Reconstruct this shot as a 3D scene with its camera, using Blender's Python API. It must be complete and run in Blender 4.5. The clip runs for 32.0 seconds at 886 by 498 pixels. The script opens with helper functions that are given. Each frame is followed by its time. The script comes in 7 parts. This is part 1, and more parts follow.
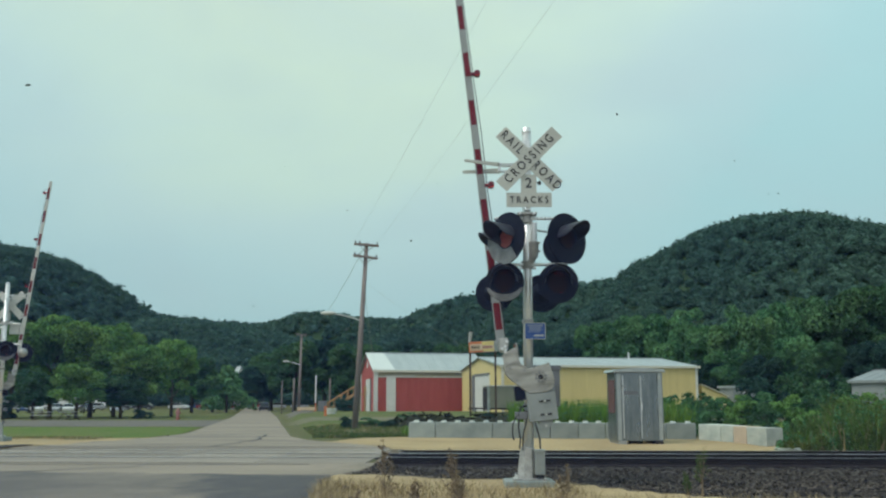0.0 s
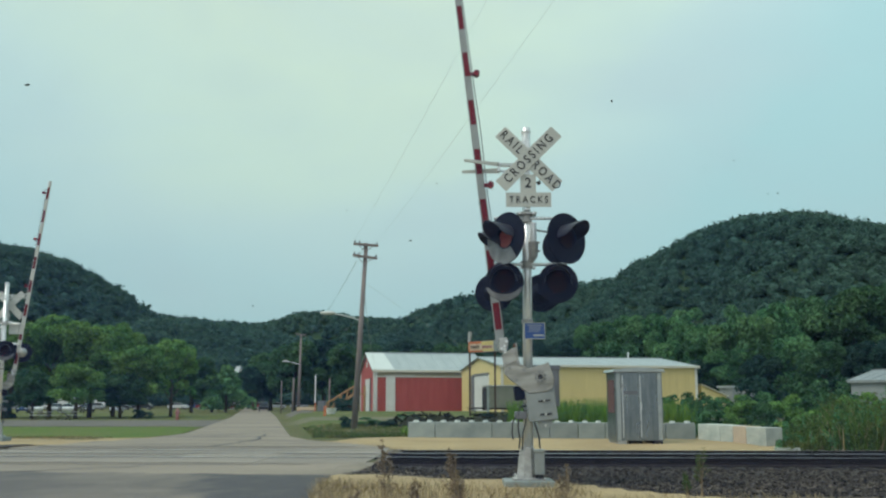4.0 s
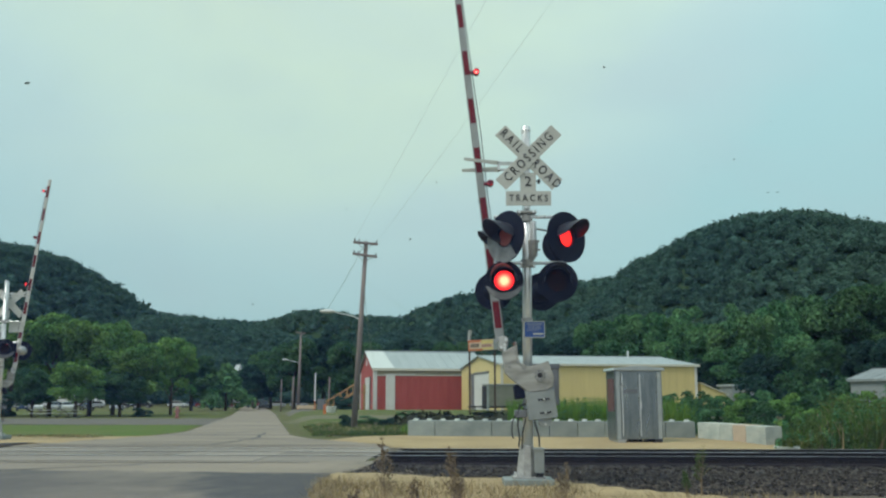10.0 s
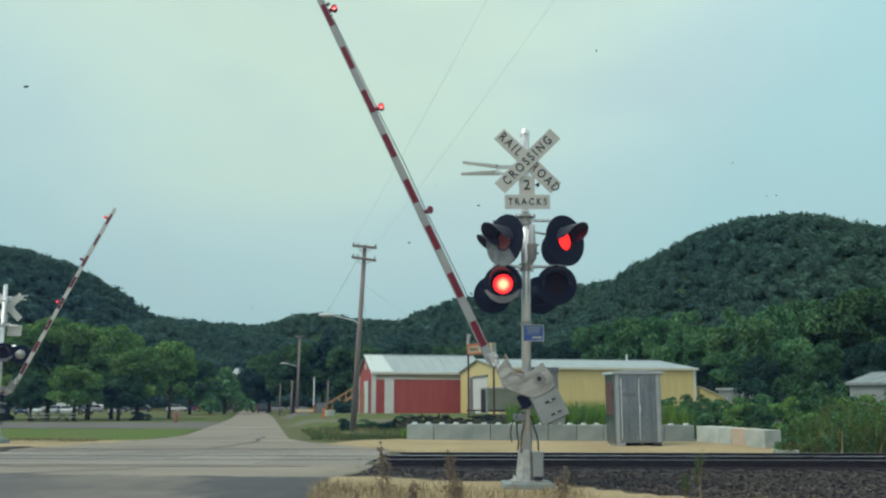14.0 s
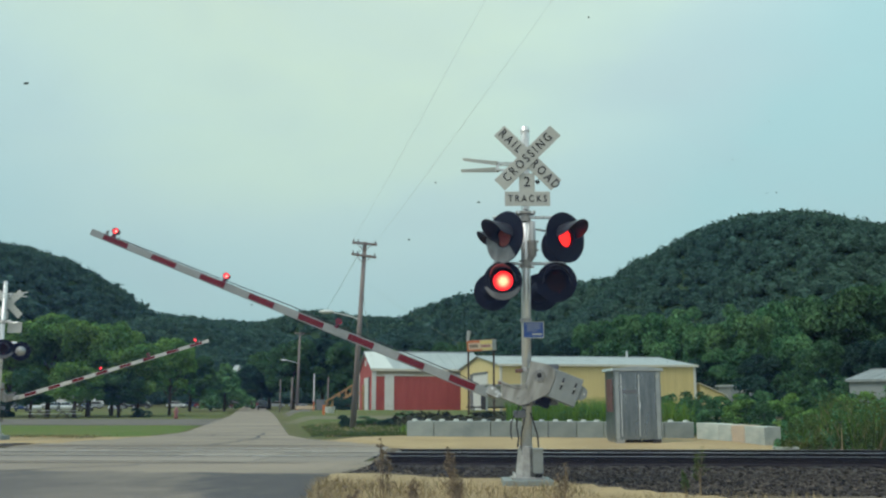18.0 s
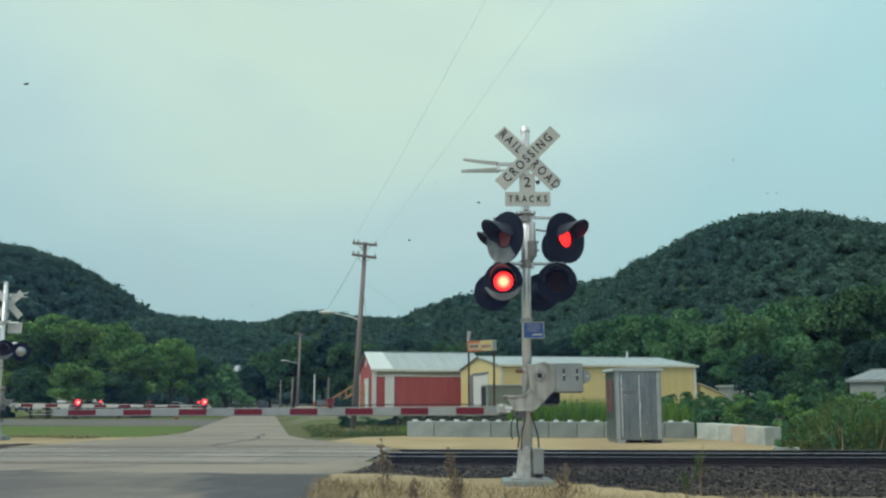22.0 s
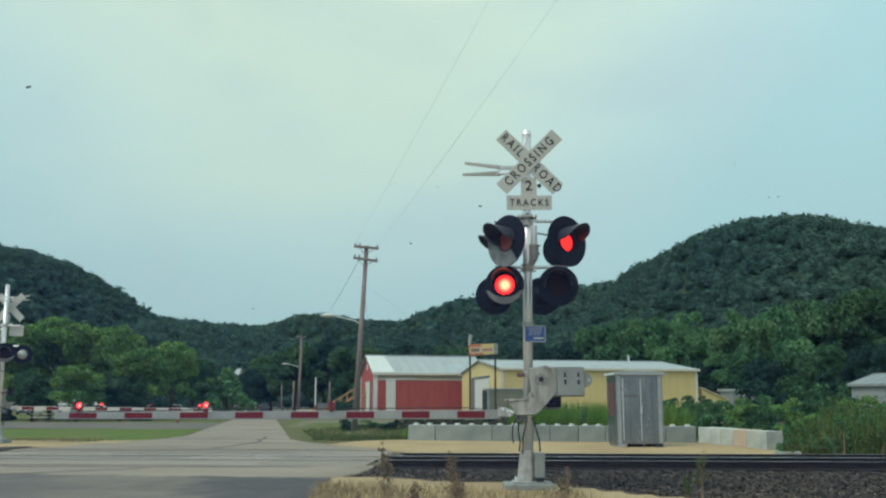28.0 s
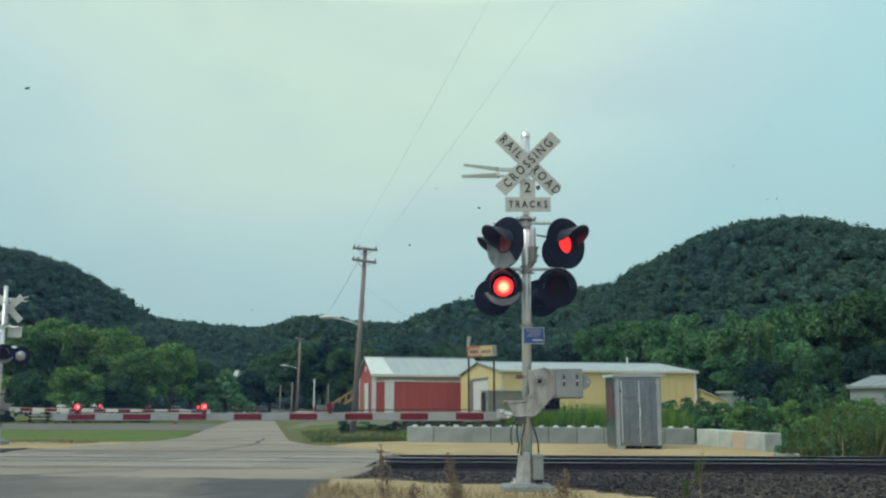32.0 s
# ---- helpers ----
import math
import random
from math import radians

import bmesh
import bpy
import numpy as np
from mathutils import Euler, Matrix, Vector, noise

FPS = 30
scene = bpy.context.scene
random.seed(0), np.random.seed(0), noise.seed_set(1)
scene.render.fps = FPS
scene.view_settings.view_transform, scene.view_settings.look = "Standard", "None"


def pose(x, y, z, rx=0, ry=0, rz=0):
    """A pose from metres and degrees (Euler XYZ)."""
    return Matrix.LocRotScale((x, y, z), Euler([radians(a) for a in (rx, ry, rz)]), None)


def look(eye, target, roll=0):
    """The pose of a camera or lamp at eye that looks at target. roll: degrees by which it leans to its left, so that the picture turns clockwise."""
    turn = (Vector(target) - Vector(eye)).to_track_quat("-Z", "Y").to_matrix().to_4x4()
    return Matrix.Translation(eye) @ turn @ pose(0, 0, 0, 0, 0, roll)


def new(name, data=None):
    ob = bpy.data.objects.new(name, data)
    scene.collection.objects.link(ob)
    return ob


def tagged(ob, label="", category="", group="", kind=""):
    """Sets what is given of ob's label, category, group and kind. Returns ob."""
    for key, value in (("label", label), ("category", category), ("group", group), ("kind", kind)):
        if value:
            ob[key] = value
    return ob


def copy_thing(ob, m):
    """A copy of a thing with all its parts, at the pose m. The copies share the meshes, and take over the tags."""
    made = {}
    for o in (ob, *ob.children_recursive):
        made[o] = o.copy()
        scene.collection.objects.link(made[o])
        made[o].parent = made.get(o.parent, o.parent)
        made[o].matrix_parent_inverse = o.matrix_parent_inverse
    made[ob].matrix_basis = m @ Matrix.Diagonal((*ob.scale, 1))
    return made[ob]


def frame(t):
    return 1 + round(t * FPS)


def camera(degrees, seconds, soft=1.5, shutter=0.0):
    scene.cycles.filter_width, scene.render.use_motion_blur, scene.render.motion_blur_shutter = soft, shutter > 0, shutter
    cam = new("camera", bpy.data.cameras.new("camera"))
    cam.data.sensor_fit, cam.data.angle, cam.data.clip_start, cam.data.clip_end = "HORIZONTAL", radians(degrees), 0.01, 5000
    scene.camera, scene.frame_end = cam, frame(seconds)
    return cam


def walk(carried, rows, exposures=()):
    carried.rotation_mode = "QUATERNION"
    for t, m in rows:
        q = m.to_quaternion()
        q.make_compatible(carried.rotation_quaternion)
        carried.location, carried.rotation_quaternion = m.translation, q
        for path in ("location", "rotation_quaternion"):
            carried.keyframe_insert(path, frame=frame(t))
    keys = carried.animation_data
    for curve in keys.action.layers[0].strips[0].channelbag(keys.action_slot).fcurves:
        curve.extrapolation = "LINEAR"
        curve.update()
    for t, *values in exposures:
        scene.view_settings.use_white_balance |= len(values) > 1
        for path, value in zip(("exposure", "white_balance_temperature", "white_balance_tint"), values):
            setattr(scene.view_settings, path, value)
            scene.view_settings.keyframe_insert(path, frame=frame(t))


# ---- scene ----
EYE = (0.0, 0.0, 1.19)
LENS = 50.84
TILT = 9.19
# seconds, and the small turns of the hand that holds the camera: up, roll, left (degrees)
SWAY = """0 .053 -.053 .115;.5 .122 -.031 .064;1 .128 -.056 .08;1.5 .158 -.052 .058;2 .125 -.06 .06;2.5 .168 -.02 .067
3 .044 -.051 .067;3.5 .044 -.062 .097;5.5 .035 -.05 .017;6 -.016 -.032 .011;6.5 .013 0 0;7 .061 .017 -.039
7.5 .049 .05 -.035;8 0 0 0;8.5 -.045 .01 .01;9 -.002 -.028 .055;9.5 0 0 .058;10 -.047 -.027 .073;10.5 -.045 -.055 .053
11 -.039 -.07 .037;11.5 .03 -.045 .045;12 .062 .01 .046;12.5 .098 .04 .006;13 .068 -.021 .007;13.5 .052 -.047 .005
14 .171 -.041 .006;14.5 .114 -.042 -.003;16.5 .043 -.046 -.004;17 .031 -.056 -.004;17.5 -.039 -.06 .034;18 -.021 -.028 .007
18.5 -.055 0 .026;19 -.039 -.07 -.002;19.5 .012 -.09 -.003;20 -.039 -.07 .002;20.5 -.059 -.049 .032;21 .008 0 0
21.5 -.076 -.05 .049;22 .003 -.047 .027;22.5 .059 -.015 -.005;23 .013 -.05 .031;23.5 .128 -.05 -.005;24 .126 -.029 .002
24.5 .168 -.01 .004;25 .135 -.025 .002;25.5 .153 .02 .002;27.5 .25 .051 -.04;28 .215 .042 .1;28.5 .243 .075 .011
29 .325 .09 .052;29.5 .298 .065 .005;30 .257 .066 .085;30.5 .332 .11 .055;31 .233 .04 .064;31.5 .247 .08 .021;32 .321 .09 .017"""
cam = camera(LENS, 32.0, soft=2.3)
rows = []
for item in SWAY.replace("\n", ";").split(";"):
    t, up, roll, left = (float(v) for v in item.split())
    rows.append((t, pose(*EYE, 90 + TILT + up, -roll, left)))
walk(cam, rows)
scene.view_settings.exposure = 0.0

# ---------------------------------------------------------------- light: bright overcast, brightest high over the left of the road
world = bpy.data.worlds.new("overcast_sky")
scene.world = world
world.use_nodes = True
wn, wl = world.node_tree.nodes, world.node_tree.links
wn.clear()


def wnode(kind, **sockets):
    n = wn.new(kind)
    for k, v in sockets.items():
        n.inputs[k].default_value = v
    return n


SUN_AZ, SUN_EL = radians(-122), radians(55)  # azimuth from +y towards +x
sun_way = Vector((math.sin(SUN_AZ) * math.cos(SUN_EL), math.cos(SUN_AZ) * math.cos(SUN_EL), math.sin(SUN_EL)))
coord = wn.new("ShaderNodeTexCoord")
dot = wn.new("ShaderNodeVectorMath")
dot.operation = "DOT_PRODUCT"
dot.inputs[1].default_value = (-0.0986, 0.803, 0.588)  # towards the thinnest, brightest cloud
wl.new(coord.outputs["Generated"], dot.inputs[0])
streak = wn.new("ShaderNodeMapping")
streak.inputs["Scale"].default_value = (1.0, 1.0, 3.2)
streak.inputs["Rotation"].default_value = (0.0, 0.35, 0.0)
wl.new(coord.outputs["Generated"], streak.inputs["Vector"])
cloud = wnode("ShaderNodeTexNoise", Scale=2.2, Detail=3.5, Roughness=0.45, Distortion=0.3)
wl.new(streak.outputs["Vector"], cloud.inputs["Vector"])
cadd = wn.new("ShaderNodeMath")
cadd.operation = "MULTIPLY_ADD"
cadd.inputs[1].default_value = 0.10
wl.new(cloud.outputs["Fac"], cadd.inputs[0])
wl.new(dot.outputs["Value"], cadd.inputs[2])
ramp = wn.new("ShaderNodeValToRGB")
els = ramp.color_ramp.elements
els[0].position, els[0].color = 0.0, (0.64, 0.73, 0.75, 1)
els[1].position, els[1].color = 1.0, (0.62, 0.795, 0.645, 1)
for p, c in ((0.55, (0.420, 0.690, 0.708, 1)), (0.80, (0.412, 0.680, 0.704, 1)), (0.855, (0.420, 0.685, 0.704, 1)), (0.895, (0.472, 0.702, 0.710, 1)), (0.925, (0.525, 0.735, 0.712, 1)), (0.945, (0.580, 0.785, 0.690, 1))):
    e = els.new(p)
    e.color = c
spread_out = wnode("ShaderNodeMapRange", **{"From Min": 0.0, "From Max": 1.037})
wl.new(cadd.outputs["Value"], spread_out.inputs["Value"])
wl.new(spread_out.outputs["Result"], ramp.inputs["Fac"])
patch = wnode("ShaderNodeTexNoise", Scale=3.2, Detail=4.0, Roughness=0.55, Distortion=0.4)
pmap = wn.new("ShaderNodeMapping")
pmap.inputs["Scale"].default_value = (1.0, 1.0, 2.4)
pmap.inputs["Location"].default_value = (0.7, 0.2, 0.4)
wl.new(coord.outputs["Generated"], pmap.inputs["Vector"])
wl.new(pmap.outputs["Vector"], patch.inputs["Vector"])
prange = wnode("ShaderNodeMapRange", **{"From Min": 0.42, "From Max": 0.70, "To Min": 0.0, "To Max": 0.5})
wl.new(patch.outputs["Fac"], prange.inputs["Value"])
greyed = wn.new("ShaderNodeMix")
greyed.data_type = "RGBA"
greyed.inputs["B"].default_value = (0.462, 0.628, 0.662, 1)
wl.new(ramp.outputs["Color"], greyed.inputs["A"])
wl.new(prange.outputs["Result"], greyed.inputs["Factor"])
sky = wn.new("ShaderNodeTexSky")
sky.sky_type, sky.sun_disc = "NISHITA", False
sky.sun_elevation, sky.sun_rotation = SUN_EL, SUN_AZ
sky_bg = wnode("ShaderNodeBackground", Strength=0.05)
wl.new(sky.outputs["Color"], sky_bg.inputs["Color"])
veil_bg = wnode("ShaderNodeBackground", Strength=1.04)
wl.new(greyed.outputs["Result"], veil_bg.inputs["Color"])
height = wn.new("ShaderNodeSeparateXYZ")
wl.new(coord.outputs["Generated"], height.inputs[0])
thin = wnode("ShaderNodeMapRange", **{"From Min": 0.08, "From Max": 0.42, "To Min": 0.945, "To Max": 1.18})
wl.new(height.outputs["Z"], thin.inputs["Value"])
wl.new(thin.outputs["Result"], veil_bg.inputs["Strength"])
wmix = wnode("ShaderNodeMixShader", Fac=0.92)
wl.new(sky_bg.outputs[0], wmix.inputs[1])
wl.new(veil_bg.outputs[0], wmix.inputs[2])
wout = wn.new("ShaderNodeOutputWorld")
wl.new(wmix.outputs[0], wout.inputs["Surface"])

sun = new("sun", bpy.data.lights.new("sun", "SUN"))
sun.data.energy, sun.data.angle, sun.data.color = 2.0, radians(30), (1.0, 0.95, 0.86)
sun.matrix_world = look((0, 0, 60), Vector((0, 0, 60)) - sun_way)

# ---------------------------------------------------------------- materials


def mat(name, a, b=None, scale=6.0, fine=60.0, rough=0.7, metal=0.0, bump=0.15, c=None, spread=0.0, island=0.0, emit=0.0, streak=None, dist=0.02, spec=0.5, leaf=0.0):
    """Two colours mixed by noise at two sizes, with relief. spread: brightness that differs from object to object."""
    m = bpy.data.materials.new(name)
    m.use_nodes = True
    nt = m.node_tree
    n, l = nt.nodes, nt.links
    p = n["Principled BSDF"]
    p.inputs["Roughness"].default_value, p.inputs["Metallic"].default_value = rough, metal
    p.inputs["Specular IOR Level"].default_value = spec
    b = b or tuple(x * 0.75 for x in a)
    co = n.new("ShaderNodeTexCoord")
    src = co.outputs["Object"]
    if streak:
        mp = n.new("ShaderNodeMapping")
        mp.inputs["Scale"].default_value = streak
        l.new(src, mp.inputs["Vector"])
        src = mp.outputs["Vector"]
    n1, n2 = n.new("ShaderNodeTexNoise"), n.new("ShaderNodeTexNoise")
    n1.inputs["Scale"].default_value, n1.inputs["Detail"].default_value = scale, 4
    n2.inputs["Scale"].default_value, n2.inputs["Detail"].default_value = fine, 3
    l.new(src, n1.inputs["Vector"]), l.new(src, n2.inputs["Vector"])
    r = n.new("ShaderNodeMapRange")
    r.inputs["From Min"].default_value, r.inputs["From Max"].default_value = 0.32, 0.68
    l.new(n1.outputs["Fac"], r.inputs["Value"])
    mx = n.new("ShaderNodeMix")
    mx.data_type = "RGBA"
    mx.inputs["A"].default_value, mx.inputs["B"].default_value = (*a, 1), (*b, 1)
    l.new(r.outputs["Result"], mx.inputs["Factor"])
    out = mx.outputs["Result"]
    if c:
        r2 = n.new("ShaderNodeMapRange")
        r2.inputs["From Min"].default_value, r2.inputs["From Max"].default_value = 0.55, 0.75
        l.new(n2.outputs["Fac"], r2.inputs["Value"])
        m2 = n.new("ShaderNodeMix")
        m2.data_type = "RGBA"
        m2.inputs["B"].default_value = (*c, 1)
        l.new(out, m2.inputs["A"]), l.new(r2.outputs["Result"], m2.inputs["Factor"])
        out = m2.outputs["Result"]
    hv = n.new("ShaderNodeHueSaturation")
    l.new(out, hv.inputs["Color"])
    v = n.new("ShaderNodeMath")
    v.operation = "MULTIPLY_ADD"
    v.inputs[1].default_value, v.inputs[2].default_value = 0.35, 0.82
    l.new(n2.outputs["Fac"], v.inputs[0])
    val = v.outputs["Value"]
    for amount, kind, socket in ((spread, "ShaderNodeObjectInfo", "Random"), (island, "ShaderNodeNewGeometry", "Random Per Island")):
        if amount:
            s = n.new(kind)
            q = n.new("ShaderNodeMath")
            q.operation = "MULTIPLY_ADD"
            q.inputs[1].default_value, q.inputs[2].default_value = amount, 1 - amount / 2
            l.new(s.outputs[socket], q.inputs[0])
            w = n.new("ShaderNodeMath")
            w.operation = "MULTIPLY"
            l.new(q.outputs["Value"], w.inputs[0]), l.new(val, w.inputs[1])
            val = w.outputs["Value"]
    l.new(val, hv.inputs["Value"])
    l.new(hv.outputs["Color"], p.inputs["Base Color"])
    if leaf:
        tl, ms = n.new("ShaderNodeBsdfTranslucent"), n.new("ShaderNodeMixShader")
        ms.inputs["Fac"].default_value = leaf
        l.new(hv.outputs["Color"], tl.inputs["Color"])
        l.new(p.outputs["BSDF"], ms.inputs[1]), l.new(tl.outputs["BSDF"], ms.inputs[2])
        l.new(ms.outputs["Shader"], n["Material Output"].inputs["Surface"])
    if bump:
        bp = n.new("ShaderNodeBump")
        bp.inputs["Strength"].default_value, bp.inputs["Distance"].default_value = bump, dist
        l.new(n2.outputs["Fac"], bp.inputs["Height"])
        l.new(bp.outputs["Normal"], p.inputs["Normal"])
    rr = n.new("ShaderNodeMath")
    rr.operation = "MULTIPLY_ADD"
    rr.inputs[1].default_value, rr.inputs[2].default_value = 0.25, max(rough - 0.12, 0.03)
    l.new(n1.outputs["Fac"], rr.inputs[0])
    l.new(rr.outputs["Value"], p.inputs["Roughness"])
    if emit:
        p.inputs["Emission Color"].default_value = (*a, 1)
        p.inputs["Emission Strength"].default_value = emit
    return m


def glow(name, colour, strength):
    m = bpy.data.materials.new(name)
    m.use_nodes = True
    p = m.node_tree.nodes["Principled BSDF"]
    p.inputs["Base Color"].default_value = (*colour, 1)
    p.inputs["Emission Color"].default_value = (*colour, 1)
    p.inputs["Emission Strength"].default_value = strength
    return m


def lit_lens(name, stops, strength):
    """A lens lit from behind: hottest before the bulb, deep red at the rim. stops: (distance from the middle in metres, colour)."""
    m = bpy.data.materials.new(name)
    m.use_nodes = True
    n, l = m.node_tree.nodes, m.node_tree.links
    p = n["Principled BSDF"]
    co, flat, far, rng_, rp = n.new("ShaderNodeTexCoord"), n.new("ShaderNodeVectorMath"), n.new("ShaderNodeVectorMath"), n.new("ShaderNodeMapRange"), n.new("ShaderNodeValToRGB")
    flat.operation, far.operation = "MULTIPLY", "LENGTH"
    flat.inputs[1].default_value = (1, 0, 1)
    rng_.inputs["From Max"].default_value = 0.15
    l.new(co.outputs["Object"], flat.inputs[0]), l.new(flat.outputs[0], far.inputs[0]), l.new(far.outputs["Value"], rng_.inputs["Value"]), l.new(rng_.outputs["Result"], rp.inputs["Fac"])
    e = rp.color_ramp.elements
    e[0].position, e[0].color = stops[0][0] / 0.15, (*stops[0][1], 1)
    e[1].position, e[1].color = stops[-1][0] / 0.15, (*stops[-1][1], 1)
    for d, c in stops[1:-1]:
        e.new(d / 0.15).color = (*c, 1)
    p.inputs["Base Color"].default_value = (0.3, 0.01, 0.01, 1)
    l.new(rp.outputs["Color"], p.inputs["Emission Color"])
    p.inputs["Emission Strength"].default_value = strength
    return m


def sums(m):
    """Short arithmetic on node sockets of a material: f(operation, a, b, c)."""
    n, l = m.node_tree.nodes, m.node_tree.links

    def f(op, *args):
        q = n.new("ShaderNodeMath")
        q.operation = op
        for i, a in enumerate(args):
            if isinstance(a, (int, float)):
                q.inputs[i].default_value = a
            else:
                l.new(a, q.inputs[i])
        return q.outputs[0]
    return f


def patched_asphalt(name):
    """The road before the tracks: pale worn asphalt, over which lie a worn darker overlay and, along the road's edge, a newer dark strip."""
    m = mat(name, (0.300, 0.252, 0.198), (0.210, 0.182, 0.150), 0.45, 45, 0.9, bump=0.35, c=(0.30, 0.262, 0.205), streak=(0.3, 1.1, 1.0), spec=0.2)
    n, l, f = m.node_tree.nodes, m.node_tree.links, sums(m)
    p = n["Principled BSDF"]
    pale = p.inputs["Base Color"].links[0].from_socket
    co, xyz = n.new("ShaderNodeTexCoord"), n.new("ShaderNodeSeparateXYZ")
    l.new(co.outputs["Object"], xyz.inputs[0])
    x, y = xyz.outputs["X"], xyz.outputs["Y"]
    blots = []
    for sc, stretch in ((0.55, (1.0, 0.45, 1.0)), (2.4, (1.0, 0.6, 1.0)), (11.0, (1, 1, 1))):
        mp, t = n.new("ShaderNodeMapping"), n.new("ShaderNodeTexNoise")
        mp.inputs["Scale"].default_value = stretch
        t.inputs["Scale"].default_value, t.inputs["Detail"].default_value = sc, 5
        l.new(co.outputs["Object"], mp.inputs["Vector"]), l.new(mp.outputs["Vector"], t.inputs["Vector"])
        blots.append(f("SUBTRACT", t.outputs["Fac"], 0.5))
    big, mid, fine = blots

    def step(v, a, b):
        r = n.new("ShaderNodeMapRange")
        r.interpolation_type = "SMOOTHSTEP"
        r.inputs["From Min"].default_value, r.inputs["From Max"].default_value = a, b
        l.new(v, r.inputs["Value"])
        return r.outputs["Result"]

    ragged = f("ADD", f("MULTIPLY", mid, 0.7), f("MULTIPLY", big, 0.6))
    top = f("ADD", f("SUBTRACT", f("MULTIPLY_ADD", x, -0.17, 15.25), y), ragged)
    overlay = step(top, -0.05, 0.35)
    along = f("MULTIPLY_ADD", y, 0.30, f("MULTIPLY_ADD", big, 2.4, f("MULTIPLY", mid, 1.0)))
    newer = step(f("ADD", x, along), 0.0, 1.4)
    older = step(f("MULTIPLY", f("ADD", x, along), -1.0), 0.9, 2.2)
    share = f("ADD", f("MULTIPLY_ADD", newer, 0.52, 0.46), f("ADD", f("MULTIPLY", older, 0.26), f("MULTIPLY_ADD", fine, 0.5, f("MULTIPLY", mid, 0.7))))
    cl = n.new("ShaderNodeClamp")
    l.new(share, cl.inputs["Value"])
    mx = n.new("ShaderNodeMix")
    mx.data_type = "RGBA"
    mx.inputs["B"].default_value = (0.083, 0.080, 0.080, 1)
    l.new(f("MULTIPLY", overlay, cl.outputs[0]), mx.inputs["Factor"]), l.new(pale, mx.inputs["A"])
    l.new(mx.outputs["Result"], p.inputs["Base Color"])
    return m


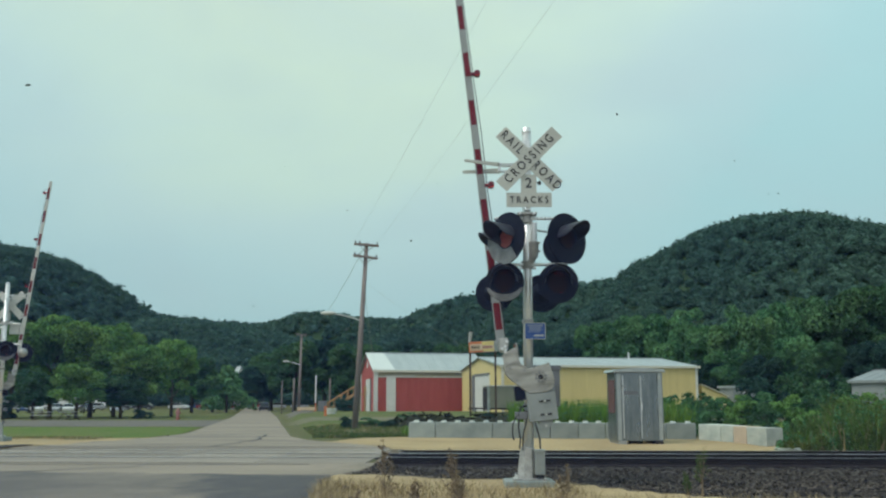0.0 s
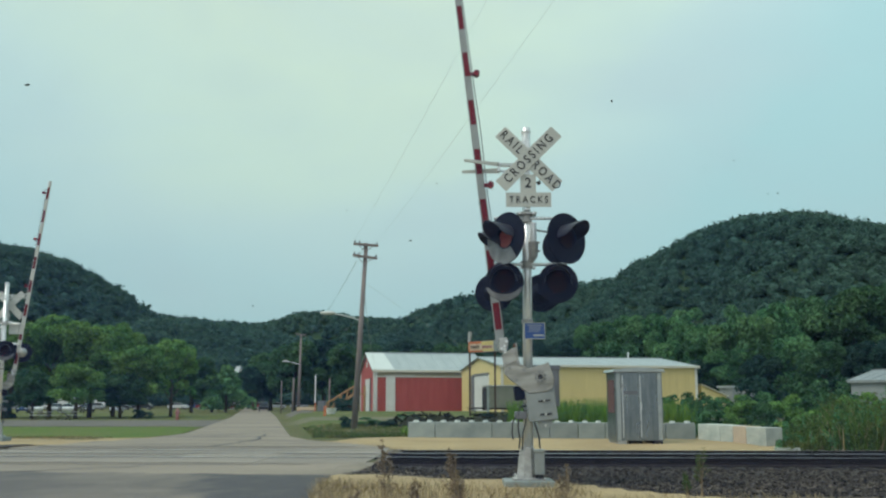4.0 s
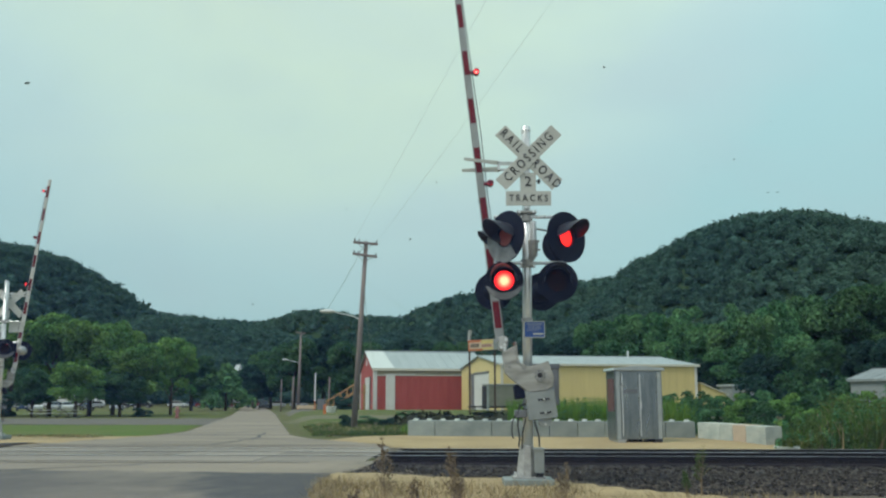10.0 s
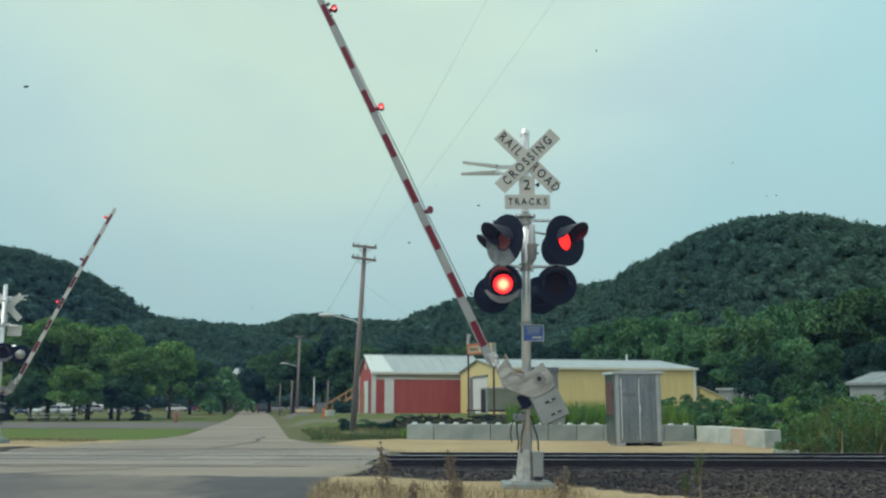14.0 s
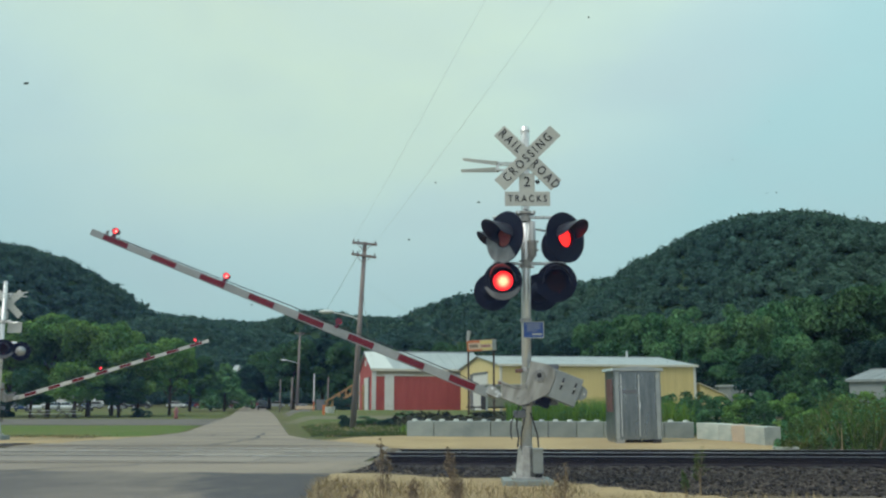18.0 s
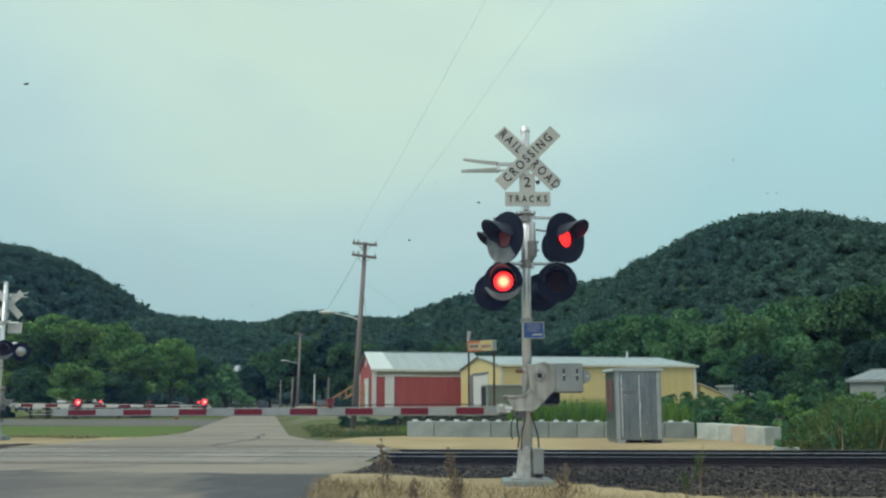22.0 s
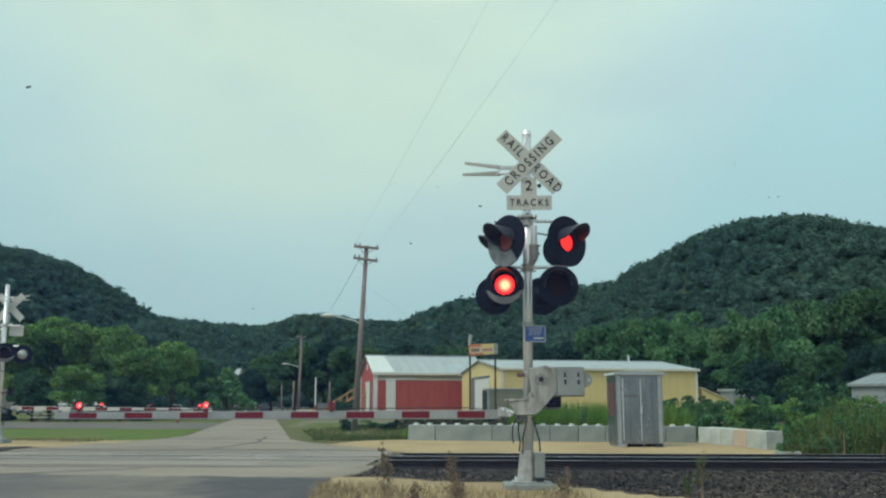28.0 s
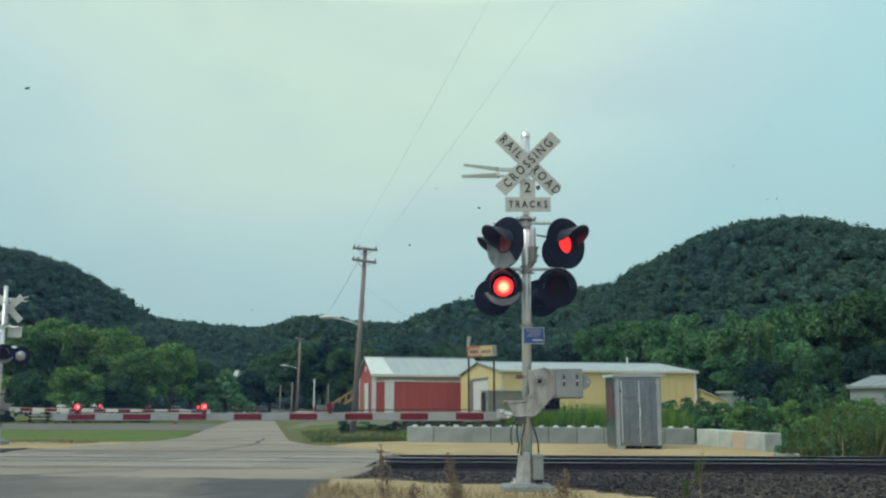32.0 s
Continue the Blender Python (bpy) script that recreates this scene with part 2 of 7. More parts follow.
M = {
    "ground": mat("field_grass", (0.105, 0.118, 0.046), (0.125, 0.120, 0.056), 0.25, 9, 0.95, bump=0.8, c=(0.165, 0.14, 0.075), dist=0.06, spec=0.1),
    "lawn": mat("mown_grass", (0.070, 0.140, 0.022), (0.135, 0.150, 0.045), 0.35, 5, 0.95, bump=0.8, c=(0.17, 0.150, 0.07), dist=0.05, spec=0.1),
    "thin_lawn": mat("thin_dull_grass", (0.140, 0.132, 0.058), (0.082, 0.128, 0.030), 0.22, 7, 0.95, bump=0.8, c=(0.19, 0.16, 0.10), dist=0.05, spec=0.1),
    "sand": mat("pale_sandy_gravel", (0.44, 0.335, 0.180), (0.34, 0.255, 0.138), 0.5, 22, 0.95, bump=0.7, c=(0.25, 0.195, 0.120), dist=0.03, spec=0.2),
    "old_asphalt": mat("weathered_asphalt", (0.310, 0.262, 0.204), (0.200, 0.174, 0.146), 0.45, 45, 0.9, bump=0.35, c=(0.31, 0.268, 0.205), streak=(0.3, 1.1, 1.0), spec=0.2),
    "near_asphalt": patched_asphalt("patched_grey_asphalt"),
    "track_gravel": mat("brown_track_gravel", (0.145, 0.115, 0.085), (0.10, 0.08, 0.06), 1.2, 30, 0.95, bump=0.9, c=(0.21, 0.17, 0.12), dist=0.04, spec=0.2),
    "dirt": mat("bare_dirt", (0.15, 0.125, 0.075), (0.11, 0.115, 0.05), 0.5, 12, 0.95, bump=0.4, c=(0.10, 0.13, 0.04)),
    "dark_soil": mat("dark_soil", (0.022, 0.022, 0.018), (0.038, 0.042, 0.024), 2, 20, 0.95, bump=0.8, c=(0.035, 0.055, 0.016), dist=0.05, spec=0.1),
    "tar": mat("tar_seal", (0.055, 0.053, 0.05), (0.08, 0.075, 0.07), 2, 40, 0.7, bump=0.2),
    "street": mat("gravel_street", (0.140, 0.122, 0.102), (0.095, 0.088, 0.070), 0.25, 6, 0.95, bump=0.4, c=(0.165, 0.145, 0.115)),
    "ballast_bed": mat("ballast_bed", (0.060, 0.049, 0.039), (0.036, 0.031, 0.026), 5, 25, 0.95, bump=1.0, c=(0.13, 0.11, 0.085), dist=0.05),
    "stone": mat("ballast_stone", (0.066, 0.056, 0.045), (0.028, 0.025, 0.022), 8, 60, 0.9, bump=0.4, island=1.8, spec=0.2),
    "tie": mat("creosoted_tie", (0.026, 0.022, 0.020), (0.042, 0.035, 0.030), 4, 40, 0.9, bump=0.6, streak=(0.6, 5, 5), spread=0.4, spec=0.2),
    "rail": mat("rusty_rail_web", (0.030, 0.024, 0.024), (0.022, 0.019, 0.020), 5, 60, 0.7, 0.2, bump=0.3, spec=0.3),
    "railhead": mat("polished_railhead", (0.78, 0.78, 0.78), (0.66, 0.66, 0.67), 3, 60, 0.3, 1.0, bump=0.02),
    "panel": mat("crossing_panel", (0.285, 0.248, 0.205), (0.205, 0.182, 0.156), 1.2, 40, 0.9, bump=0.3, c=(0.30, 0.272, 0.225), spread=0.3, streak=(0.3, 1, 1), spec=0.25),
    "galv": mat("galvanised_steel", (0.84, 0.87, 0.86), (0.66, 0.69, 0.69), 5, 50, 0.30, 0.55, bump=0.06, streak=(3, 3, 0.5)),
    "alu_paint": mat("aluminium_paint", (0.46, 0.47, 0.455), (0.36, 0.37, 0.355), 5, 40, 0.5, 0.35, bump=0.08),
    "cast": mat("painted_cast_iron", (0.46, 0.465, 0.445), (0.31, 0.315, 0.30), 9, 40, 0.55, 0.25, bump=0.2, c=(0.22, 0.215, 0.20)),
    "weight": mat("grey_counterweight", (0.275, 0.305, 0.295), (0.225, 0.25, 0.245), 4, 40, 0.6, 0.2, bump=0.1),
    "hub_paint": mat("stained_hub_casting", (0.43, 0.435, 0.405), (0.22, 0.22, 0.195), 3.2, 30, 0.6, 0.15, bump=0.2, c=(0.30, 0.29, 0.26), streak=(3.5, 3.5, 0.7)),
    "rust": mat("rusty_steel", (0.20, 0.11, 0.08), (0.12, 0.07, 0.055), 9, 50, 0.8, 0.1, bump=0.3),
    "box_dark": mat("grey_mechanism_box", (0.20, 0.21, 0.225), (0.14, 0.15, 0.16), 4, 40, 0.5, 0.2, bump=0.08),
    "hood": mat("black_hood_paint", (0.026, 0.027, 0.040), (0.038, 0.039, 0.052), 6, 40, 0.34, 0.0, bump=0.05, spec=0.45),
    "film": None,
    "speck": None,
    "black": mat("black_signal_paint", (0.006, 0.007, 0.016), (0.010, 0.011, 0.022), 6, 40, 0.55, 0.0, bump=0.06, spec=0.12),
    "face_grey": mat("grey_lamp_face", (0.24, 0.24, 0.235), (0.13, 0.13, 0.13), 7, 40, 0.45, 0.3, bump=0.1),
    "rubber": mat("black_cable", (0.012, 0.012, 0.013), (0.02, 0.02, 0.02), 6, 40, 0.5),
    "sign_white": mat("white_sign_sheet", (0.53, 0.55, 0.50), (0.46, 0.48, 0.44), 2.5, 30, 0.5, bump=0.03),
    "ink": mat("black_lettering", (0.015, 0.015, 0.018), (0.03, 0.03, 0.03), 4, 40, 0.5, bump=0.0),
    "sign_blue": mat("blue_sign_sheet", (0.022, 0.075, 0.28), (0.026, 0.09, 0.31), 3, 30, 0.45, bump=0.03),
    # near arm's shade and far arm's light put into two whites
    "arm_white_shaded": mat("white_gate_arm", (0.315, 0.340, 0.332), (0.25, 0.275, 0.268), 3, 30, 0.5, bump=0.05),
    "lit_white": mat("lit_white_gate_arm", (0.62, 0.63, 0.57), (0.54, 0.55, 0.50), 3, 30, 0.5, bump=0.05),
    "drift": mat("tan_sand_on_asphalt", (0.325, 0.272, 0.200), (0.25, 0.22, 0.175), 1.2, 40, 0.95, bump=0.3, c=(0.22, 0.20, 0.17), spec=0.2),
    "arm_red": mat("red_reflective_stripe", (0.165, 0.007, 0.015), (0.125, 0.006, 0.012), 4, 40, 0.5, bump=0.05, spec=0.3),
    "lens_off": mat("unlit_red_lens", (0.022, 0.005, 0.005), (0.014, 0.004, 0.004), 12, 60, 0.5, bump=0.1, spec=0.15),
    "lamp_red": mat("red_lamp_body", (0.17, 0.008, 0.028), (0.12, 0.007, 0.02), 12, 60, 0.3, bump=0.05),
    "glow_red": glow("lit_red_lens", (1.0, 0.022, 0.018), 2.2),
    "glow_lens": lit_lens("lit_red_lens_with_hot_middle", ((0.0, (1.0, 0.55, 0.30)), (0.056, (1.0, 0.42, 0.21)), (0.080, (1.0, 0.16, 0.09)), (0.112, (1.0, 0.03, 0.026)), (0.149, (0.85, 0.008, 0.012))), 2.2),
    "glow_core": glow("lit_lens_centre", (1.0, 0.36, 0.28), 2.5),
    "glow_small": glow("lit_arm_light", (1.0, 0.05, 0.06), 2.4),
    "concrete": mat("concrete_block", (0.325, 0.370, 0.345), (0.210, 0.250, 0.245), 1.3, 22, 0.9, bump=0.35, spread=0.25, c=(0.155, 0.165, 0.15), spec=0.2),
    "concrete_pale": mat("pale_concrete_block", (0.54, 0.58, 0.52), (0.37, 0.42, 0.39), 2.2, 9, 0.9, bump=0.3, spread=0.2, c=(0.31, 0.31, 0.28), spec=0.2),
    # unlit lens whose reflection of the sky is put into its orange
    "lens_skylit": mat("skylit_orange_lens", (0.34, 0.055, 0.03), (0.22, 0.035, 0.02), 12, 60, 0.4, bump=0.1),
    "concrete_tan": mat("tan_concrete_block", (0.52, 0.42, 0.31), (0.45, 0.37, 0.28), 2, 25, 0.9, bump=0.25),
    "alu": mat("aluminium_sheet", (0.32, 0.355, 0.355), (0.20, 0.235, 0.245), 1.8, 30, 0.30, 0.92, bump=0.04, c=(0.40, 0.43, 0.42), streak=(4, 4, 0.5)),
    "red_reflection": mat("painted_red_reflection", (0.17, 0.075, 0.065), (0.12, 0.06, 0.055), 3, 30, 0.5, 0.3, bump=0.05),
    "alu_roof": mat("aluminium_roof_cap", (0.50, 0.54, 0.53), (0.40, 0.44, 0.43), 2, 30, 0.4, 0.7, bump=0.03),
    "dark": mat("dark_gap", (0.02, 0.02, 0.022), None, 5, 40, 0.8),
    "red_wall": mat("red_metal_siding", (0.43, 0.086, 0.072), (0.375, 0.072, 0.062), 0.8, 12, 0.6, bump=0.05, streak=(3, 3, 0.4)),
    "olive_band": mat("olive_frieze_band", (0.36, 0.34, 0.25), (0.29, 0.275, 0.20), 1.0, 14, 0.7, bump=0.05, streak=(0.4, 3, 3)),
    "cream": mat("cream_trim", (0.68, 0.66, 0.56), (0.60, 0.58, 0.49), 2, 20, 0.6, bump=0.03),
    "white_wall": mat("white_painted_metal", (0.70, 0.72, 0.69), (0.62, 0.64, 0.61), 1.5, 20, 0.5, bump=0.03),
    "yellow_wall": mat("pale_yellow_siding", (0.70, 0.575, 0.26), (0.62, 0.505, 0.23), 0.8, 14, 0.6, bump=0.05, streak=(4, 4, 0.3)),
    "roof": mat("galvanised_roof_sheet", (0.42, 0.475, 0.48), (0.36, 0.41, 0.42), 0.6, 14, 0.5, 0.3, bump=0.05, streak=(3, 0.5, 0.5)),
    "skylight": mat("pale_roof_sheet", (0.66, 0.71, 0.69), (0.60, 0.65, 0.63), 0.8, 14, 0.45, 0.2, bump=0.03),
    "grey_wall": mat("grey_metal_wall", (0.27, 0.30, 0.30), (0.22, 0.245, 0.25), 0.8, 14, 0.6, 0.1, bump=0.05),
    "green_roof": mat("dull_grey_roof", (0.27, 0.30, 0.305), (0.22, 0.25, 0.255), 0.8, 14, 0.6, 0.2, bump=0.05, streak=(3, 0.5, 0.5)),
    "green_box": mat("grey_green_steel", (0.215, 0.225, 0.170), (0.165, 0.18, 0.135), 1.2, 20, 0.6, 0.2, bump=0.08),
    "wood": mat("weathered_pole_wood", (0.27, 0.235, 0.215), (0.18, 0.155, 0.145), 2.5, 30, 0.9, bump=0.5, streak=(6, 6, 0.5), spec=0.2),
    "deck": mat("new_deck_wood", (0.40, 0.25, 0.11), (0.32, 0.20, 0.09), 2.5, 30, 0.8, bump=0.2),
    "orange": mat("faded_orange_sign", (0.58, 0.17, 0.06), (0.50, 0.15, 0.06), 2.5, 20, 0.6, bump=0.02),
    "orange_red": mat("faded_red_paint", (0.33, 0.14, 0.12), (0.27, 0.11, 0.10), 2.5, 20, 0.6, bump=0.03),
    "sign_cream": mat("sunbleached_sign", (0.62, 0.50, 0.34), (0.55, 0.44, 0.30), 2, 20, 0.6, bump=0.02),
    "sign_yellow": mat("faded_yellow_sign", (0.66, 0.56, 0.20), (0.58, 0.49, 0.18), 2.5, 20, 0.6, bump=0.02),
    "post_brown": mat("dark_brown_post", (0.07, 0.045, 0.035), (0.05, 0.035, 0.028), 3, 30, 0.8, bump=0.1),
    "wire": mat("bare_aluminium_wire", (0.95, 0.96, 0.98), (0.92, 0.93, 0.96), 3, 30, 0.2, 1.0, bump=0.0),
    "glass_dark": mat("dark_car_glass", (0.02, 0.025, 0.03), None, 3, 20, 0.12, bump=0.0),
    "lamp_glass": mat("street_lamp_lens", (0.60, 0.63, 0.60), (0.52, 0.55, 0.52), 6, 30, 0.3, bump=0.02),
    "bark": mat("grey_brown_bark", (0.085, 0.068, 0.05), (0.055, 0.045, 0.034), 3, 25, 0.95, bump=0.6, streak=(4, 4, 0.8)),
    "hill_soil": mat("forest_floor", (0.030, 0.058, 0.032), (0.042, 0.072, 0.036), 0.05, 0.6, 1.0, bump=0.6, dist=0.6, spec=0.0),
    # distance haze is put into the blue of this green
    "forest": mat("hazy_distant_forest", (0.054, 0.114, 0.098), (0.078, 0.144, 0.104), 0.012, 0.9, 1.0, bump=0, island=0.8, spec=0.1, leaf=0.4),
    "leaf_dark": mat("dark_green_leaves", (0.020, 0.060, 0.052), (0.044, 0.098, 0.064), 0.30, 4, 0.8, bump=0, island=1.15, spread=0.3, spec=0.15, leaf=0.30),
    "leaf_mid": mat("green_leaves", (0.052, 0.160, 0.076), (0.120, 0.248, 0.100), 0.30, 4, 0.8, bump=0, island=1.15, spread=0.3, spec=0.15, leaf=0.30),
    "leaf_light": mat("light_green_leaves", (0.070, 0.182, 0.084), (0.155, 0.288, 0.116), 0.32, 4, 0.8, bump=0, island=1.15, spread=0.25, spec=0.15, leaf=0.30),
    "leaf_deep": mat("deep_green_leaves", (0.040, 0.112, 0.056), (0.092, 0.180, 0.074), 0.30, 4, 0.8, bump=0, island=1.15, spread=0.3, spec=0.15, leaf=0.30),
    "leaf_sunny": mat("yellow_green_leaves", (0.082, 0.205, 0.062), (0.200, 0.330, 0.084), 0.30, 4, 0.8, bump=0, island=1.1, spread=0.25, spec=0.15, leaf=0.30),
    "weed": mat("green_weeds", (0.050, 0.118, 0.034), (0.128, 0.150, 0.044), 0.8, 6, 0.9, bump=0, island=0.9, spec=0.15, leaf=0.35),
    "fresh_grass": mat("fresh_tall_grass", (0.085, 0.205, 0.030), (0.170, 0.265, 0.050), 0.9, 6, 0.9, bump=0, island=0.8, spec=0.15, leaf=0.35),
    "dry": mat("dry_brown_stalks", (0.19, 0.135, 0.078), (0.25, 0.195, 0.115), 2, 12, 0.95, bump=0, island=0.8, spec=0.2),
    "straw": mat("straw_grass", (0.37, 0.29, 0.165), (0.25, 0.20, 0.105), 2, 12, 0.95, bump=0, island=0.8, spec=0.2),
}


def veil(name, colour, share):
    """Clear glass whose share scatters daylight: painted haze on the pane, dirt in specks."""
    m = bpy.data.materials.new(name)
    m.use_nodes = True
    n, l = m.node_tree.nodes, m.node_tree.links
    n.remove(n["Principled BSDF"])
    clear, scatter, ms = n.new("ShaderNodeBsdfTransparent"), n.new("ShaderNodeBsdfTranslucent"), n.new("ShaderNodeMixShader")
    scatter.inputs["Color"].default_value = (*colour, 1)
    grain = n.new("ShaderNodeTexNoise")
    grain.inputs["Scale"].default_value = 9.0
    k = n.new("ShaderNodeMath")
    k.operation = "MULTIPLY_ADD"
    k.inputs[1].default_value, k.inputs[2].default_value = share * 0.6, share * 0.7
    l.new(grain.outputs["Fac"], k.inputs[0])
    # the haze is painted thicker towards the left, where the sky's glare falls
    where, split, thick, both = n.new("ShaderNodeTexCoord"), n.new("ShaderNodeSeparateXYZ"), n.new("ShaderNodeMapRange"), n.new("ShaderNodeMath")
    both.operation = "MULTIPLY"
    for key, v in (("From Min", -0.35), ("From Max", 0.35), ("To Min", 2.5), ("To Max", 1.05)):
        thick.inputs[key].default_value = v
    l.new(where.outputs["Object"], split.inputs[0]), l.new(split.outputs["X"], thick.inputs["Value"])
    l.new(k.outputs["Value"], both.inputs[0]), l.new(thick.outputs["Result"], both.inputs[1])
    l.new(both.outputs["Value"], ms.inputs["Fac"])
    l.new(clear.outputs[0], ms.inputs[1]), l.new(scatter.outputs[0], ms.inputs[2])
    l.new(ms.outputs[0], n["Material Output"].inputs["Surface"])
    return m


# bluish haze put into the pane to lift the dark tones
M["film"] = veil("hazy_windscreen_glass", (0.17, 0.32, 1.0), 0.039)
M["speck"] = veil("grey_dirt_speck", (0.10, 0.13, 0.12), 0.55)
CAR_PAINT = [mat("car_paint_" + n, c, None, 3, 30, 0.25, 0.2, bump=0.0) for n, c in
             (("white", (0.70, 0.72, 0.72)), ("silver", (0.42, 0.45, 0.47)), ("dark", (0.04, 0.045, 0.055)), ("red", (0.25, 0.03, 0.03)), ("blue", (0.05, 0.09, 0.20)))]

# ---------------------------------------------------------------- mesh tools


def link(name, bm, material, parent=None, smooth=False, label=""):
    me = bpy.data.meshes.new(name)
    bm.normal_update()
    bm.to_mesh(me)
    bm.free()
    me.materials.append(M[material] if isinstance(material, str) else material)
    if smooth:
        me.shade_smooth()
    ob = new(name, me)
    ob.parent = parent
    if label:
        ob["label"] = label
    return ob


def part(name, bm, material, parent, label="", smooth=False):
    return link(name, bm, material, parent, smooth, label)


def thing(name, m, label, category, group=""):
    ob = new(name)
    ob.empty_display_size = 0.2
    ob.matrix_basis = m
    return tagged(ob, label, category, group)


def quick(name, verts, faces, material, parent=None, smooth=False):
    """A mesh from computed arrays."""
    me = bpy.data.meshes.new(name)
    me.from_pydata(verts if isinstance(verts, list) else verts.tolist(), [], faces if isinstance(faces, list) else faces.tolist())
    me.materials.append(M[material] if isinstance(material, str) else material)
    if smooth:
        me.shade_smooth()
    me.update()
    ob = new(name, me)
    ob.parent = parent
    return ob


def box(x0, y0, z0, x1, y1, z1, bevel=0.0, bm=None, m=None):
    own = bm is None
    bm = bm or bmesh.new()
    vs = [bm.verts.new((x, y, z)) for x in (x0, x1) for y in (y0, y1) for z in (z0, z1)]
    fs = [bm.faces.new([vs[i] for i in f]) for f in ((0, 1, 3, 2), (4, 6, 7, 5), (0, 4, 5, 1), (2, 3, 7, 6), (0, 2, 6, 4), (1, 5, 7, 3))]
    if bevel:
        es = list({e for f in fs for e in f.edges})
        out = bmesh.ops.bevel(bm, geom=es, offset=bevel, segments=2, affect="EDGES", profile=0.6)
        vs = [v for v in out["verts"]] + [v for v in vs if v.is_valid]
    if m is not None:
        bmesh.ops.transform(bm, matrix=m, verts=list(set(vs)))
    return bm


def rod(p, q, r0, r1=None, seg=14, bm=None, cap=True):
    """A tapered round bar from p to q."""
    bm = bm or bmesh.new()
    p, q = Vector(p), Vector(q)
    turn = (q - p).to_track_quat("Z", "Y").to_matrix().to_4x4()
    bmesh.ops.create_cone(bm, cap_ends=cap, segments=seg, radius1=r0, radius2=r0 if r1 is None else r1, depth=(q - p).length,
                          matrix=Matrix.Translation((p + q) / 2) @ turn)
    return bm


def slab(outline, y0, y1, bevel=0.0, bm=None):
    """An outline in x and z, made solid from y0 to y1."""
    bm = bm or bmesh.new()
    a = [bm.verts.new((x, y0, z)) for x, z in outline]
    b = [bm.verts.new((x, y1, z)) for x, z in outline]
    n = len(outline)
    fs = [bm.faces.new(a), bm.faces.new(b[::-1])] + [bm.faces.new((a[i], b[i], b[(i + 1) % n], a[(i + 1) % n])) for i in range(n)]
    if bevel:
        bmesh.ops.bevel(bm, geom=list({e for f in fs for e in f.edges}), offset=bevel, segments=1, affect="EDGES")
    bmesh.ops.recalc_face_normals(bm, faces=bm.faces)
    return bm


def tube(points, r, seg=8, bm=None):
    bm = bm or bmesh.new()
    for p, q in zip(points, points[1:]):
        rod(p, q, r, r, seg, bm)
    return bm


def words(name, text, size, material, parent, m, label="", wide=1.0):
    """Raised lettering in the built-in font, centred on its pose; it reads along x and stands up along z."""
    cu = bpy.data.curves.new(name, "FONT")
    cu.body, cu.size, cu.align_x, cu.align_y, cu.extrude, cu.offset = text, size, "CENTER", "CENTER", 0.002, size * 0.012
    cu.resolution_u = 3
    cu.space_character = 1.45
    tmp = bpy.data.objects.new(name + "_tmp", cu)
    scene.collection.objects.link(tmp)
    me = bpy.data.meshes.new_from_object(tmp.evaluated_get(bpy.context.evaluated_depsgraph_get()))
    bpy.data.objects.remove(tmp)
    me.transform(m @ pose(0, 0, 0, 90) @ Matrix.Diagonal((wide, 1, 1, 1)))
    me.materials.clear()
    me.materials.append(M[material])
    ob = new(name, me)
    ob.parent = parent
    if label:
        ob["label"] = label
    return ob


def smooth(a, b, v):
    t = min(max((v - a) / (b - a), 0.0), 1.0)
    return t * t * (3 - 2 * t)


def steps(v, rows):
    """Straight lines between (place, value) rows."""
    if v <= rows[0][0]:
        return rows[0][1]
    for (a, za), (b, zb) in zip(rows, rows[1:]):
        if v <= b:
            return za + (zb - za) * (v - a) / (b - a)
    return rows[-1][1]


# ---------------------------------------------------------------- the lie of the land
def road_z(y):
    return steps(y, ((20.5, 0.0), (26, -0.13), (31, -0.16), (100, -0.58), (400, -0.6)))


def road_right(y):
    return steps(y, ((-30, 1.5), (8, -1.25), (12, -1.62), (14.4, -1.77), (15.6, -1.70), (17.4, -1.42), (18.6, -1.36), (27, -1.40), (29.5, -2.3), (33, -4.6), (37, -6.0), (110, -19.6), (400, -78)))


def road_left(y):
    return steps(y, ((-30, -6.5), (12, -9.8), (18.6, -11.6), (27, -12.6), (31, -12.2), (36, -11.2), (42, -11.4), (110, -24.6), (400, -83)))


def land_z(x, y):
    off = max(x - road_right(y), road_left(y) - x)
    side = smooth(0.1, 0.6, off) if 17.8 < y < 26.8 else smooth(0.2, 2.2, off)
    right = x > road_right(y)
    wild = steps(y, ((11.5, -0.01), (13.2, -0.065), (14.8, -0.07), (16.6, -0.14), (18.4, -0.42), (19.2, -0.55), (25.4, -0.58), (26.6, -0.27), (30, -0.16), (34, -0.12), (60, 0.0), (95, 0.12), (104, 0.05), (125, -0.68), (300, -0.7), (700, 8))) \
        if right else steps(y, ((15, -0.02), (18.4, -0.42), (19.2, -0.55), (25.4, -0.58), (28, -0.22), (32, -0.18), (100, -0.63), (125, -0.68), (300, -0.7), (700, 8)))
    return (road_z(y) - (0.022 if y < 40 else 0.05)) * (1 - side) + wild * side


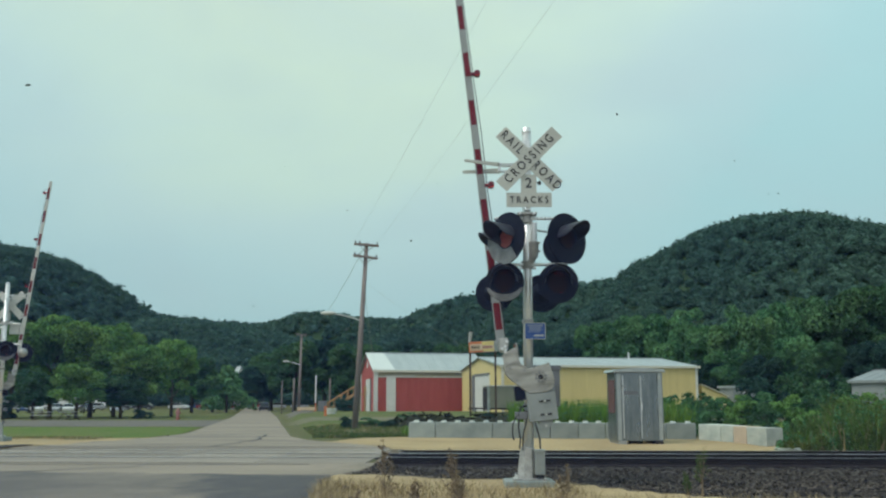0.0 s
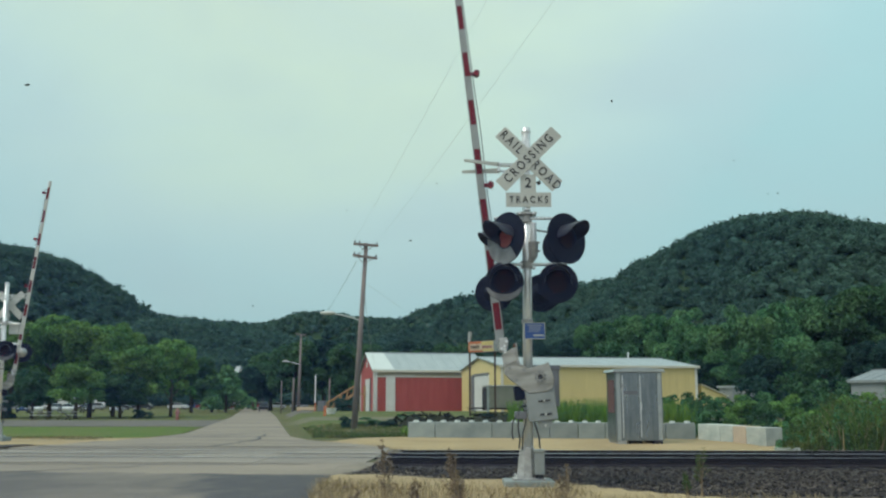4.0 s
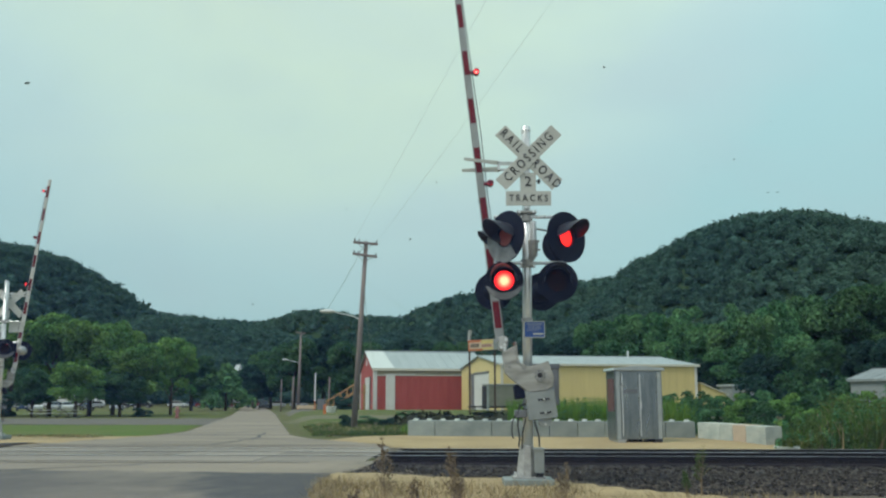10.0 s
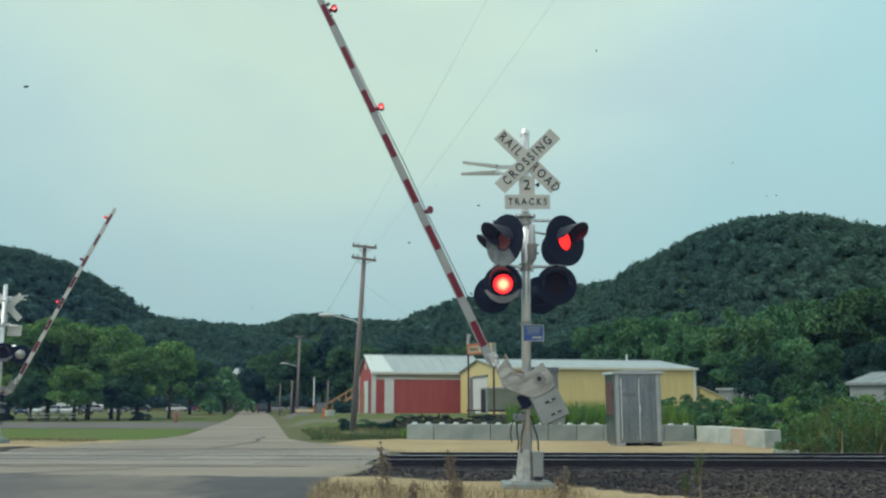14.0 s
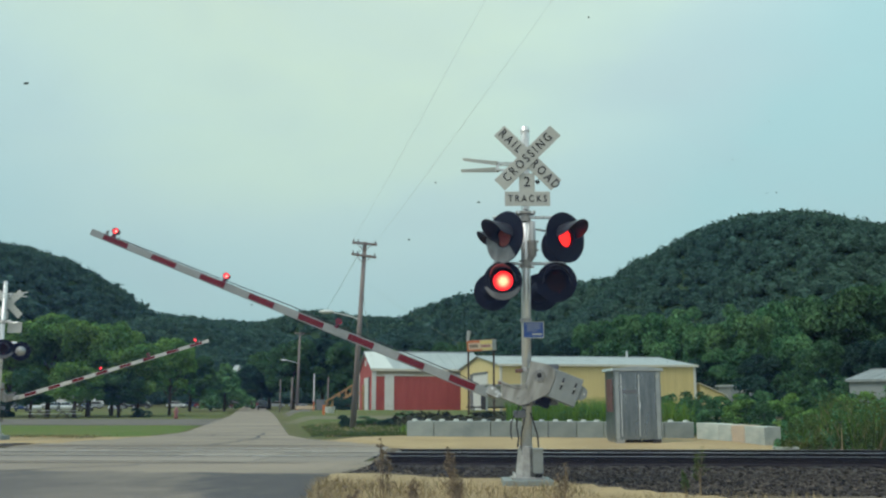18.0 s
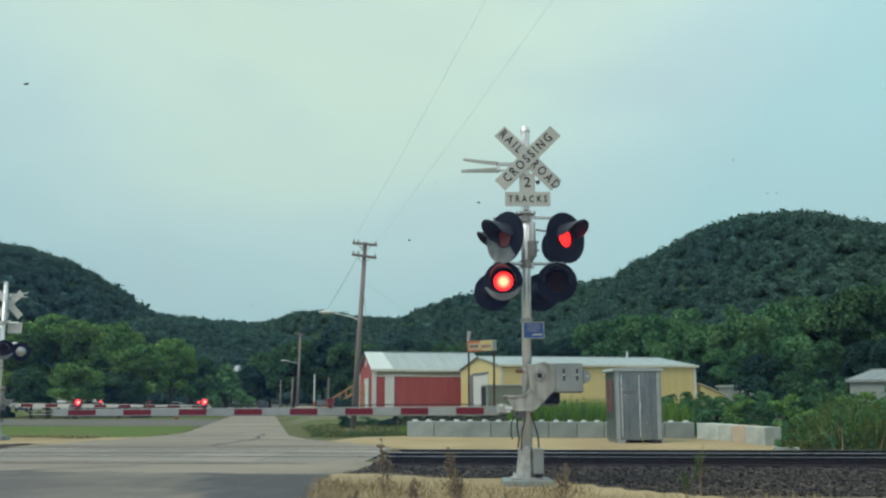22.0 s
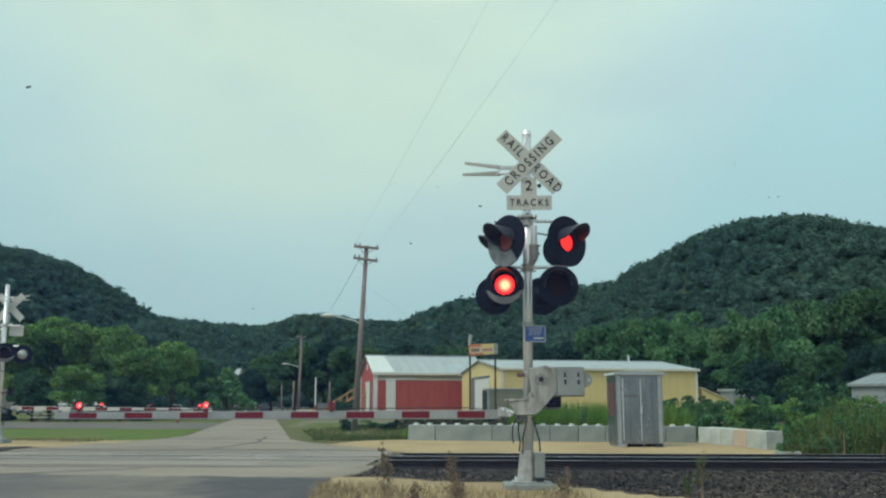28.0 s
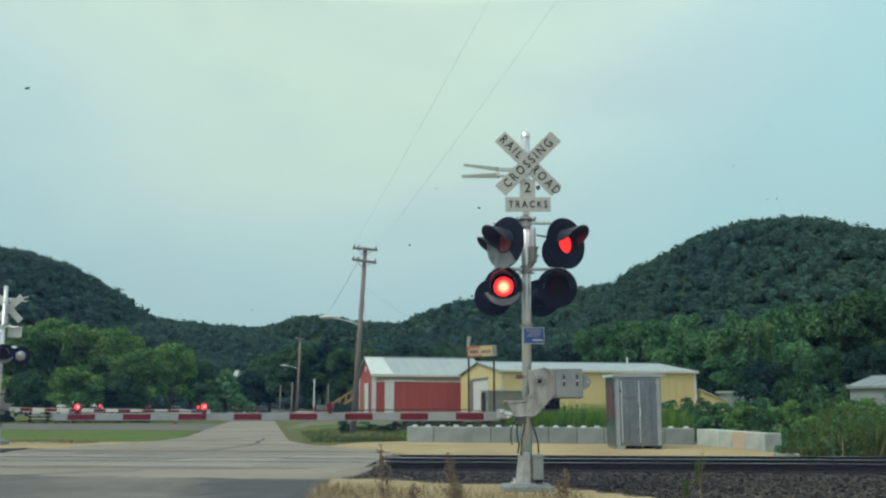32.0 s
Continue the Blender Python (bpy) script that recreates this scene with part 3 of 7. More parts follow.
def sheet(name, material, xs, ys, lift=0.0, edge=None, kind="structure", label="", category=""):
    """A sheet over the land. edge(x, y): which cells it covers."""
    bm = bmesh.new()
    grid = [[bm.verts.new((x, y, land_z(x, y) + lift)) for y in ys] for x in xs]
    for i in range(len(xs) - 1):
        for j in range(len(ys) - 1):
            if edge is None or edge((xs[i] + xs[i + 1]) / 2, (ys[j] + ys[j + 1]) / 2):
                bm.faces.new((grid[i][j], grid[i + 1][j], grid[i + 1][j + 1], grid[i][j + 1]))
    for v in [v for v in bm.verts if not v.link_faces]:
        bm.verts.remove(v)
    return tagged(link(name, bm, material, smooth=True), label, category, kind=kind)


def spaced(a, b, n):
    return [a + (b - a) * i / n for i in range(n + 1)]


def between(name, material, left, right, y0, y1, step, z, cols=8, label="", category=""):
    """A strip of paving between two edges that run along y, solid 0.12 m thick."""
    bm = bmesh.new()
    n = max(2, int((y1 - y0) / step))
    ys = spaced(y0, y1, n)
    g = [[bm.verts.new((left(y) + (right(y) - left(y)) * k / cols, y, z(y))) for k in range(cols + 1)] for y in ys]
    for i in range(n):
        for k in range(cols):
            bm.faces.new((g[i][k], g[i][k + 1], g[i + 1][k + 1], g[i + 1][k]))
    rim = [e for e in bm.edges if e.is_boundary]
    ext = bmesh.ops.extrude_edge_only(bm, edges=rim)
    for v in ext["geom"]:
        if isinstance(v, bmesh.types.BMVert):
            v.co.z -= 0.12
    return tagged(link(name, bm, material, smooth=False), label, category, kind="structure")


def rag(seed, amount):
    """An uneven offset for natural edges."""
    return lambda v: amount * (noise.noise((v * 0.35, seed, 0.3)) + 0.5 * noise.noise((v * 1.4, seed, 1.7)))

# ---------------------------------------------------------------- ground, road and tracks
def fan(a, b, n, k=1.6):
    """Places from a to b, close together near a."""
    return [a + (b - a) * (i / n) ** k for i in range(n + 1)]


gx = sorted(set([-x for x in fan(24, 2500, 14, 2.2)] + spaced(-24, 24, 64) + fan(24, 2500, 14, 2.2)))
gy = sorted(set([-y for y in fan(12, 1200, 8, 2.2)] + spaced(-12, 40, 84) + fan(40, 130, 36, 1.3) + fan(130, 3000, 14, 2.0)))
sheet("ground", "ground", gx, gy, label="rough grassy ground with dry patches", category="ground")

between("road", "near_asphalt", road_left, road_right, -30, 18.6, 0.6, lambda y: 0.0, 10, "worn grey asphalt road with dark patches and tar seams", "road")
between("road", "old_asphalt", road_left, road_right, 27.2, 380, 2.0, lambda y: road_z(y) + 0.0, 6, "pale worn asphalt street running to the hills", "road")

ra, rb, rc, rd = rag(1.0, 0.9), rag(2.0, 0.9), rag(3.0, 0.7), rag(4.0, 0.8)
sheet("sand_shoulder", "sand", spaced(-2.2, 1.0, 64), spaced(6.5, 16.9, 104), 0.030,
      lambda x, y: road_right(y) - 0.04 + 0.12 * ra(y) + 0.05 * noise.noise((x * 5, y * 5, 7)) < x and y < 15.5 + 0.5 * rb(x) + 0.15 * noise.noise((x * 4, y * 3, 2)), label="pale sandy gravel shoulder", category="gravel")
sheet("sand_shoulder", "sand", spaced(-2.2, 1.0, 18), spaced(-12, 6.5, 50), 0.030, lambda x, y: road_right(y) - 0.02 + 0.1 * ra(y) < x, label="pale sandy gravel shoulder", category="gravel")
sheet("sand_shoulder", "sand", spaced(1.0, 34, 110), spaced(-12, 17.2, 112), 0.030,
      lambda x, y: road_right(y) + 0.05 < x and y < 15.7 + 0.6 * rb(x) - 1.9 * max(x - 1.3, 0), label="pale sandy gravel shoulder", category="gravel")
sheet("track_gravel", "track_gravel", spaced(-2.6, 40, 130), spaced(-12, 20.2, 94), 0.010, lambda x, y: road_right(y) + 0.02 < x and (x > 0.8 or y > 12), label="brown gravel beside the track", category="gravel")
sheet("sand_apron", "sand", spaced(-9, 12, 90), spaced(26.2, 36, 44), 0.022,
      lambda x, y: x > road_right(y) - 0.2 and y < 33.9 + 0.5 * ra(x) - 2.6 * smooth(-1.4, -6, x) - 3.0 * smooth(8.2, 10.6, x), label="pale sandy gravel apron behind the tracks", category="gravel")
sheet("sand_verge", "sand", spaced(-60, -10, 100), spaced(26.4, 38, 40), 0.022,
      lambda x, y: x < road_left(y) + 0.1 and y < 35.2 + 1.3 * rc(x) + 0.9 * smooth(-16, -12, x), label="sandy verge beside the crossing", category="gravel")
sheet("track_shoulder", "ballast_bed", spaced(-60, -11.5, 90), spaced(25.0, 29.6, 24), 0.05, lambda x, y: x < -12.5 + 0.3 * rc(y) and y < 29.2 + 0.4 * rd(x), label="dark gravel where the tracks leave the crossing", category="gravel")
sheet("lawn", "lawn", spaced(-75, -10.5, 300), spaced(34, 60, 120), 0.012, lambda x, y: x < road_left(y) - 0.3 and 35.2 + 1.3 * rc(x) < y < 57 + rd(x), label="green mown grass strip", category="grass")
sheet("side_street", "street", spaced(-110, -14, 60), spaced(55, 90, 40), 0.025,
      lambda x, y: x < road_left(y) + 0.4 and 57 + rd(x) < y < 84 + 2 * ra(x), label="brown gravel side street", category="road")
sheet("lawn", "thin_lawn", spaced(-160, -19, 60), spaced(82, 170, 40), 0.012, lambda x, y: x < road_left(y) - 0.4 and y > 84 + 2 * ra(x), label="green grass under the trees", category="grass")
sheet("lawn", "thin_lawn", spaced(-24, 40, 200), spaced(34, 96, 150), 0.012,
      lambda x, y: x > road_right(y) + 0.8 + ra(y) and y > 34.2 - 2.2 * smooth(-1.4, -6, x) and not 58 + rd(x * 0.3) < y < 68 + rc(x * 0.3), label="green grass slope below the barns", category="grass")

sheet("dirt_track", "dirt", spaced(-22, 40, 90), spaced(56, 70, 20), 0.010, lambda x, y: x > road_right(y) + 0.3 and 57.5 + rd(x * 0.3) < y < 68.5 + rc(x * 0.3), label="worn dirt track across the grass", category="road")

sheet("track_gravel", "track_gravel", spaced(-1.9, -0.2, 34), spaced(11.0, 27.3, 110), 0.014, lambda x, y: x > road_right(y) - 0.02, label="brown gravel at the end of the crossing panels", category="gravel")
sheet("sand_drift", "drift", spaced(-3.9, -1.2, 70), spaced(15.2, 18.5, 40), 0.028,
      lambda x, y: x < road_right(y) + 0.1 and noise.noise((x * 1.6, y * 2.2, 3.3)) + 0.5 * noise.noise((x * 6, y * 7, 1.3)) > 1.62 - 0.66 * (x + 3.9), label="tan sand spread over the worn asphalt edge", category="gravel")
sheet("gravel_drive", "street", spaced(-26, -10, 50), spaced(78, 116, 50), 0.030, lambda x, y: road_right(y) - 0.2 < x < road_right(y) + 3.6 * smooth(79, 90, y) + 0.6 * ra(y) and y < 113 + rb(x), label="pale gravel drive beside the far road", category="road")

# tar seams
def seam(points, width, z):
    bm = bmesh.new()
    prev = None
    for i, (x, y) in enumerate(points):
        q = points[min(i + 1, len(points) - 1)]
        p = points[max(i - 1, 0)]
        d = Vector((q[0] - p[0], q[1] - p[1], 0)).normalized()
        s = Vector((-d.y, d.x, 0)) * width * (0.6 + 0.6 * noise.noise((x, y, 3)) ** 2)
        pair = (bm.verts.new(Vector((x, y, z(y))) + s), bm.verts.new(Vector((x, y, z(y))) - s))
        if prev:
            bm.faces.new((prev[0], pair[0], pair[1], prev[1]))
        prev = pair
    return tagged(link("tar_seam", bm, "tar"), "dark tar seam on the asphalt", "road seam", "tar seams", "structure")


def wander(x0, y0, x1, y1, n, amount, seed):
    return [(x0 + (x1 - x0) * i / n + amount * noise.noise((i * 0.5, seed, 0)), y0 + (y1 - y0) * i / n + amount * noise.noise((i * 0.5, seed, 5))) for i in range(n + 1)]


seam(wander(-11, 13.4, -5.6, 17.6, 24, 0.25, 1.1), 0.05, lambda y: 0.008)
seam(wander(-9.6, 18.2, -2.6, 18.1, 30, 0.15, 3.1), 0.07, lambda y: 0.008)
seam(wander(-6.9, 28.2, -6.6, 33.5, 14, 0.2, 4.1) + wander(-6.6, 33.8, -7.6, 40, 12, 0.2, 4.6), 0.09, lambda y: road_z(y) + 0.008)
seam(wander(-12, 28.0, -2.6, 28.0, 30, 0.2, 5.1), 0.14, lambda y: road_z(y) + 0.008)

seam(wander(-9.8, 29.6, -3.4, 30.2, 26, 0.2, 31.1), 0.05, lambda y: road_z(y) + 0.008)
seam(wander(-9.2, 36.5, -8.0, 52, 26, 0.4, 32.1), 0.05, lambda y: road_z(y) + 0.010)

# the two tracks run a little askew to the road
SKEW = math.atan(-0.054)


def track_frame(y_at_0, z):
    """Along x: the rails' direction; along y: across the track, from its near rail."""
    return Matrix.Translation((0, y_at_0, z)) @ Matrix.Rotation(SKEW, 4, "Z")


TRACKS = ((track_frame(20.28, 0.0), "near"), (track_frame(24.55, -0.145), "far"))
GAUGE = 1.435


def rail_profile():
    return [(-0.075, -0.18), (0.075, -0.18), (0.075, -0.168), (0.012, -0.145), (0.012, -0.045), (0.036, -0.035), (0.036, -0.004), (0.030, 0.0), (-0.030, 0.0), (-0.036, -0.004), (-0.036, -0.035), (-0.012, -0.045), (-0.012, -0.145), (-0.075, -0.168)]


def build_track(m, which):
    tr = thing("railway_track", m, "railway track of rusty steel rails on dark wooden ties", "railway track", "railway tracks")
    for k in (0, 1):
        bm = bmesh.new()
        a = [bm.verts.new((-70, y + k * GAUGE, z)) for y, z in rail_profile()]
        b = [bm.verts.new((110, y + k * GAUGE, z)) for y, z in rail_profile()]
        n = len(a)
        bm.faces.new(a), bm.faces.new(b[::-1])
        for i in range(n):
            bm.faces.new((a[i], b[i], b[(i + 1) % n], a[(i + 1) % n]))
        bmesh.ops.recalc_face_normals(bm, faces=bm.faces)
        rail = part("rail", bm, "rail", tr)
        part("railhead", box(-70, k * GAUGE - 0.027, 0.0005, 110, k * GAUGE + 0.027, 0.003), "railhead", rail, "polished running surface")
    tie_mesh = None
    for i in range(-6, 62):
        x = -0.9 + 0.53 * i
        if -12.5 < x < -0.6:
            continue
        if tie_mesh is None:
            ob = part("tie", box(-0.11, -0.56, -0.37, 0.11, GAUGE + 0.56, -0.183, 0.012), "tie", tr)
            tie_mesh = ob.data
        else:
            ob = new("tie", tie_mesh)
            ob.parent = tr
        ob.matrix_basis = pose(x + 0.03 * noise.noise((i, 2, 3)), 0.05 * noise.noise((i, 7, 1)), -0.004 * (i % 3), 0, 0, 1.5 * noise.noise((i, 4, 4)))
    return tr


for m, which in TRACKS:
    build_track(m, which)

# ballast bed under both tracks
bm = bmesh.new()
prof = ((-2.15, -0.42), (-1.5, -0.31), (-0.8, -0.215), (1.9, -0.22), (3.0, -0.33), (3.7, -0.40), (6.3, -0.40), (7.0, -0.44))
bx = spaced(-70, 110, 180)
g = [[bm.verts.new(TRACKS[0][0] @ Vector((x, y + 0.12 * noise.noise((x * 0.6, y, 2)), z + 0.03 * noise.noise((x * 0.9, y * 2, 6))))) for y, z in prof] for x in bx]
for i in range(len(bx) - 1):
    if bx[i] > -12.4 and bx[i + 1] < -1.6:
        continue
    for j in range(len(prof) - 1):
        bm.faces.new((g[i][j], g[i + 1][j], g[i + 1][j + 1], g[i][j + 1]))
tagged(link("ballast_bed", bm, "ballast_bed", smooth=True), "grey brown crushed stone ballast", "ballast", kind="structure")


def scatter_stones(n, seed):
    rng = np.random.default_rng(seed)
    base = np.array([(1, 0, -.3), (-.5, .8, -.3), (-.5, -.8, -.3), (.5, .7, .4), (-.9, 0, .4), (.5, -.7, .4), (0, 0, .8)])
    faces = [(0, 3, 1), (1, 4, 2), (2, 5, 0), (0, 5, 3), (3, 4, 1), (4, 5, 2), (3, 6, 4), (4, 6, 5), (5, 6, 3)]
    V, F = [], []
    for _ in range(n):
        x = rng.uniform(-1.2, 13.5)
        far_side = rng.random() < 0.55
        y = rng.uniform(-2.9, 3.4) if far_side else -1.4 - 6.6 * rng.random()
        if -0.66 < y < GAUGE + 0.5 and rng.random() < 0.93:
            continue
        w = TRACKS[0][0] @ Vector((x, y, 0))
        if y < -2.1 and w.y < 15.9 - 1.9 * max(w.x - 1.3, 0) + 0.4 * rng.random():
            continue
        z = max(steps(y, prof), land_z(w.x, w.y)) if y > -2.15 else land_z(w.x, w.y) + 0.01
        s = rng.uniform(0.016, 0.044)
        a = rng.uniform(0, 6.28)
        c, d = math.cos(a), math.sin(a)
        b = base * (s * rng.uniform(0.7, 1.3, 3)) + rng.normal(0, s * 0.12, base.shape)
        o = len(V)
        for p in b:
            V.append((w.x + p[0] * c - p[1] * d, w.y + p[0] * d + p[1] * c, z + 0.012 + p[2]))
        F += [tuple(o + i for i in f) for f in faces]
    return quick("ballast_stones", V, F, "stone")


tagged(scatter_stones(34000, 11), "loose crushed ballast stones beside the track", "ballast", kind="stuff")

# crossing surface: panels between and beside the rails
crossing = thing("crossing_surface", Matrix.Identity(4), "worn concrete panels across two tracks", "level crossing")
pan = {}
for (m, which) in TRACKS:
    z0 = m.translation.z
    for y0, y1 in ((-1.75, -0.10), (0.10, GAUGE - 0.10), (GAUGE + 0.10, GAUGE + (1.30 if which == "near" else 2.0))):
        for i in range(5):
            x0 = -12.45 + i * 2.2
            key = (round(y0, 2), round(y1, 2))
            if key not in pan:
                ob = part("panel", box(0.0, y0, -0.18, 2.18, y1, -0.004, 0.012), "panel", crossing)
                pan[key] = ob.data
            else:
                ob = new("panel", pan[key])
                ob.parent = crossing
            ob.matrix_basis = m @ pose(x0, 0, 0.003 * noise.noise((i, y0, z0 + 1)), 0.25 * noise.noise((i, y0, 4)))

# ---------------------------------------------------------------- wooded hills round the valley: centre, half widths, height, turn
HILLS = (  # x, y, half widths, height, power
    (-299, 640, 101, 240, 99.6, 2.6), (-188, 690, 77, 200, 55.2, 2.6), (-414, 620, 92, 250, 65.1, 2.4), (-407, 1050, 353, 260, 92.4, 2.4),
    (-172, 1300, 156, 220, 118.6, 2.0), (-152, 1500, 323, 300, 122.8, 3.0), (-325, 1350, 207, 260, 105.7, 3.0), (46, 930, 144, 210, 98.5, 2.2),
    (150, 860, 229, 230, 100.4, 2.6), (-15, 1050, 65, 200, 95.7, 2.4), (189, 540, 118, 170, 102.2, 2.3), (260, 560, 98, 190, 97.7, 2.6),
    (120, 560, 31, 150, 80.4, 2.4), (331, 560, 111, 220, 94.8, 2.6),
)


def hill_z(x, y):
    z = -2.0 + 0.0 * x
    for cx, cy, rx, ry, h, p in HILLS:
        d = (np.abs((x - cx) / rx) ** 2 + np.abs((y - cy) / ry) ** 2) ** 0.5
        z = np.maximum(z, h * np.exp(-0.9 * d ** p) - 2.0)
    return z


az = np.radians(np.linspace(-62, 62, 200))
rad = np.linspace(260, 1750, 120)
A, R = np.meshgrid(az, rad, indexing="ij")
X, Y = R * np.sin(A), R * np.cos(A)
Z = hill_z(X, Y)
V = np.stack([X, Y, Z], -1).reshape(-1, 3)
na, nr = A.shape
idx = np.arange(na * nr).reshape(na, nr)
F = np.stack([idx[:-1, :-1], idx[:-1, 1:], idx[1:, 1:], idx[1:, :-1]], -1).reshape(-1, 4)
tagged(quick("hills", V, F, "hill_soil", smooth=True), "steep hills round the valley", "hills", kind="structure")


def crown_shapes(count, seed, fineness=2):
    """Lumpy crown shapes for far woods, each of radius about one."""
    shapes = []
    for s in range(count):
        bm = bmesh.new()
        bmesh.ops.create_icosphere(bm, subdivisions=fineness, radius=1.0)
        for v in bm.verts:
            k = 1.0 + 0.42 * noise.noise(v.co * 2.1 + Vector((s * 7.3, seed, 0))) + 0.22 * noise.noise(v.co * 5.0 + Vector((0, s * 3.1, seed)))
            v.co = Vector((v.co.x * k, v.co.y * k, v.co.z * k * 1.05))
        bm.verts.ensure_lookup_table()
        keep = [f for f in bm.faces if f.calc_center_median().z > -0.55]
        used = sorted({v.index for f in keep for v in f.verts})
        re = {o: i for i, o in enumerate(used)}
        shapes.append((np.array([bm.verts[i].co[:] for i in used]), np.array([[re[v.index] for v in f.verts] for f in keep])))
        bm.free()
    return shapes


def woods(name, spots, seed, material, label, per=60, clump=0.8):
    """One mesh of many crowns: a lumpy core and leaf clumps round it. spots: rows of x, y, z, radius."""
    rng = np.random.default_rng(seed)
    shapes = crown_shapes(8, seed, 1)
    S = np.array(spots)
    Vs, Fs, o = [], [], 0
    for x, y, z, r in spots:
        v, f = shapes[rng.integers(8)]
        Vs.append(v * r * 0.8 + np.array([x, y, z])), Fs.append(f + o)
        o += len(v)
    core = quick(name, np.concatenate(Vs), np.concatenate(Fs), material)
    n = len(S) * per
    c = np.repeat(S, per, 0)
    d = rng.normal(size=(n, 3))
    d[:, 2] = np.abs(d[:, 2]) * 0.9 - 0.25
    d[:, 1] -= 0.35
    d /= np.linalg.norm(d, axis=1)[:, None]
    tall = np.repeat(rng.uniform(0.85, 1.15, len(S)), per)
    lump = 1 + 0.25 * np.sin(d[:, 0] * 5 + c[:, 0]) * np.sin(d[:, 2] * 6 + c[:, 1])
    p = c[:, :3] + d * (c[:, 3] * lump * rng.uniform(0.8, 1.1, n))[:, None] * np.stack([np.ones(n), np.ones(n), tall], -1)
    nrm = d + rng.normal(0, 0.5, (n, 3)) + np.array([0, 0, 0.3])
    nrm /= np.linalg.norm(nrm, axis=1)[:, None]
    t = np.cross(nrm, rng.normal(size=(n, 3)))
    t /= np.linalg.norm(t, axis=1)[:, None]
    b = np.cross(nrm, t)
    s = (clump * rng.uniform(0.6, 1.4, n))[:, None]
    V = np.stack([p - t * s - nrm * s * 0.3, p - b * s * 0.6, p + t * s - nrm * s * 0.3, p + b * s * 0.6], 1).reshape(-1, 3)
    tagged(quick(name, V, np.arange(4 * n).reshape(n, 4), material), label, "forest", kind="stuff")
    return tagged(core, label, "forest", kind="stuff")


def hill_spots(n, seed, r0, r1, small, large):
    """Places on the slopes that face the valley."""
    rng = np.random.default_rng(seed)
    out = []
    while len(out) < n:
        a = rng.uniform(-0.50, 0.50, 4000)
        r = np.sqrt(r0 ** 2 + (r1 ** 2 - r0 ** 2) * rng.random(4000))
        x, y = r * np.sin(a), r * np.cos(a)
        z = hill_z(x, y)
        z2 = hill_z(x * 1.03, y * 1.03)
        ok = (z2 > z - 0.022 * r) & ((z > 3) | (rng.random(4000) < 0.5))
        size = rng.uniform(small, large, 4000)
        out += [(x[i], y[i], z[i] + size[i] * 0.75, size[i]) for i in np.nonzero(ok)[0]]
    return out[:n]


woods("hill_forest", hill_spots(9000, 21, 300, 760, 2.4, 4.4), 5, "forest", "dense green broadleaf forest covering the hills", 52, 0.85)
woods("hill_forest", hill_spots(6500, 22, 740, 1500, 3.6, 6.4), 6, "forest", "distant green forest on the hills", 30, 1.9)


def scatter_pebbles(n, seed):
    """Small loose stones on the sandy shoulder, thickest towards the ballast."""
    rng = np.random.default_rng(seed)
    base = np.array([(1, 0, 0), (-.5, .9, 0), (-.5, -.9, 0), (.1, .1, .7)])
    V, F = [], []
    while len(V) < 4 * n:
        x, y = rng.uniform(-1.7, 6.5), 8.0 + 8.2 * rng.random() ** 0.7
        edge = 15.7 - 1.9 * max(x - 1.3, 0)
        if x < road_right(y) + 0.1 or y > edge + 0.9 or rng.random() > 0.25 + 0.75 * math.exp(-abs(edge - y) / 0.9):
            continue
        s, a = rng.uniform(0.006, 0.020), rng.uniform(0, 6.28)
        z, o = land_z(x, y) + 0.022, len(V)
        for p in base * s * rng.uniform(0.7, 1.3, (4, 3)):
            V.append((x + p[0] * math.cos(a) - p[1] * math.sin(a), y + p[0] * math.sin(a) + p[1] * math.cos(a), z + p[2]))
        F += [(o, o + 1, o + 3), (o + 1, o + 2, o + 3), (o + 2, o, o + 3)]
    return quick("loose_pebbles", V, F, "stone")


tagged(scatter_pebbles(3600, 13), "small loose stones on the sandy shoulder", "gravel", kind="stuff")

# ---------------------------------------------------------------- level crossing signals and gates
FLASH_A, FLASH_B, STEADY = [], [], []  # shutters of the lamps by their beat: (object, closed pose, open turn)


def ring(r0, r1, y0, y1, seg=28, a0=0.0, a1=360.0, bm=None):
    """A flat ring (or part of one) in x and z with thickness along y."""
    bm = bm or bmesh.new()
    full = abs(a1 - a0) >= 360
    n = seg
    cols = []
    for i in range(n if full else n + 1):
        a = radians(a0 + (a1 - a0) * i / n)
        cols.append([bm.verts.new((r * math.cos(a), y, r * math.sin(a))) for r, y in ((r0, y0), (r1, y0), (r1, y1), (r0, y1))])
    for i in range(n):
        p, q = cols[i], cols[(i + 1) % len(cols)]
        for k in range(4):
            bm.faces.new((p[k], p[(k + 1) % 4], q[(k + 1) % 4], q[k]))
    if not full:
        bm.faces.new(cols[0]), bm.faces.new(cols[-1][::-1])
    bmesh.ops.recalc_face_normals(bm, faces=bm.faces)
    return bm


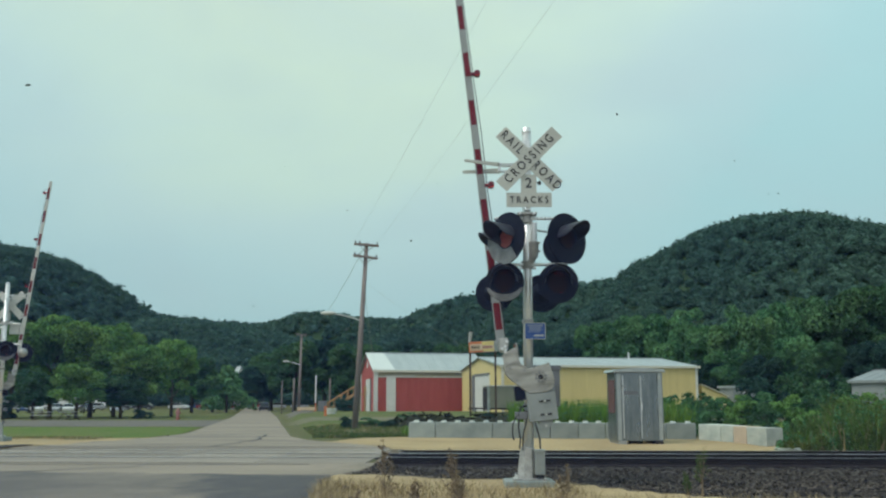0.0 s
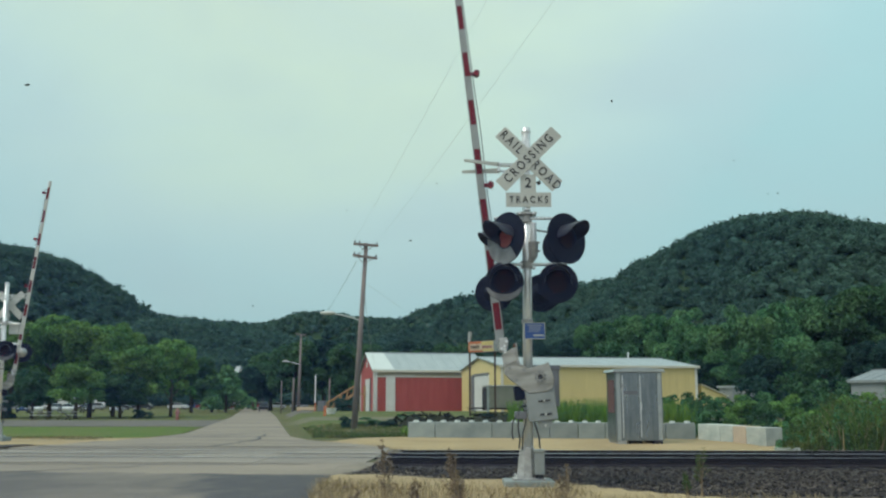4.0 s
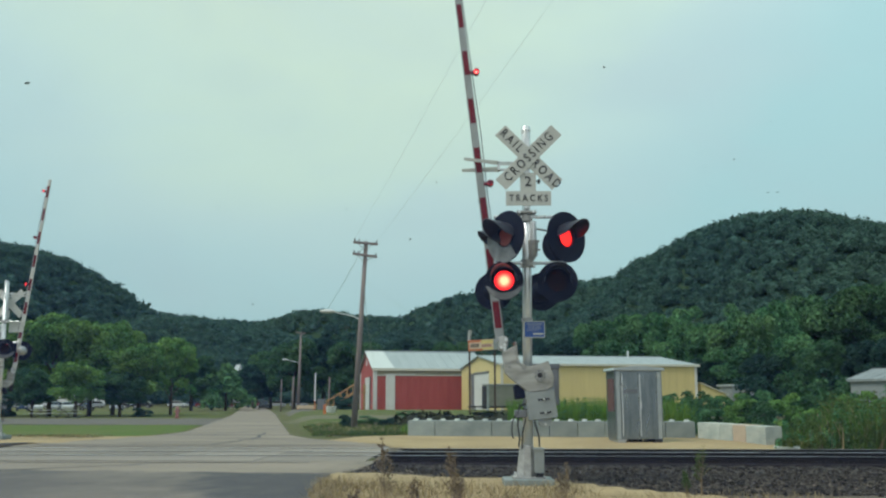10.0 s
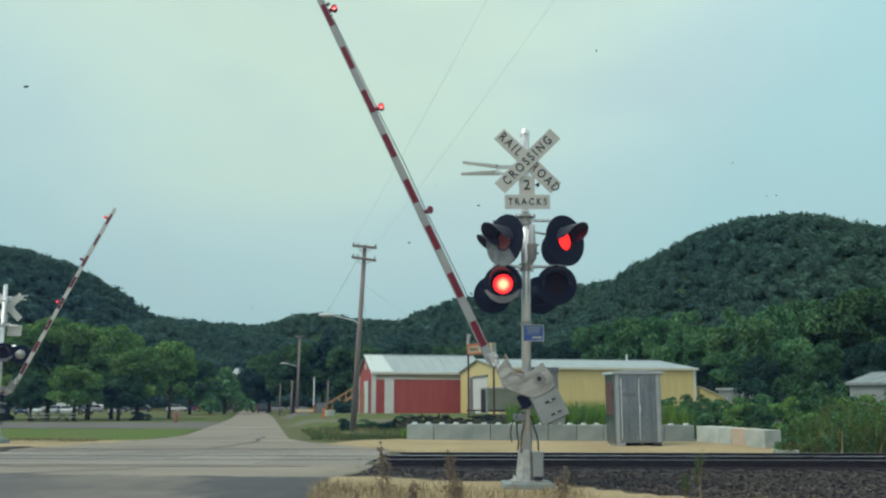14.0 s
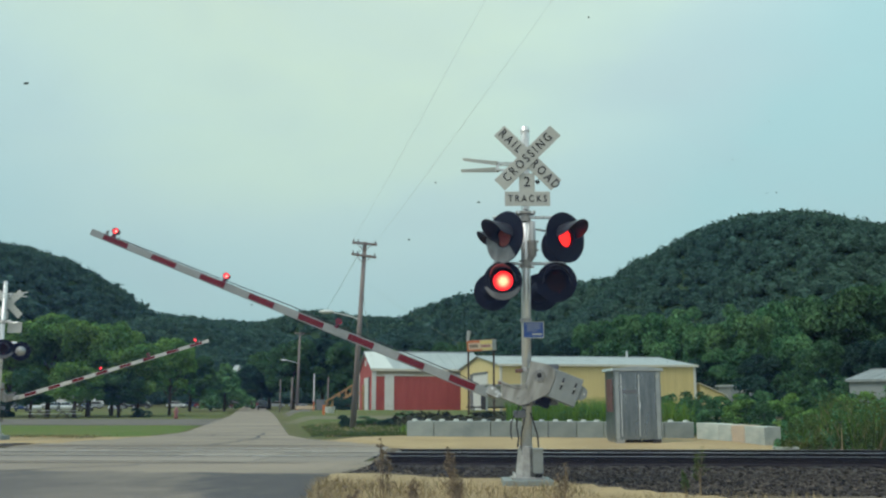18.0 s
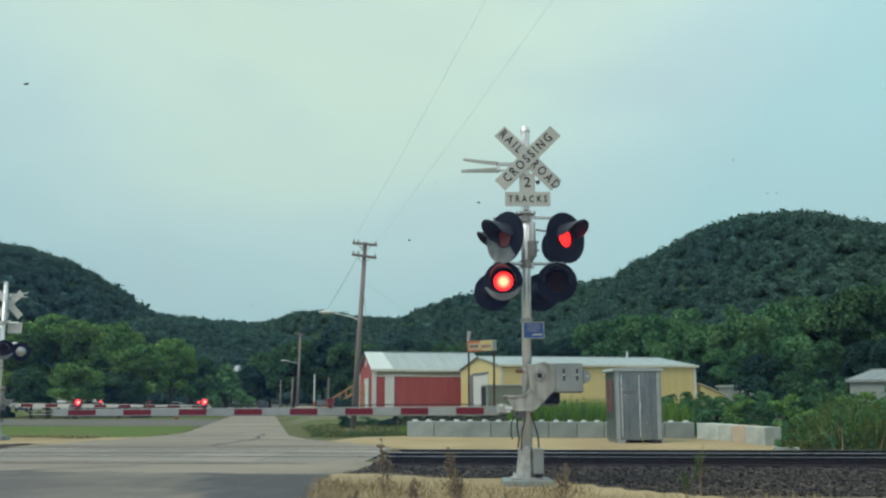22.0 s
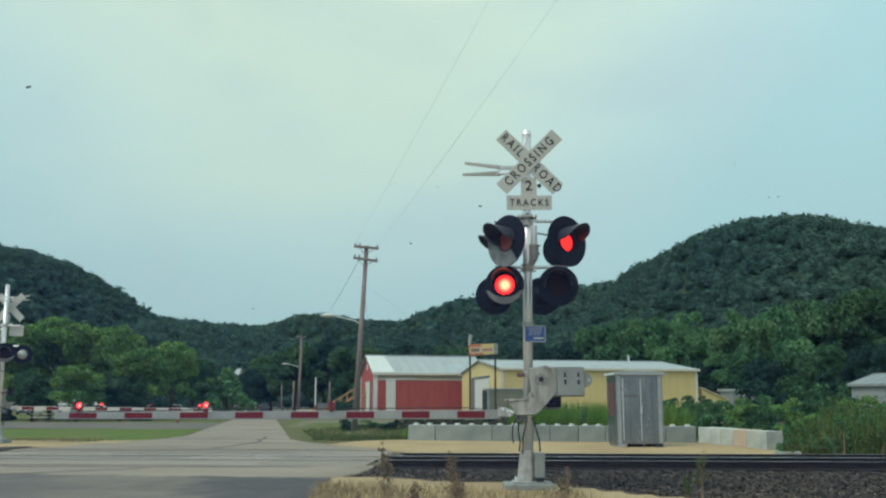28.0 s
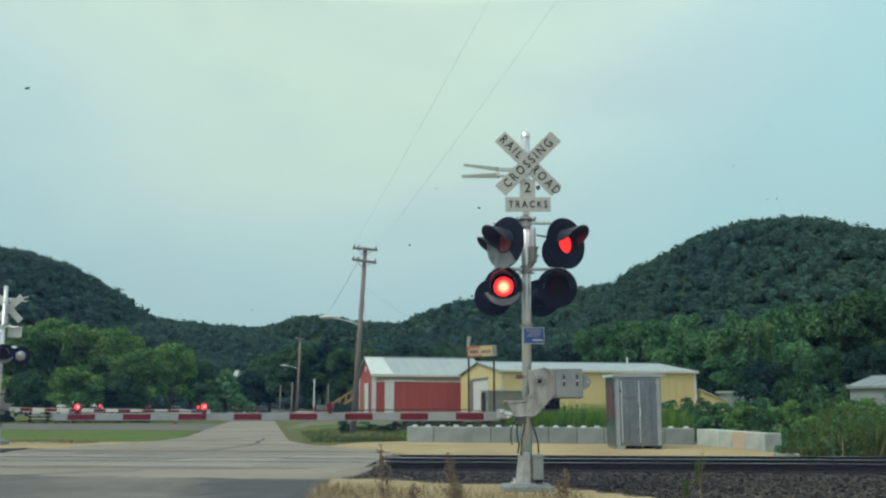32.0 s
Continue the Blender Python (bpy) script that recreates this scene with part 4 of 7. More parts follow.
def hood(r, depth, bm=None):
    """A visor: a thin curved peak over the top of the lens."""
    bm = bm or bmesh.new()
    n, rows_ = 24, 6
    outer, inner = [], []
    for i in range(n + 1):
        a = radians(-4 + 188 * i / n)
        reach = depth * (0.42 + 0.58 * max(0.0, math.sin(a)) ** 0.6)
        for store, rr in ((outer, r + 0.004), (inner, r - 0.004)):
            store.append([bm.verts.new((rr * math.cos(a) * (1 - 0.10 * k / rows_), -0.01 - reach * k / rows_, rr * math.sin(a) * (1 - 0.10 * k / rows_) + 0.02 * k / rows_)) for k in range(rows_ + 1)])
    for i in range(n):
        for k in range(rows_):
            bm.faces.new((outer[i][k], outer[i + 1][k], outer[i + 1][k + 1], outer[i][k + 1]))
            bm.faces.new((inner[i][k], inner[i][k + 1], inner[i + 1][k + 1], inner[i + 1][k]))
        bm.faces.new((outer[i][-1], outer[i + 1][-1], inner[i + 1][-1], inner[i][-1]))
    for i in (0, n):
        for k in range(rows_):
            bm.faces.new((outer[i][k], outer[i][k + 1], inner[i][k + 1], inner[i][k]))
    bmesh.ops.recalc_face_normals(bm, faces=bm.faces)
    return bm


def lamp(parent, m, beat, lip="", silver=False, rim=0.30, glass="lens_off", hot=True):
    """One flashing lamp; it faces -y. Added shutter leaves turn edge-on to the viewer to show the glow."""
    disc = part("signal_lamp", ring(0.150, rim, -0.004, 0.010, 40), "black", parent, "black round signal lamp with a hood")
    disc.matrix_basis = m
    bm = ring(0.150, 0.162, -0.02, 0.09, 28)
    rod((0, 0.09, 0), (0, 0.15, 0), 0.16, 0.13, 24, bm)
    rod((0, 0.15, 0), (0, 0.24, 0), 0.13, 0.05, 24, bm)
    part("housing", bm, "alu_paint" if silver else "black", disc, smooth=False)
    part("hood", hood(0.20, 0.40), "hood", disc)
    if lip == "wide":
        part("worn_face", ring(0.156, rim - 0.003, -0.010, -0.005, 30, 170, 308), "face_grey", disc, "grey lower face")
    elif lip:
        arc = [radians(198 + 144 * i / 24) for i in range(25)]
        moon = [((rim - 0.004) * math.cos(a), (rim - 0.004) * math.sin(a)) for a in arc] + [(0.86 * rim * math.cos(a), 0.86 * rim * math.sin(a) * 0.66 - 0.02) for a in arc[-2:0:-1]]
        part("worn_face", slab(moon, -0.010, -0.005), "face_grey", disc, "grey lower edge")
    part("lit_lens", rod((0, 0.048, 0), (0, 0.060, 0), 0.149, 0.149, 28), "glow_lens" if hot else "glow_red", disc)
    # added shutter in place of switching: four narrow leaves, edge-on to the viewer while lit
    world_m = parent.matrix_basis @ m
    way = world_m.inverted().to_3x3() @ (Vector(EYE) - world_m.translation)
    turn = math.degrees(math.atan2(-way.y, way.z))
    turn = (turn + 90) % 180 - 90
    r, n = 0.1493, 4
    for k in range(n):
        z0, z1 = -r + 2 * r * k / n, -r + 2 * r * (k + 1) / n
        zc = (z0 + z1) / 2
        zs = spaced(z0, z1, 6)
        edge = [(math.sqrt(max(r * r - z * z, 1e-5)), z - zc) for z in zs]
        leaf = part("lens_leaf", slab(edge + [(-x, z) for x, z in edge[::-1]], -0.0005, 0.0005), glass, disc, "dark red shutter leaf that hides the glow")
        leaf.matrix_basis = pose(0, 0.002, zc)
        (FLASH_A if beat == "A" else FLASH_B).append((leaf, pose(0, 0.002, zc), turn, "X"))
    return disc


def signal(m, label, near):
    """Mast with crossbuck, lamps and gate motor; it faces -y, its gate reaches along -x."""
    s = thing("crossing_signal", m, label, "railroad signal", "level crossing signals")
    part("footing", box(-0.37, -0.31, -0.25, 0.35, 0.36, 0.045, 0.02), "concrete", s, "rough concrete footing")
    bm = box(-0.24, -0.17, 0.045, 0.24, 0.17, 0.075, 0.006)
    part("base_plate", bm, "cast", s)
    bm = bmesh.new()
    lower, upper = [], []
    for a in range(8):
        t = math.pi * (a + 0.5) / 4
        lower.append(bm.verts.new((0.155 * math.cos(t) - 0.03, 0.15 * math.sin(t), 0.075)))
        upper.append(bm.verts.new((0.115 * math.cos(t) - 0.02, 0.115 * math.sin(t), 0.49)))
    bm.faces.new(lower[::-1]), bm.faces.new(upper)
    for a in range(8):
        bm.faces.new((lower[a], lower[(a + 1) % 8], upper[(a + 1) % 8], upper[a]))
    part("base_casting", bm, "cast", s)
    jb = part("junction_box", box(0.072, -0.19, 0.13, 0.215, 0.07, 0.47, 0.012), "weight", s, "grey steel junction box")
    part("box_lid", box(0.064, -0.20, 0.445, 0.223, 0.078, 0.485, 0.006), "weight", jb)
    part("foot_gap", box(0.10, -0.175, 0.075, 0.20, 0.05, 0.13), "dark", jb)
    part("base_collar", rod((-0.02, 0, 0.47), (-0.015, 0, 0.52), 0.105, 0.095, 16), "cast", s)
    for a, b in ((-0.19, -0.12), (0.19, -0.12), (-0.19, 0.12), (0.19, 0.12)):
        part("anchor_bolt", rod((a, b, 0.075), (a, b, 0.13), 0.017, 0.017, 6), "galv", s)
    part("mast", rod((0.0, 0, 0.45), (0.035, 0, 5.33), 0.071, 0.071, 24), "galv", s, "galvanised round steel mast", smooth=True)
    part("mast_cap", rod((0.035, 0, 5.30), (0.035, 0, 5.37), 0.079, 0.060, 20), "galv", s)
    for z in (1.12, 1.62, 2.36):
        part("clamp", rod((0.01, 0, z - 0.03), (0.01, 0, z + 0.03), 0.088, 0.088, 18), "cast", s)
    # crossbuck; the far one's better light is put into its paler white
    sheet_paint = "sign_white" if near else "lit_white"
    cx, cz = (0.06, 4.84) if near else (-0.06, 4.58)
    for k, (ang, text) in enumerate(((-45, "RAIL  ROAD"), (45, "CROSSING"))):
        y = -0.135 - 0.012 * k
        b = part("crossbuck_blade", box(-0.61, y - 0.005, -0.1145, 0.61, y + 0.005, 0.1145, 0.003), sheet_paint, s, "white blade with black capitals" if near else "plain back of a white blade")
        b.matrix_basis = pose(cx, 0, cz) @ Matrix.Rotation(radians(-ang), 4, "Y")
        if near:
            if k:
                words("lettering", text, 0.195, "ink", b, pose(0, y - 0.007, 0.003), wide=0.80)
            else:
                words("lettering", "RAIL", 0.195, "ink", b, pose(-0.37, y - 0.007, 0.003), wide=0.80)
                words("lettering", "ROAD", 0.195, "ink", b, pose(0.37, y - 0.007, 0.003), wide=0.80)
    dz = 0.0 if near else -0.26
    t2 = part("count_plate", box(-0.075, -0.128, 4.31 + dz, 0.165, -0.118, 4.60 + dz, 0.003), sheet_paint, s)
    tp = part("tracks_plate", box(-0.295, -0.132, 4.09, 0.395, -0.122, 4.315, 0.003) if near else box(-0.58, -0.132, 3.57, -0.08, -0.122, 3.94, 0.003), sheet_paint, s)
    part("back_bracket", box(0.0, -0.118, 4.05, 0.07, -0.06, 5.15), "galv", s)
    if near:
        words("numeral", "2", 0.22, "ink", t2, pose(0.045, -0.131, 4.46))
        words("lettering", "TRACKS", 0.15, "ink", tp, pose(0.05, -0.135, 4.20), wide=0.82)
        part("dark_tag", slab([(0.165, 4.47), (0.22, 4.50), (0.24, 4.45), (0.20, 4.42)], -0.16, -0.14), "ink", s)
    # bracket that steadies the raised arm
    br = part("arm_bracket", box(-0.40, -0.02, 4.75, 0.02, 0.03, 4.80), "galv", s)
    part("bracket_bar", box(-0.40, -0.02, 4.66, 0.02, 0.03, 4.69), "galv", br)
    part("fork", slab([(-0.95, 4.86), (-0.95, 4.82), (-0.40, 4.74), (-0.40, 4.80)], -0.06, -0.03), "sign_white", br)
    part("fork", slab([(-0.98, 4.66), (-0.98, 4.70), (-0.40, 4.74), (-0.40, 4.66)], 0.06, 0.09), "sign_white", br)
    part("fork_end", box(-0.42, -0.06, 4.66, -0.38, 0.09, 4.80), "galv", br)
    part("bracket_strut", box(-0.02, -0.36, 4.67, 0.02, -0.02, 4.71), "galv", br)
    br.matrix_basis = Matrix.Translation((0.03, 0.37, 0.10))
    part("shaft_clamp", box(-0.16, -0.10, 1.58, -0.06, 0.02, 1.64, 0.01), "rust", s, "dark rusty clamp on the mast")
    # lamp arms
    for z in (3.93, 3.22):
        part("cross_tube", rod((-0.48, -0.05, z), (0.62, -0.05, z), 0.026, 0.026, 10), "galv", s)
        part("tube_clamp", rod((0.015, 0, z - 0.06), (0.015, 0, z + 0.05), 0.10, 0.095, 16), "cast", s)
    part("cross_tube", rod((0.05, 0.10, 3.80), (0.56, 0.16, 3.72), 0.020, 0.020, 10), "galv", s)
    part("cross_tube", rod((-0.02, 0.06, 3.90), (-0.30, 0.16, 3.98), 0.020, 0.020, 10), "galv", s)
    th = part("terminal_housing", rod((0.115, -0.06, 3.56), (0.12, -0.06, 3.86), 0.055, 0.05, 14), "galv", s)
    part("terminal_box", rod((0.112, -0.06, 3.33), (0.115, -0.06, 3.56), 0.066, 0.078, 14), "cast", th)
    part("terminal_neck", rod((0.06, -0.04, 3.25), (0.11, -0.06, 3.35), 0.05, 0.06, 12), "cast", th)
    for z in (3.55, 3.42):
        part("terminal_lug", rod((0.17, -0.08, z), (0.21, -0.08, z), 0.018, 0.018, 8), "cast", th)
    part("terminal_cap", box(-0.13, -0.12, 3.98, 0.17, 0.06, 4.02, 0.01), "cast", s)
    part("cap_knob", rod((0.02, -0.05, 4.02), (0.02, -0.05, 4.07), 0.05, 0.03, 10), "cast", s)
    for z, tilt in ((4.00, 1), (3.16, -1)):
        for x in (-0.09, 0.12):
            part("bolt", rod((x, -0.13, z), (x, -0.05, z), 0.022, 0.022, 6), "galv", s)
    # sign with the emergency number: plain bars
    if near:
        bl = part("blue_sign", box(-0.045, -0.105, 2.09, 0.265, -0.095, 2.335, 0.004), "sign_blue", s, "small blue notice with pale lines")
        rim = bmesh.new()
        for a in ((-0.045, 2.325, 0.265, 2.335), (-0.045, 2.09, 0.265, 2.10), (-0.045, 2.10, -0.036, 2.325), (0.256, 2.10, 0.265, 2.325)):
            box(a[0], -0.108, a[1], a[2], -0.105, a[3], bm=rim)
        part("rim", rim, "sign_white", bl)
        for z, x0, x1, h in ((2.288, 0.0, 0.22, 0.009), (2.258, 0.02, 0.20, 0.007), (2.228, 0.02, 0.21, 0.007), (2.198, 0.0, 0.18, 0.006), (2.135, 0.09, 0.235, 0.024)):
            part("bar", box(x0, -0.109, z, x1, -0.106, z + h), "sign_white", bl)
    # gate motor and cables
    gm = part("gate_motor", box(0.10, 0.10, 1.10, 0.49, 0.50, 1.70, 0.03), "box_dark", s, "dark grey gate motor housing")
    part("motor_lid", box(0.085, 0.09, 1.64, 0.505, 0.51, 1.715, 0.015), "box_dark", gm)
    part("motor_shaft", rod((0.215, -0.22, 1.515), (0.215, 0.12, 1.515), 0.05, 0.05, 14), "cast", gm)
    part("cable_gland", box(-0.20, -0.16, 0.92, -0.02, 0.02, 1.03, 0.015), "box_dark", s, "dark cable gland under the gate")
    part("cable", tube([(-0.18, -0.15, 0.98), (-0.24, -0.16, 0.86), (-0.25, -0.15, 0.72), (-0.23, -0.15, 0.62)], 0.010), "rubber", s)
    part("cable", tube([(0.02, -0.10, 1.12), (-0.12, -0.14, 1.10), (-0.16, -0.15, 0.98), (-0.11, -0.14, 0.92), (-0.06, -0.12, 0.98), (-0.07, -0.12, 1.06)], 0.014), "rubber", s)
    part("cable", tube([(-0.14, -0.14, 1.0), (-0.16, -0.13, 0.8), (-0.13, -0.12, 0.62), (-0.15, -0.12, 0.5)], 0.013), "rubber", s)
    part("cable", tube([(0.05, -0.09, 1.0), (0.10, -0.12, 0.82), (0.15, -0.10, 0.66), (0.16, -0.08, 0.5)], 0.013), "rubber", s)
    part("cable", tube([(-0.03, -0.10, 1.05), (-0.05, -0.12, 0.85), (-0.09, -0.10, 0.7), (-0.10, -0.10, 0.47)], 0.011), "rubber", s)
    return s


def gate(m, label, reach, lights, shift, back=0.0, paint="arm_white_shaded"):
    """The moving gate: arm, lights and counterweights round the pivot; the arm lies along -x, back metres behind the hub's line."""
    g = thing("gate_arm", m, label, "gate arm", "gate arms")
    outline = [(-.23, .165), (.036, .215), (.15, .17), (.195, .07), (.195, -.19), (-.045, -.437), (-.128, -.50), (-.415, -.505), (-.50, -.315), (-.234, -.285), (-.16, -.17), (-.19, 0.0)]
    hub = part("hub_casting", slab(outline, -0.235, -0.15, 0.010), "hub_paint", g, "stained grey cast hub of the gate")
    part("rim_rib", slab([(.036, .215), (.15, .17), (.195, .07), (.195, -.19), (.165, -.18), (.165, .06), (.13, .145), (.03, .185)], -0.25, -0.235, 0.004), "hub_paint", hub)
    part("rim_rib", slab([(-.045, -.437), (-.128, -.50), (-.415, -.505), (-.405, -.478), (-.14, -.472), (-.065, -.415)], -0.25, -0.235, 0.004), "hub_paint", hub)
    part("rim_rib", slab([(-.50, -.315), (-.234, -.285), (-.16, -.17), (-.185, -.165), (-.25, -.262), (-.495, -.288)], -0.25, -0.20, 0.004), "hub_paint", hub)
    part("foot_rib", slab([(-.33, -.31), (-.30, -.31), (-.24, -.49), (-.27, -.49)], -0.246, -0.235), "hub_paint", hub)
    part("hub_boss", rod((-0.03, -0.262, 0.012), (-0.03, -0.23, 0.012), 0.030, 0.040, 18), "dark", g)
    for k in range(8):
        x, z = -0.03 + 0.072 * math.cos(k * 0.7854 + 0.2), 0.012 + 0.072 * math.sin(k * 0.7854 + 0.2)
        part("hub_bolt", rod((x, -0.258, z), (x, -0.232, z), 0.014, 0.014, 6), "box_dark", g)
    for x, z in ((-0.15, -0.22), (-0.02, -0.34), (-0.20, -0.42)):
        part("hub_bolt", rod((x, -0.255, z), (x, -0.232, z), 0.013, 0.013, 6), "box_dark", g)
    w = part("counterweight", box(0.10, -0.228, -0.235, 0.605, -0.10, 0.195, 0.025), "weight", g, "grey steel counterweight plates")
    part("weight_plate", box(0.205, -0.246, -0.225, 0.60, -0.228, 0.19, 0.006), "weight", w)
    for x in (0.322, 0.515):
        part("slot_bolt", box(x - 0.012, -0.252, -0.065, x + 0.012, -0.2465, 0.105), "dark", w)
        part("nut", rod((x, -0.275, 0.02), (x, -0.246, 0.02), 0.015, 0.015, 6), "sign_white", w)
    part("lug", rod((0.615, -0.22, 0.0), (0.615, -0.16, 0.0), 0.105, 0.105, 20), "weight", g)
    part("lug_hole", rod((0.675, -0.224, 0.0), (0.675, -0.215, 0.0), 0.016, 0.016, 10), "sign_white", g)
    part("lower_weight", box(0.06, -0.14, -0.385, 0.27, 0.02, -0.21, 0.02), "black", g)
    part("arm_clamp", slab([(-.66, -.40), (-.58, -.385), (-.47, -.42), (-.44, -.50), (-.50, -.535), (-.60, -.50), (-.66, -.53)], -0.215, -0.10, 0.008), "alu_paint", g, "pale metal clamp that holds the arm")
    for x, z in ((-0.60, -0.42), (-0.53, -0.45), (-0.50, -0.50)):
        part("shear_bolt", rod((x, -0.25, z), (x, -0.08, z), 0.022, 0.022, 8), "galv", g)
    part("clamp_strap", box(-0.50, -0.225, -0.475, -0.38, -0.205, -0.435, 0.004), "galv", g)
    part("socket_tongue", box(-0.56, -0.21, -0.30, -0.32, -0.12, -0.268, 0.008), "hub_paint", g)
    part("tongue_end", rod((-0.53, -0.21, -0.30), (-0.53, -0.12, -0.30), 0.026, 0.026, 10), "rust", g, "rusty pin")
    edges = [-0.838 - 0.404 * reach * i for i in range(16)] + [-7.09 * reach]
    half = lambda e: 0.068 - 0.016 * (-e - 0.854) / 6.3
    a, b = -0.60, edges[-1]
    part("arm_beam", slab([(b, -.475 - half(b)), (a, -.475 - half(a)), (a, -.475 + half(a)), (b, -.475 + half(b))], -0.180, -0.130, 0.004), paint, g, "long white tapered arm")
    for a, b in zip(edges[0::2], edges[1::2]):
        h0, h1 = half(a) * 0.74, half(b) * 0.74
        part("red_stripe", slab([(b, -.475 - h1), (a, -.475 - h0), (a, -.475 + h0), (b, -.475 + h1)], -0.183, -0.127), "arm_red", g)
    part("light_cable", tube([(-0.8, -0.12, -0.40), (-1.1, -0.12, -0.375), (-2.0, -0.12, -0.372), (-3.1, -0.12, -0.385), (-4.0, -0.12, -0.372), (-5.0, -0.12, -0.39), (-6.8, -0.12, -0.41)], 0.007, 6), "rubber", g)
    for x, beat in lights:
        l = part("arm_light", rod((x, -0.16, -0.42), (x, -0.16, -0.37), 0.03, 0.03, 10), "lamp_red", g, "red light on the arm")
        bm = ring(0.045, 0.051, -0.210, -0.110, 18)
        bmesh.ops.transform(bm, matrix=pose(x, 0, -0.325), verts=bm.verts)
        part("light_body", bm, "lamp_red", l)
        part("lit_bulb", rod((x, -0.165, -0.325), (x, -0.155, -0.325), 0.045, 0.045, 16), "glow_small", l)
        part("lit_centre", rod((x, -0.170, -0.325), (x, -0.1655, -0.325), 0.012, 0.018, 12), "glow_core", l)
        part("light_foot", box(x - 0.028, -0.185, -0.43, x + 0.028, -0.125, -0.40, 0.004), "lamp_red", l)
        if beat == "S":
            for e, z in ((-0.12, -0.36), (0.09, -0.40)):
                part("light_strap", box(x + e - 0.010, -0.192, -0.44, x + e + 0.010, -0.118, z, 0.004), "arm_white_shaded", l, "pale strap round the arm")
        seat = m @ Vector((x + shift[0], -0.16 + back, -0.325 + shift[1]))
        edge_on = (math.degrees(math.atan2(EYE[1] - seat.y, EYE[0] - seat.x)) + 90) % 180 - 90
        # added shutter discs turn edge-on to the viewer to show the bulb
        for y in (-0.215, -0.105):
            sh = part("lens", rod((0, -0.0015, 0), (0, 0.0015, 0), 0.0447, 0.0447, 18), "lamp_red", l, "red shutter disc that hides the bulb")
            sh.matrix_basis = pose(x, y, -0.325)
            {"A": FLASH_A, "B": FLASH_B, "S": STEADY}[beat].append((sh, pose(x, y, -0.325), edge_on, "Z"))
    for child in g.children:
        on_arm = child.name.split(".")[0] in ("arm_beam", "red_stripe", "light_cable", "arm_light")
        child.matrix_basis = Matrix.Translation((shift[0], back if on_arm else 0.0, shift[1])) @ child.matrix_basis
    if back:
        part("arm_yoke", box(-0.62 + shift[0], -0.16, -0.52 + shift[1], -0.50 + shift[0], back - 0.12, -0.44 + shift[1], 0.01), "cast", g, "grey yoke between hub and arm")
    return g


NEAR = pose(1.235, 14.0, 0.0)
FAR = pose(-15.32, 32.5, -0.07, 0, 0, 180)
sig_near = signal(NEAR, "galvanised railroad crossing mast with white crossbuck and four black lamps", True)
sig_far = signal(FAR, "galvanised railroad crossing mast across the tracks seen from behind", False)

# lamps: place on the mast, then the way they face (0: along -y; positive turns to the right)
def aim(x, y, z, turn, tip=0.0):
    return pose(x, y, z, 0, 0, 0) @ Matrix.Rotation(radians(turn), 4, "Z") @ Matrix.Rotation(radians(tip), 4, "X")


lamp(sig_near, aim(-0.315, -0.30, 3.58, -50, -3), "B", "wide", rim=0.395, glass="lens_skylit", hot=False)
lamp(sig_near, aim(0.59, -0.30, 3.575, 36, -2), "A", rim=0.385, hot=False)
lamp(sig_near, aim(-0.345, -0.26, 2.93, -8, 0), "A", "moon", rim=0.29)
lamp(sig_near, aim(0.45, -0.26, 2.91, -6, 0), "B", rim=0.30)
lamp(sig_near, aim(-0.45, 0.64, 2.87, 172, 0), "A", "moon")
lamp(sig_near, aim(0.30, 0.64, 2.86, 172, 0), "B", "moon")
lamp(sig_near, aim(-0.32, 0.0, 3.50, -76, 0), "A", rim=0.24)
lamp(sig_near, aim(0.58, 0.40, 3.58, 150, 0), "A")
lamp(sig_far, aim(-0.20, 0.30, 2.98, 196, 0), "B", "moon", rim=0.335)
lamp(sig_far, aim(-0.57, -0.20, 2.93, 20, 0), "A", silver=True, rim=0.335)
lamp(sig_far, aim(0.62, 0.30, 2.98, 176, 0), "A", "moon", rim=0.335)
lamp(sig_far, aim(0.62, -0.22, 2.93, 0, 0), "B", rim=0.335)

PIVOT_NEAR = NEAR @ pose(0.168, 0.0, 1.527, -3.2)  # tipped so that the raised arm fits the camera's view
PIVOT_FAR = FAR @ pose(0.246, 0.0, 1.62)
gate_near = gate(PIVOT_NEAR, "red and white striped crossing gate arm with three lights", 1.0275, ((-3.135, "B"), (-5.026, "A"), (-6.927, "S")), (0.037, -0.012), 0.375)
gate_far = gate(PIVOT_FAR, "red and white striped crossing gate arm across the tracks", 1.045, ((-3.58, "A"), (-5.27, "B"), (-6.97, "S")), (-0.136, -0.05), 0.0, "lit_white")

# ---------------------------------------------------------------- behind the tracks: blocks and equipment cabinet
def concrete_block(m, length, material="concrete", label="grey precast concrete block with lifting knobs", knobs=True):
    b = thing("concrete_block", m, label, "concrete block", "row of concrete blocks")
    bm = box(0.008, 0, -0.10, length - 0.008, 0.60, 0.56, 0.025)
    part("block_body", bm, material, b)
    n = max(1, round(length / 0.5))
    for i in range(n if knobs else 0):
        x = length * (i + 0.5) / n
        part("knob", rod((x, 0.3, 0.56), (x, 0.3, 0.625), 0.11, 0.08, 10), "concrete_pale", b, "pale lifting knob")
    return b


at_x, step_y = -1.30, 33.75
turn_a = math.atan2(-1.55, 10.0)
p = Vector((at_x, step_y, 0))
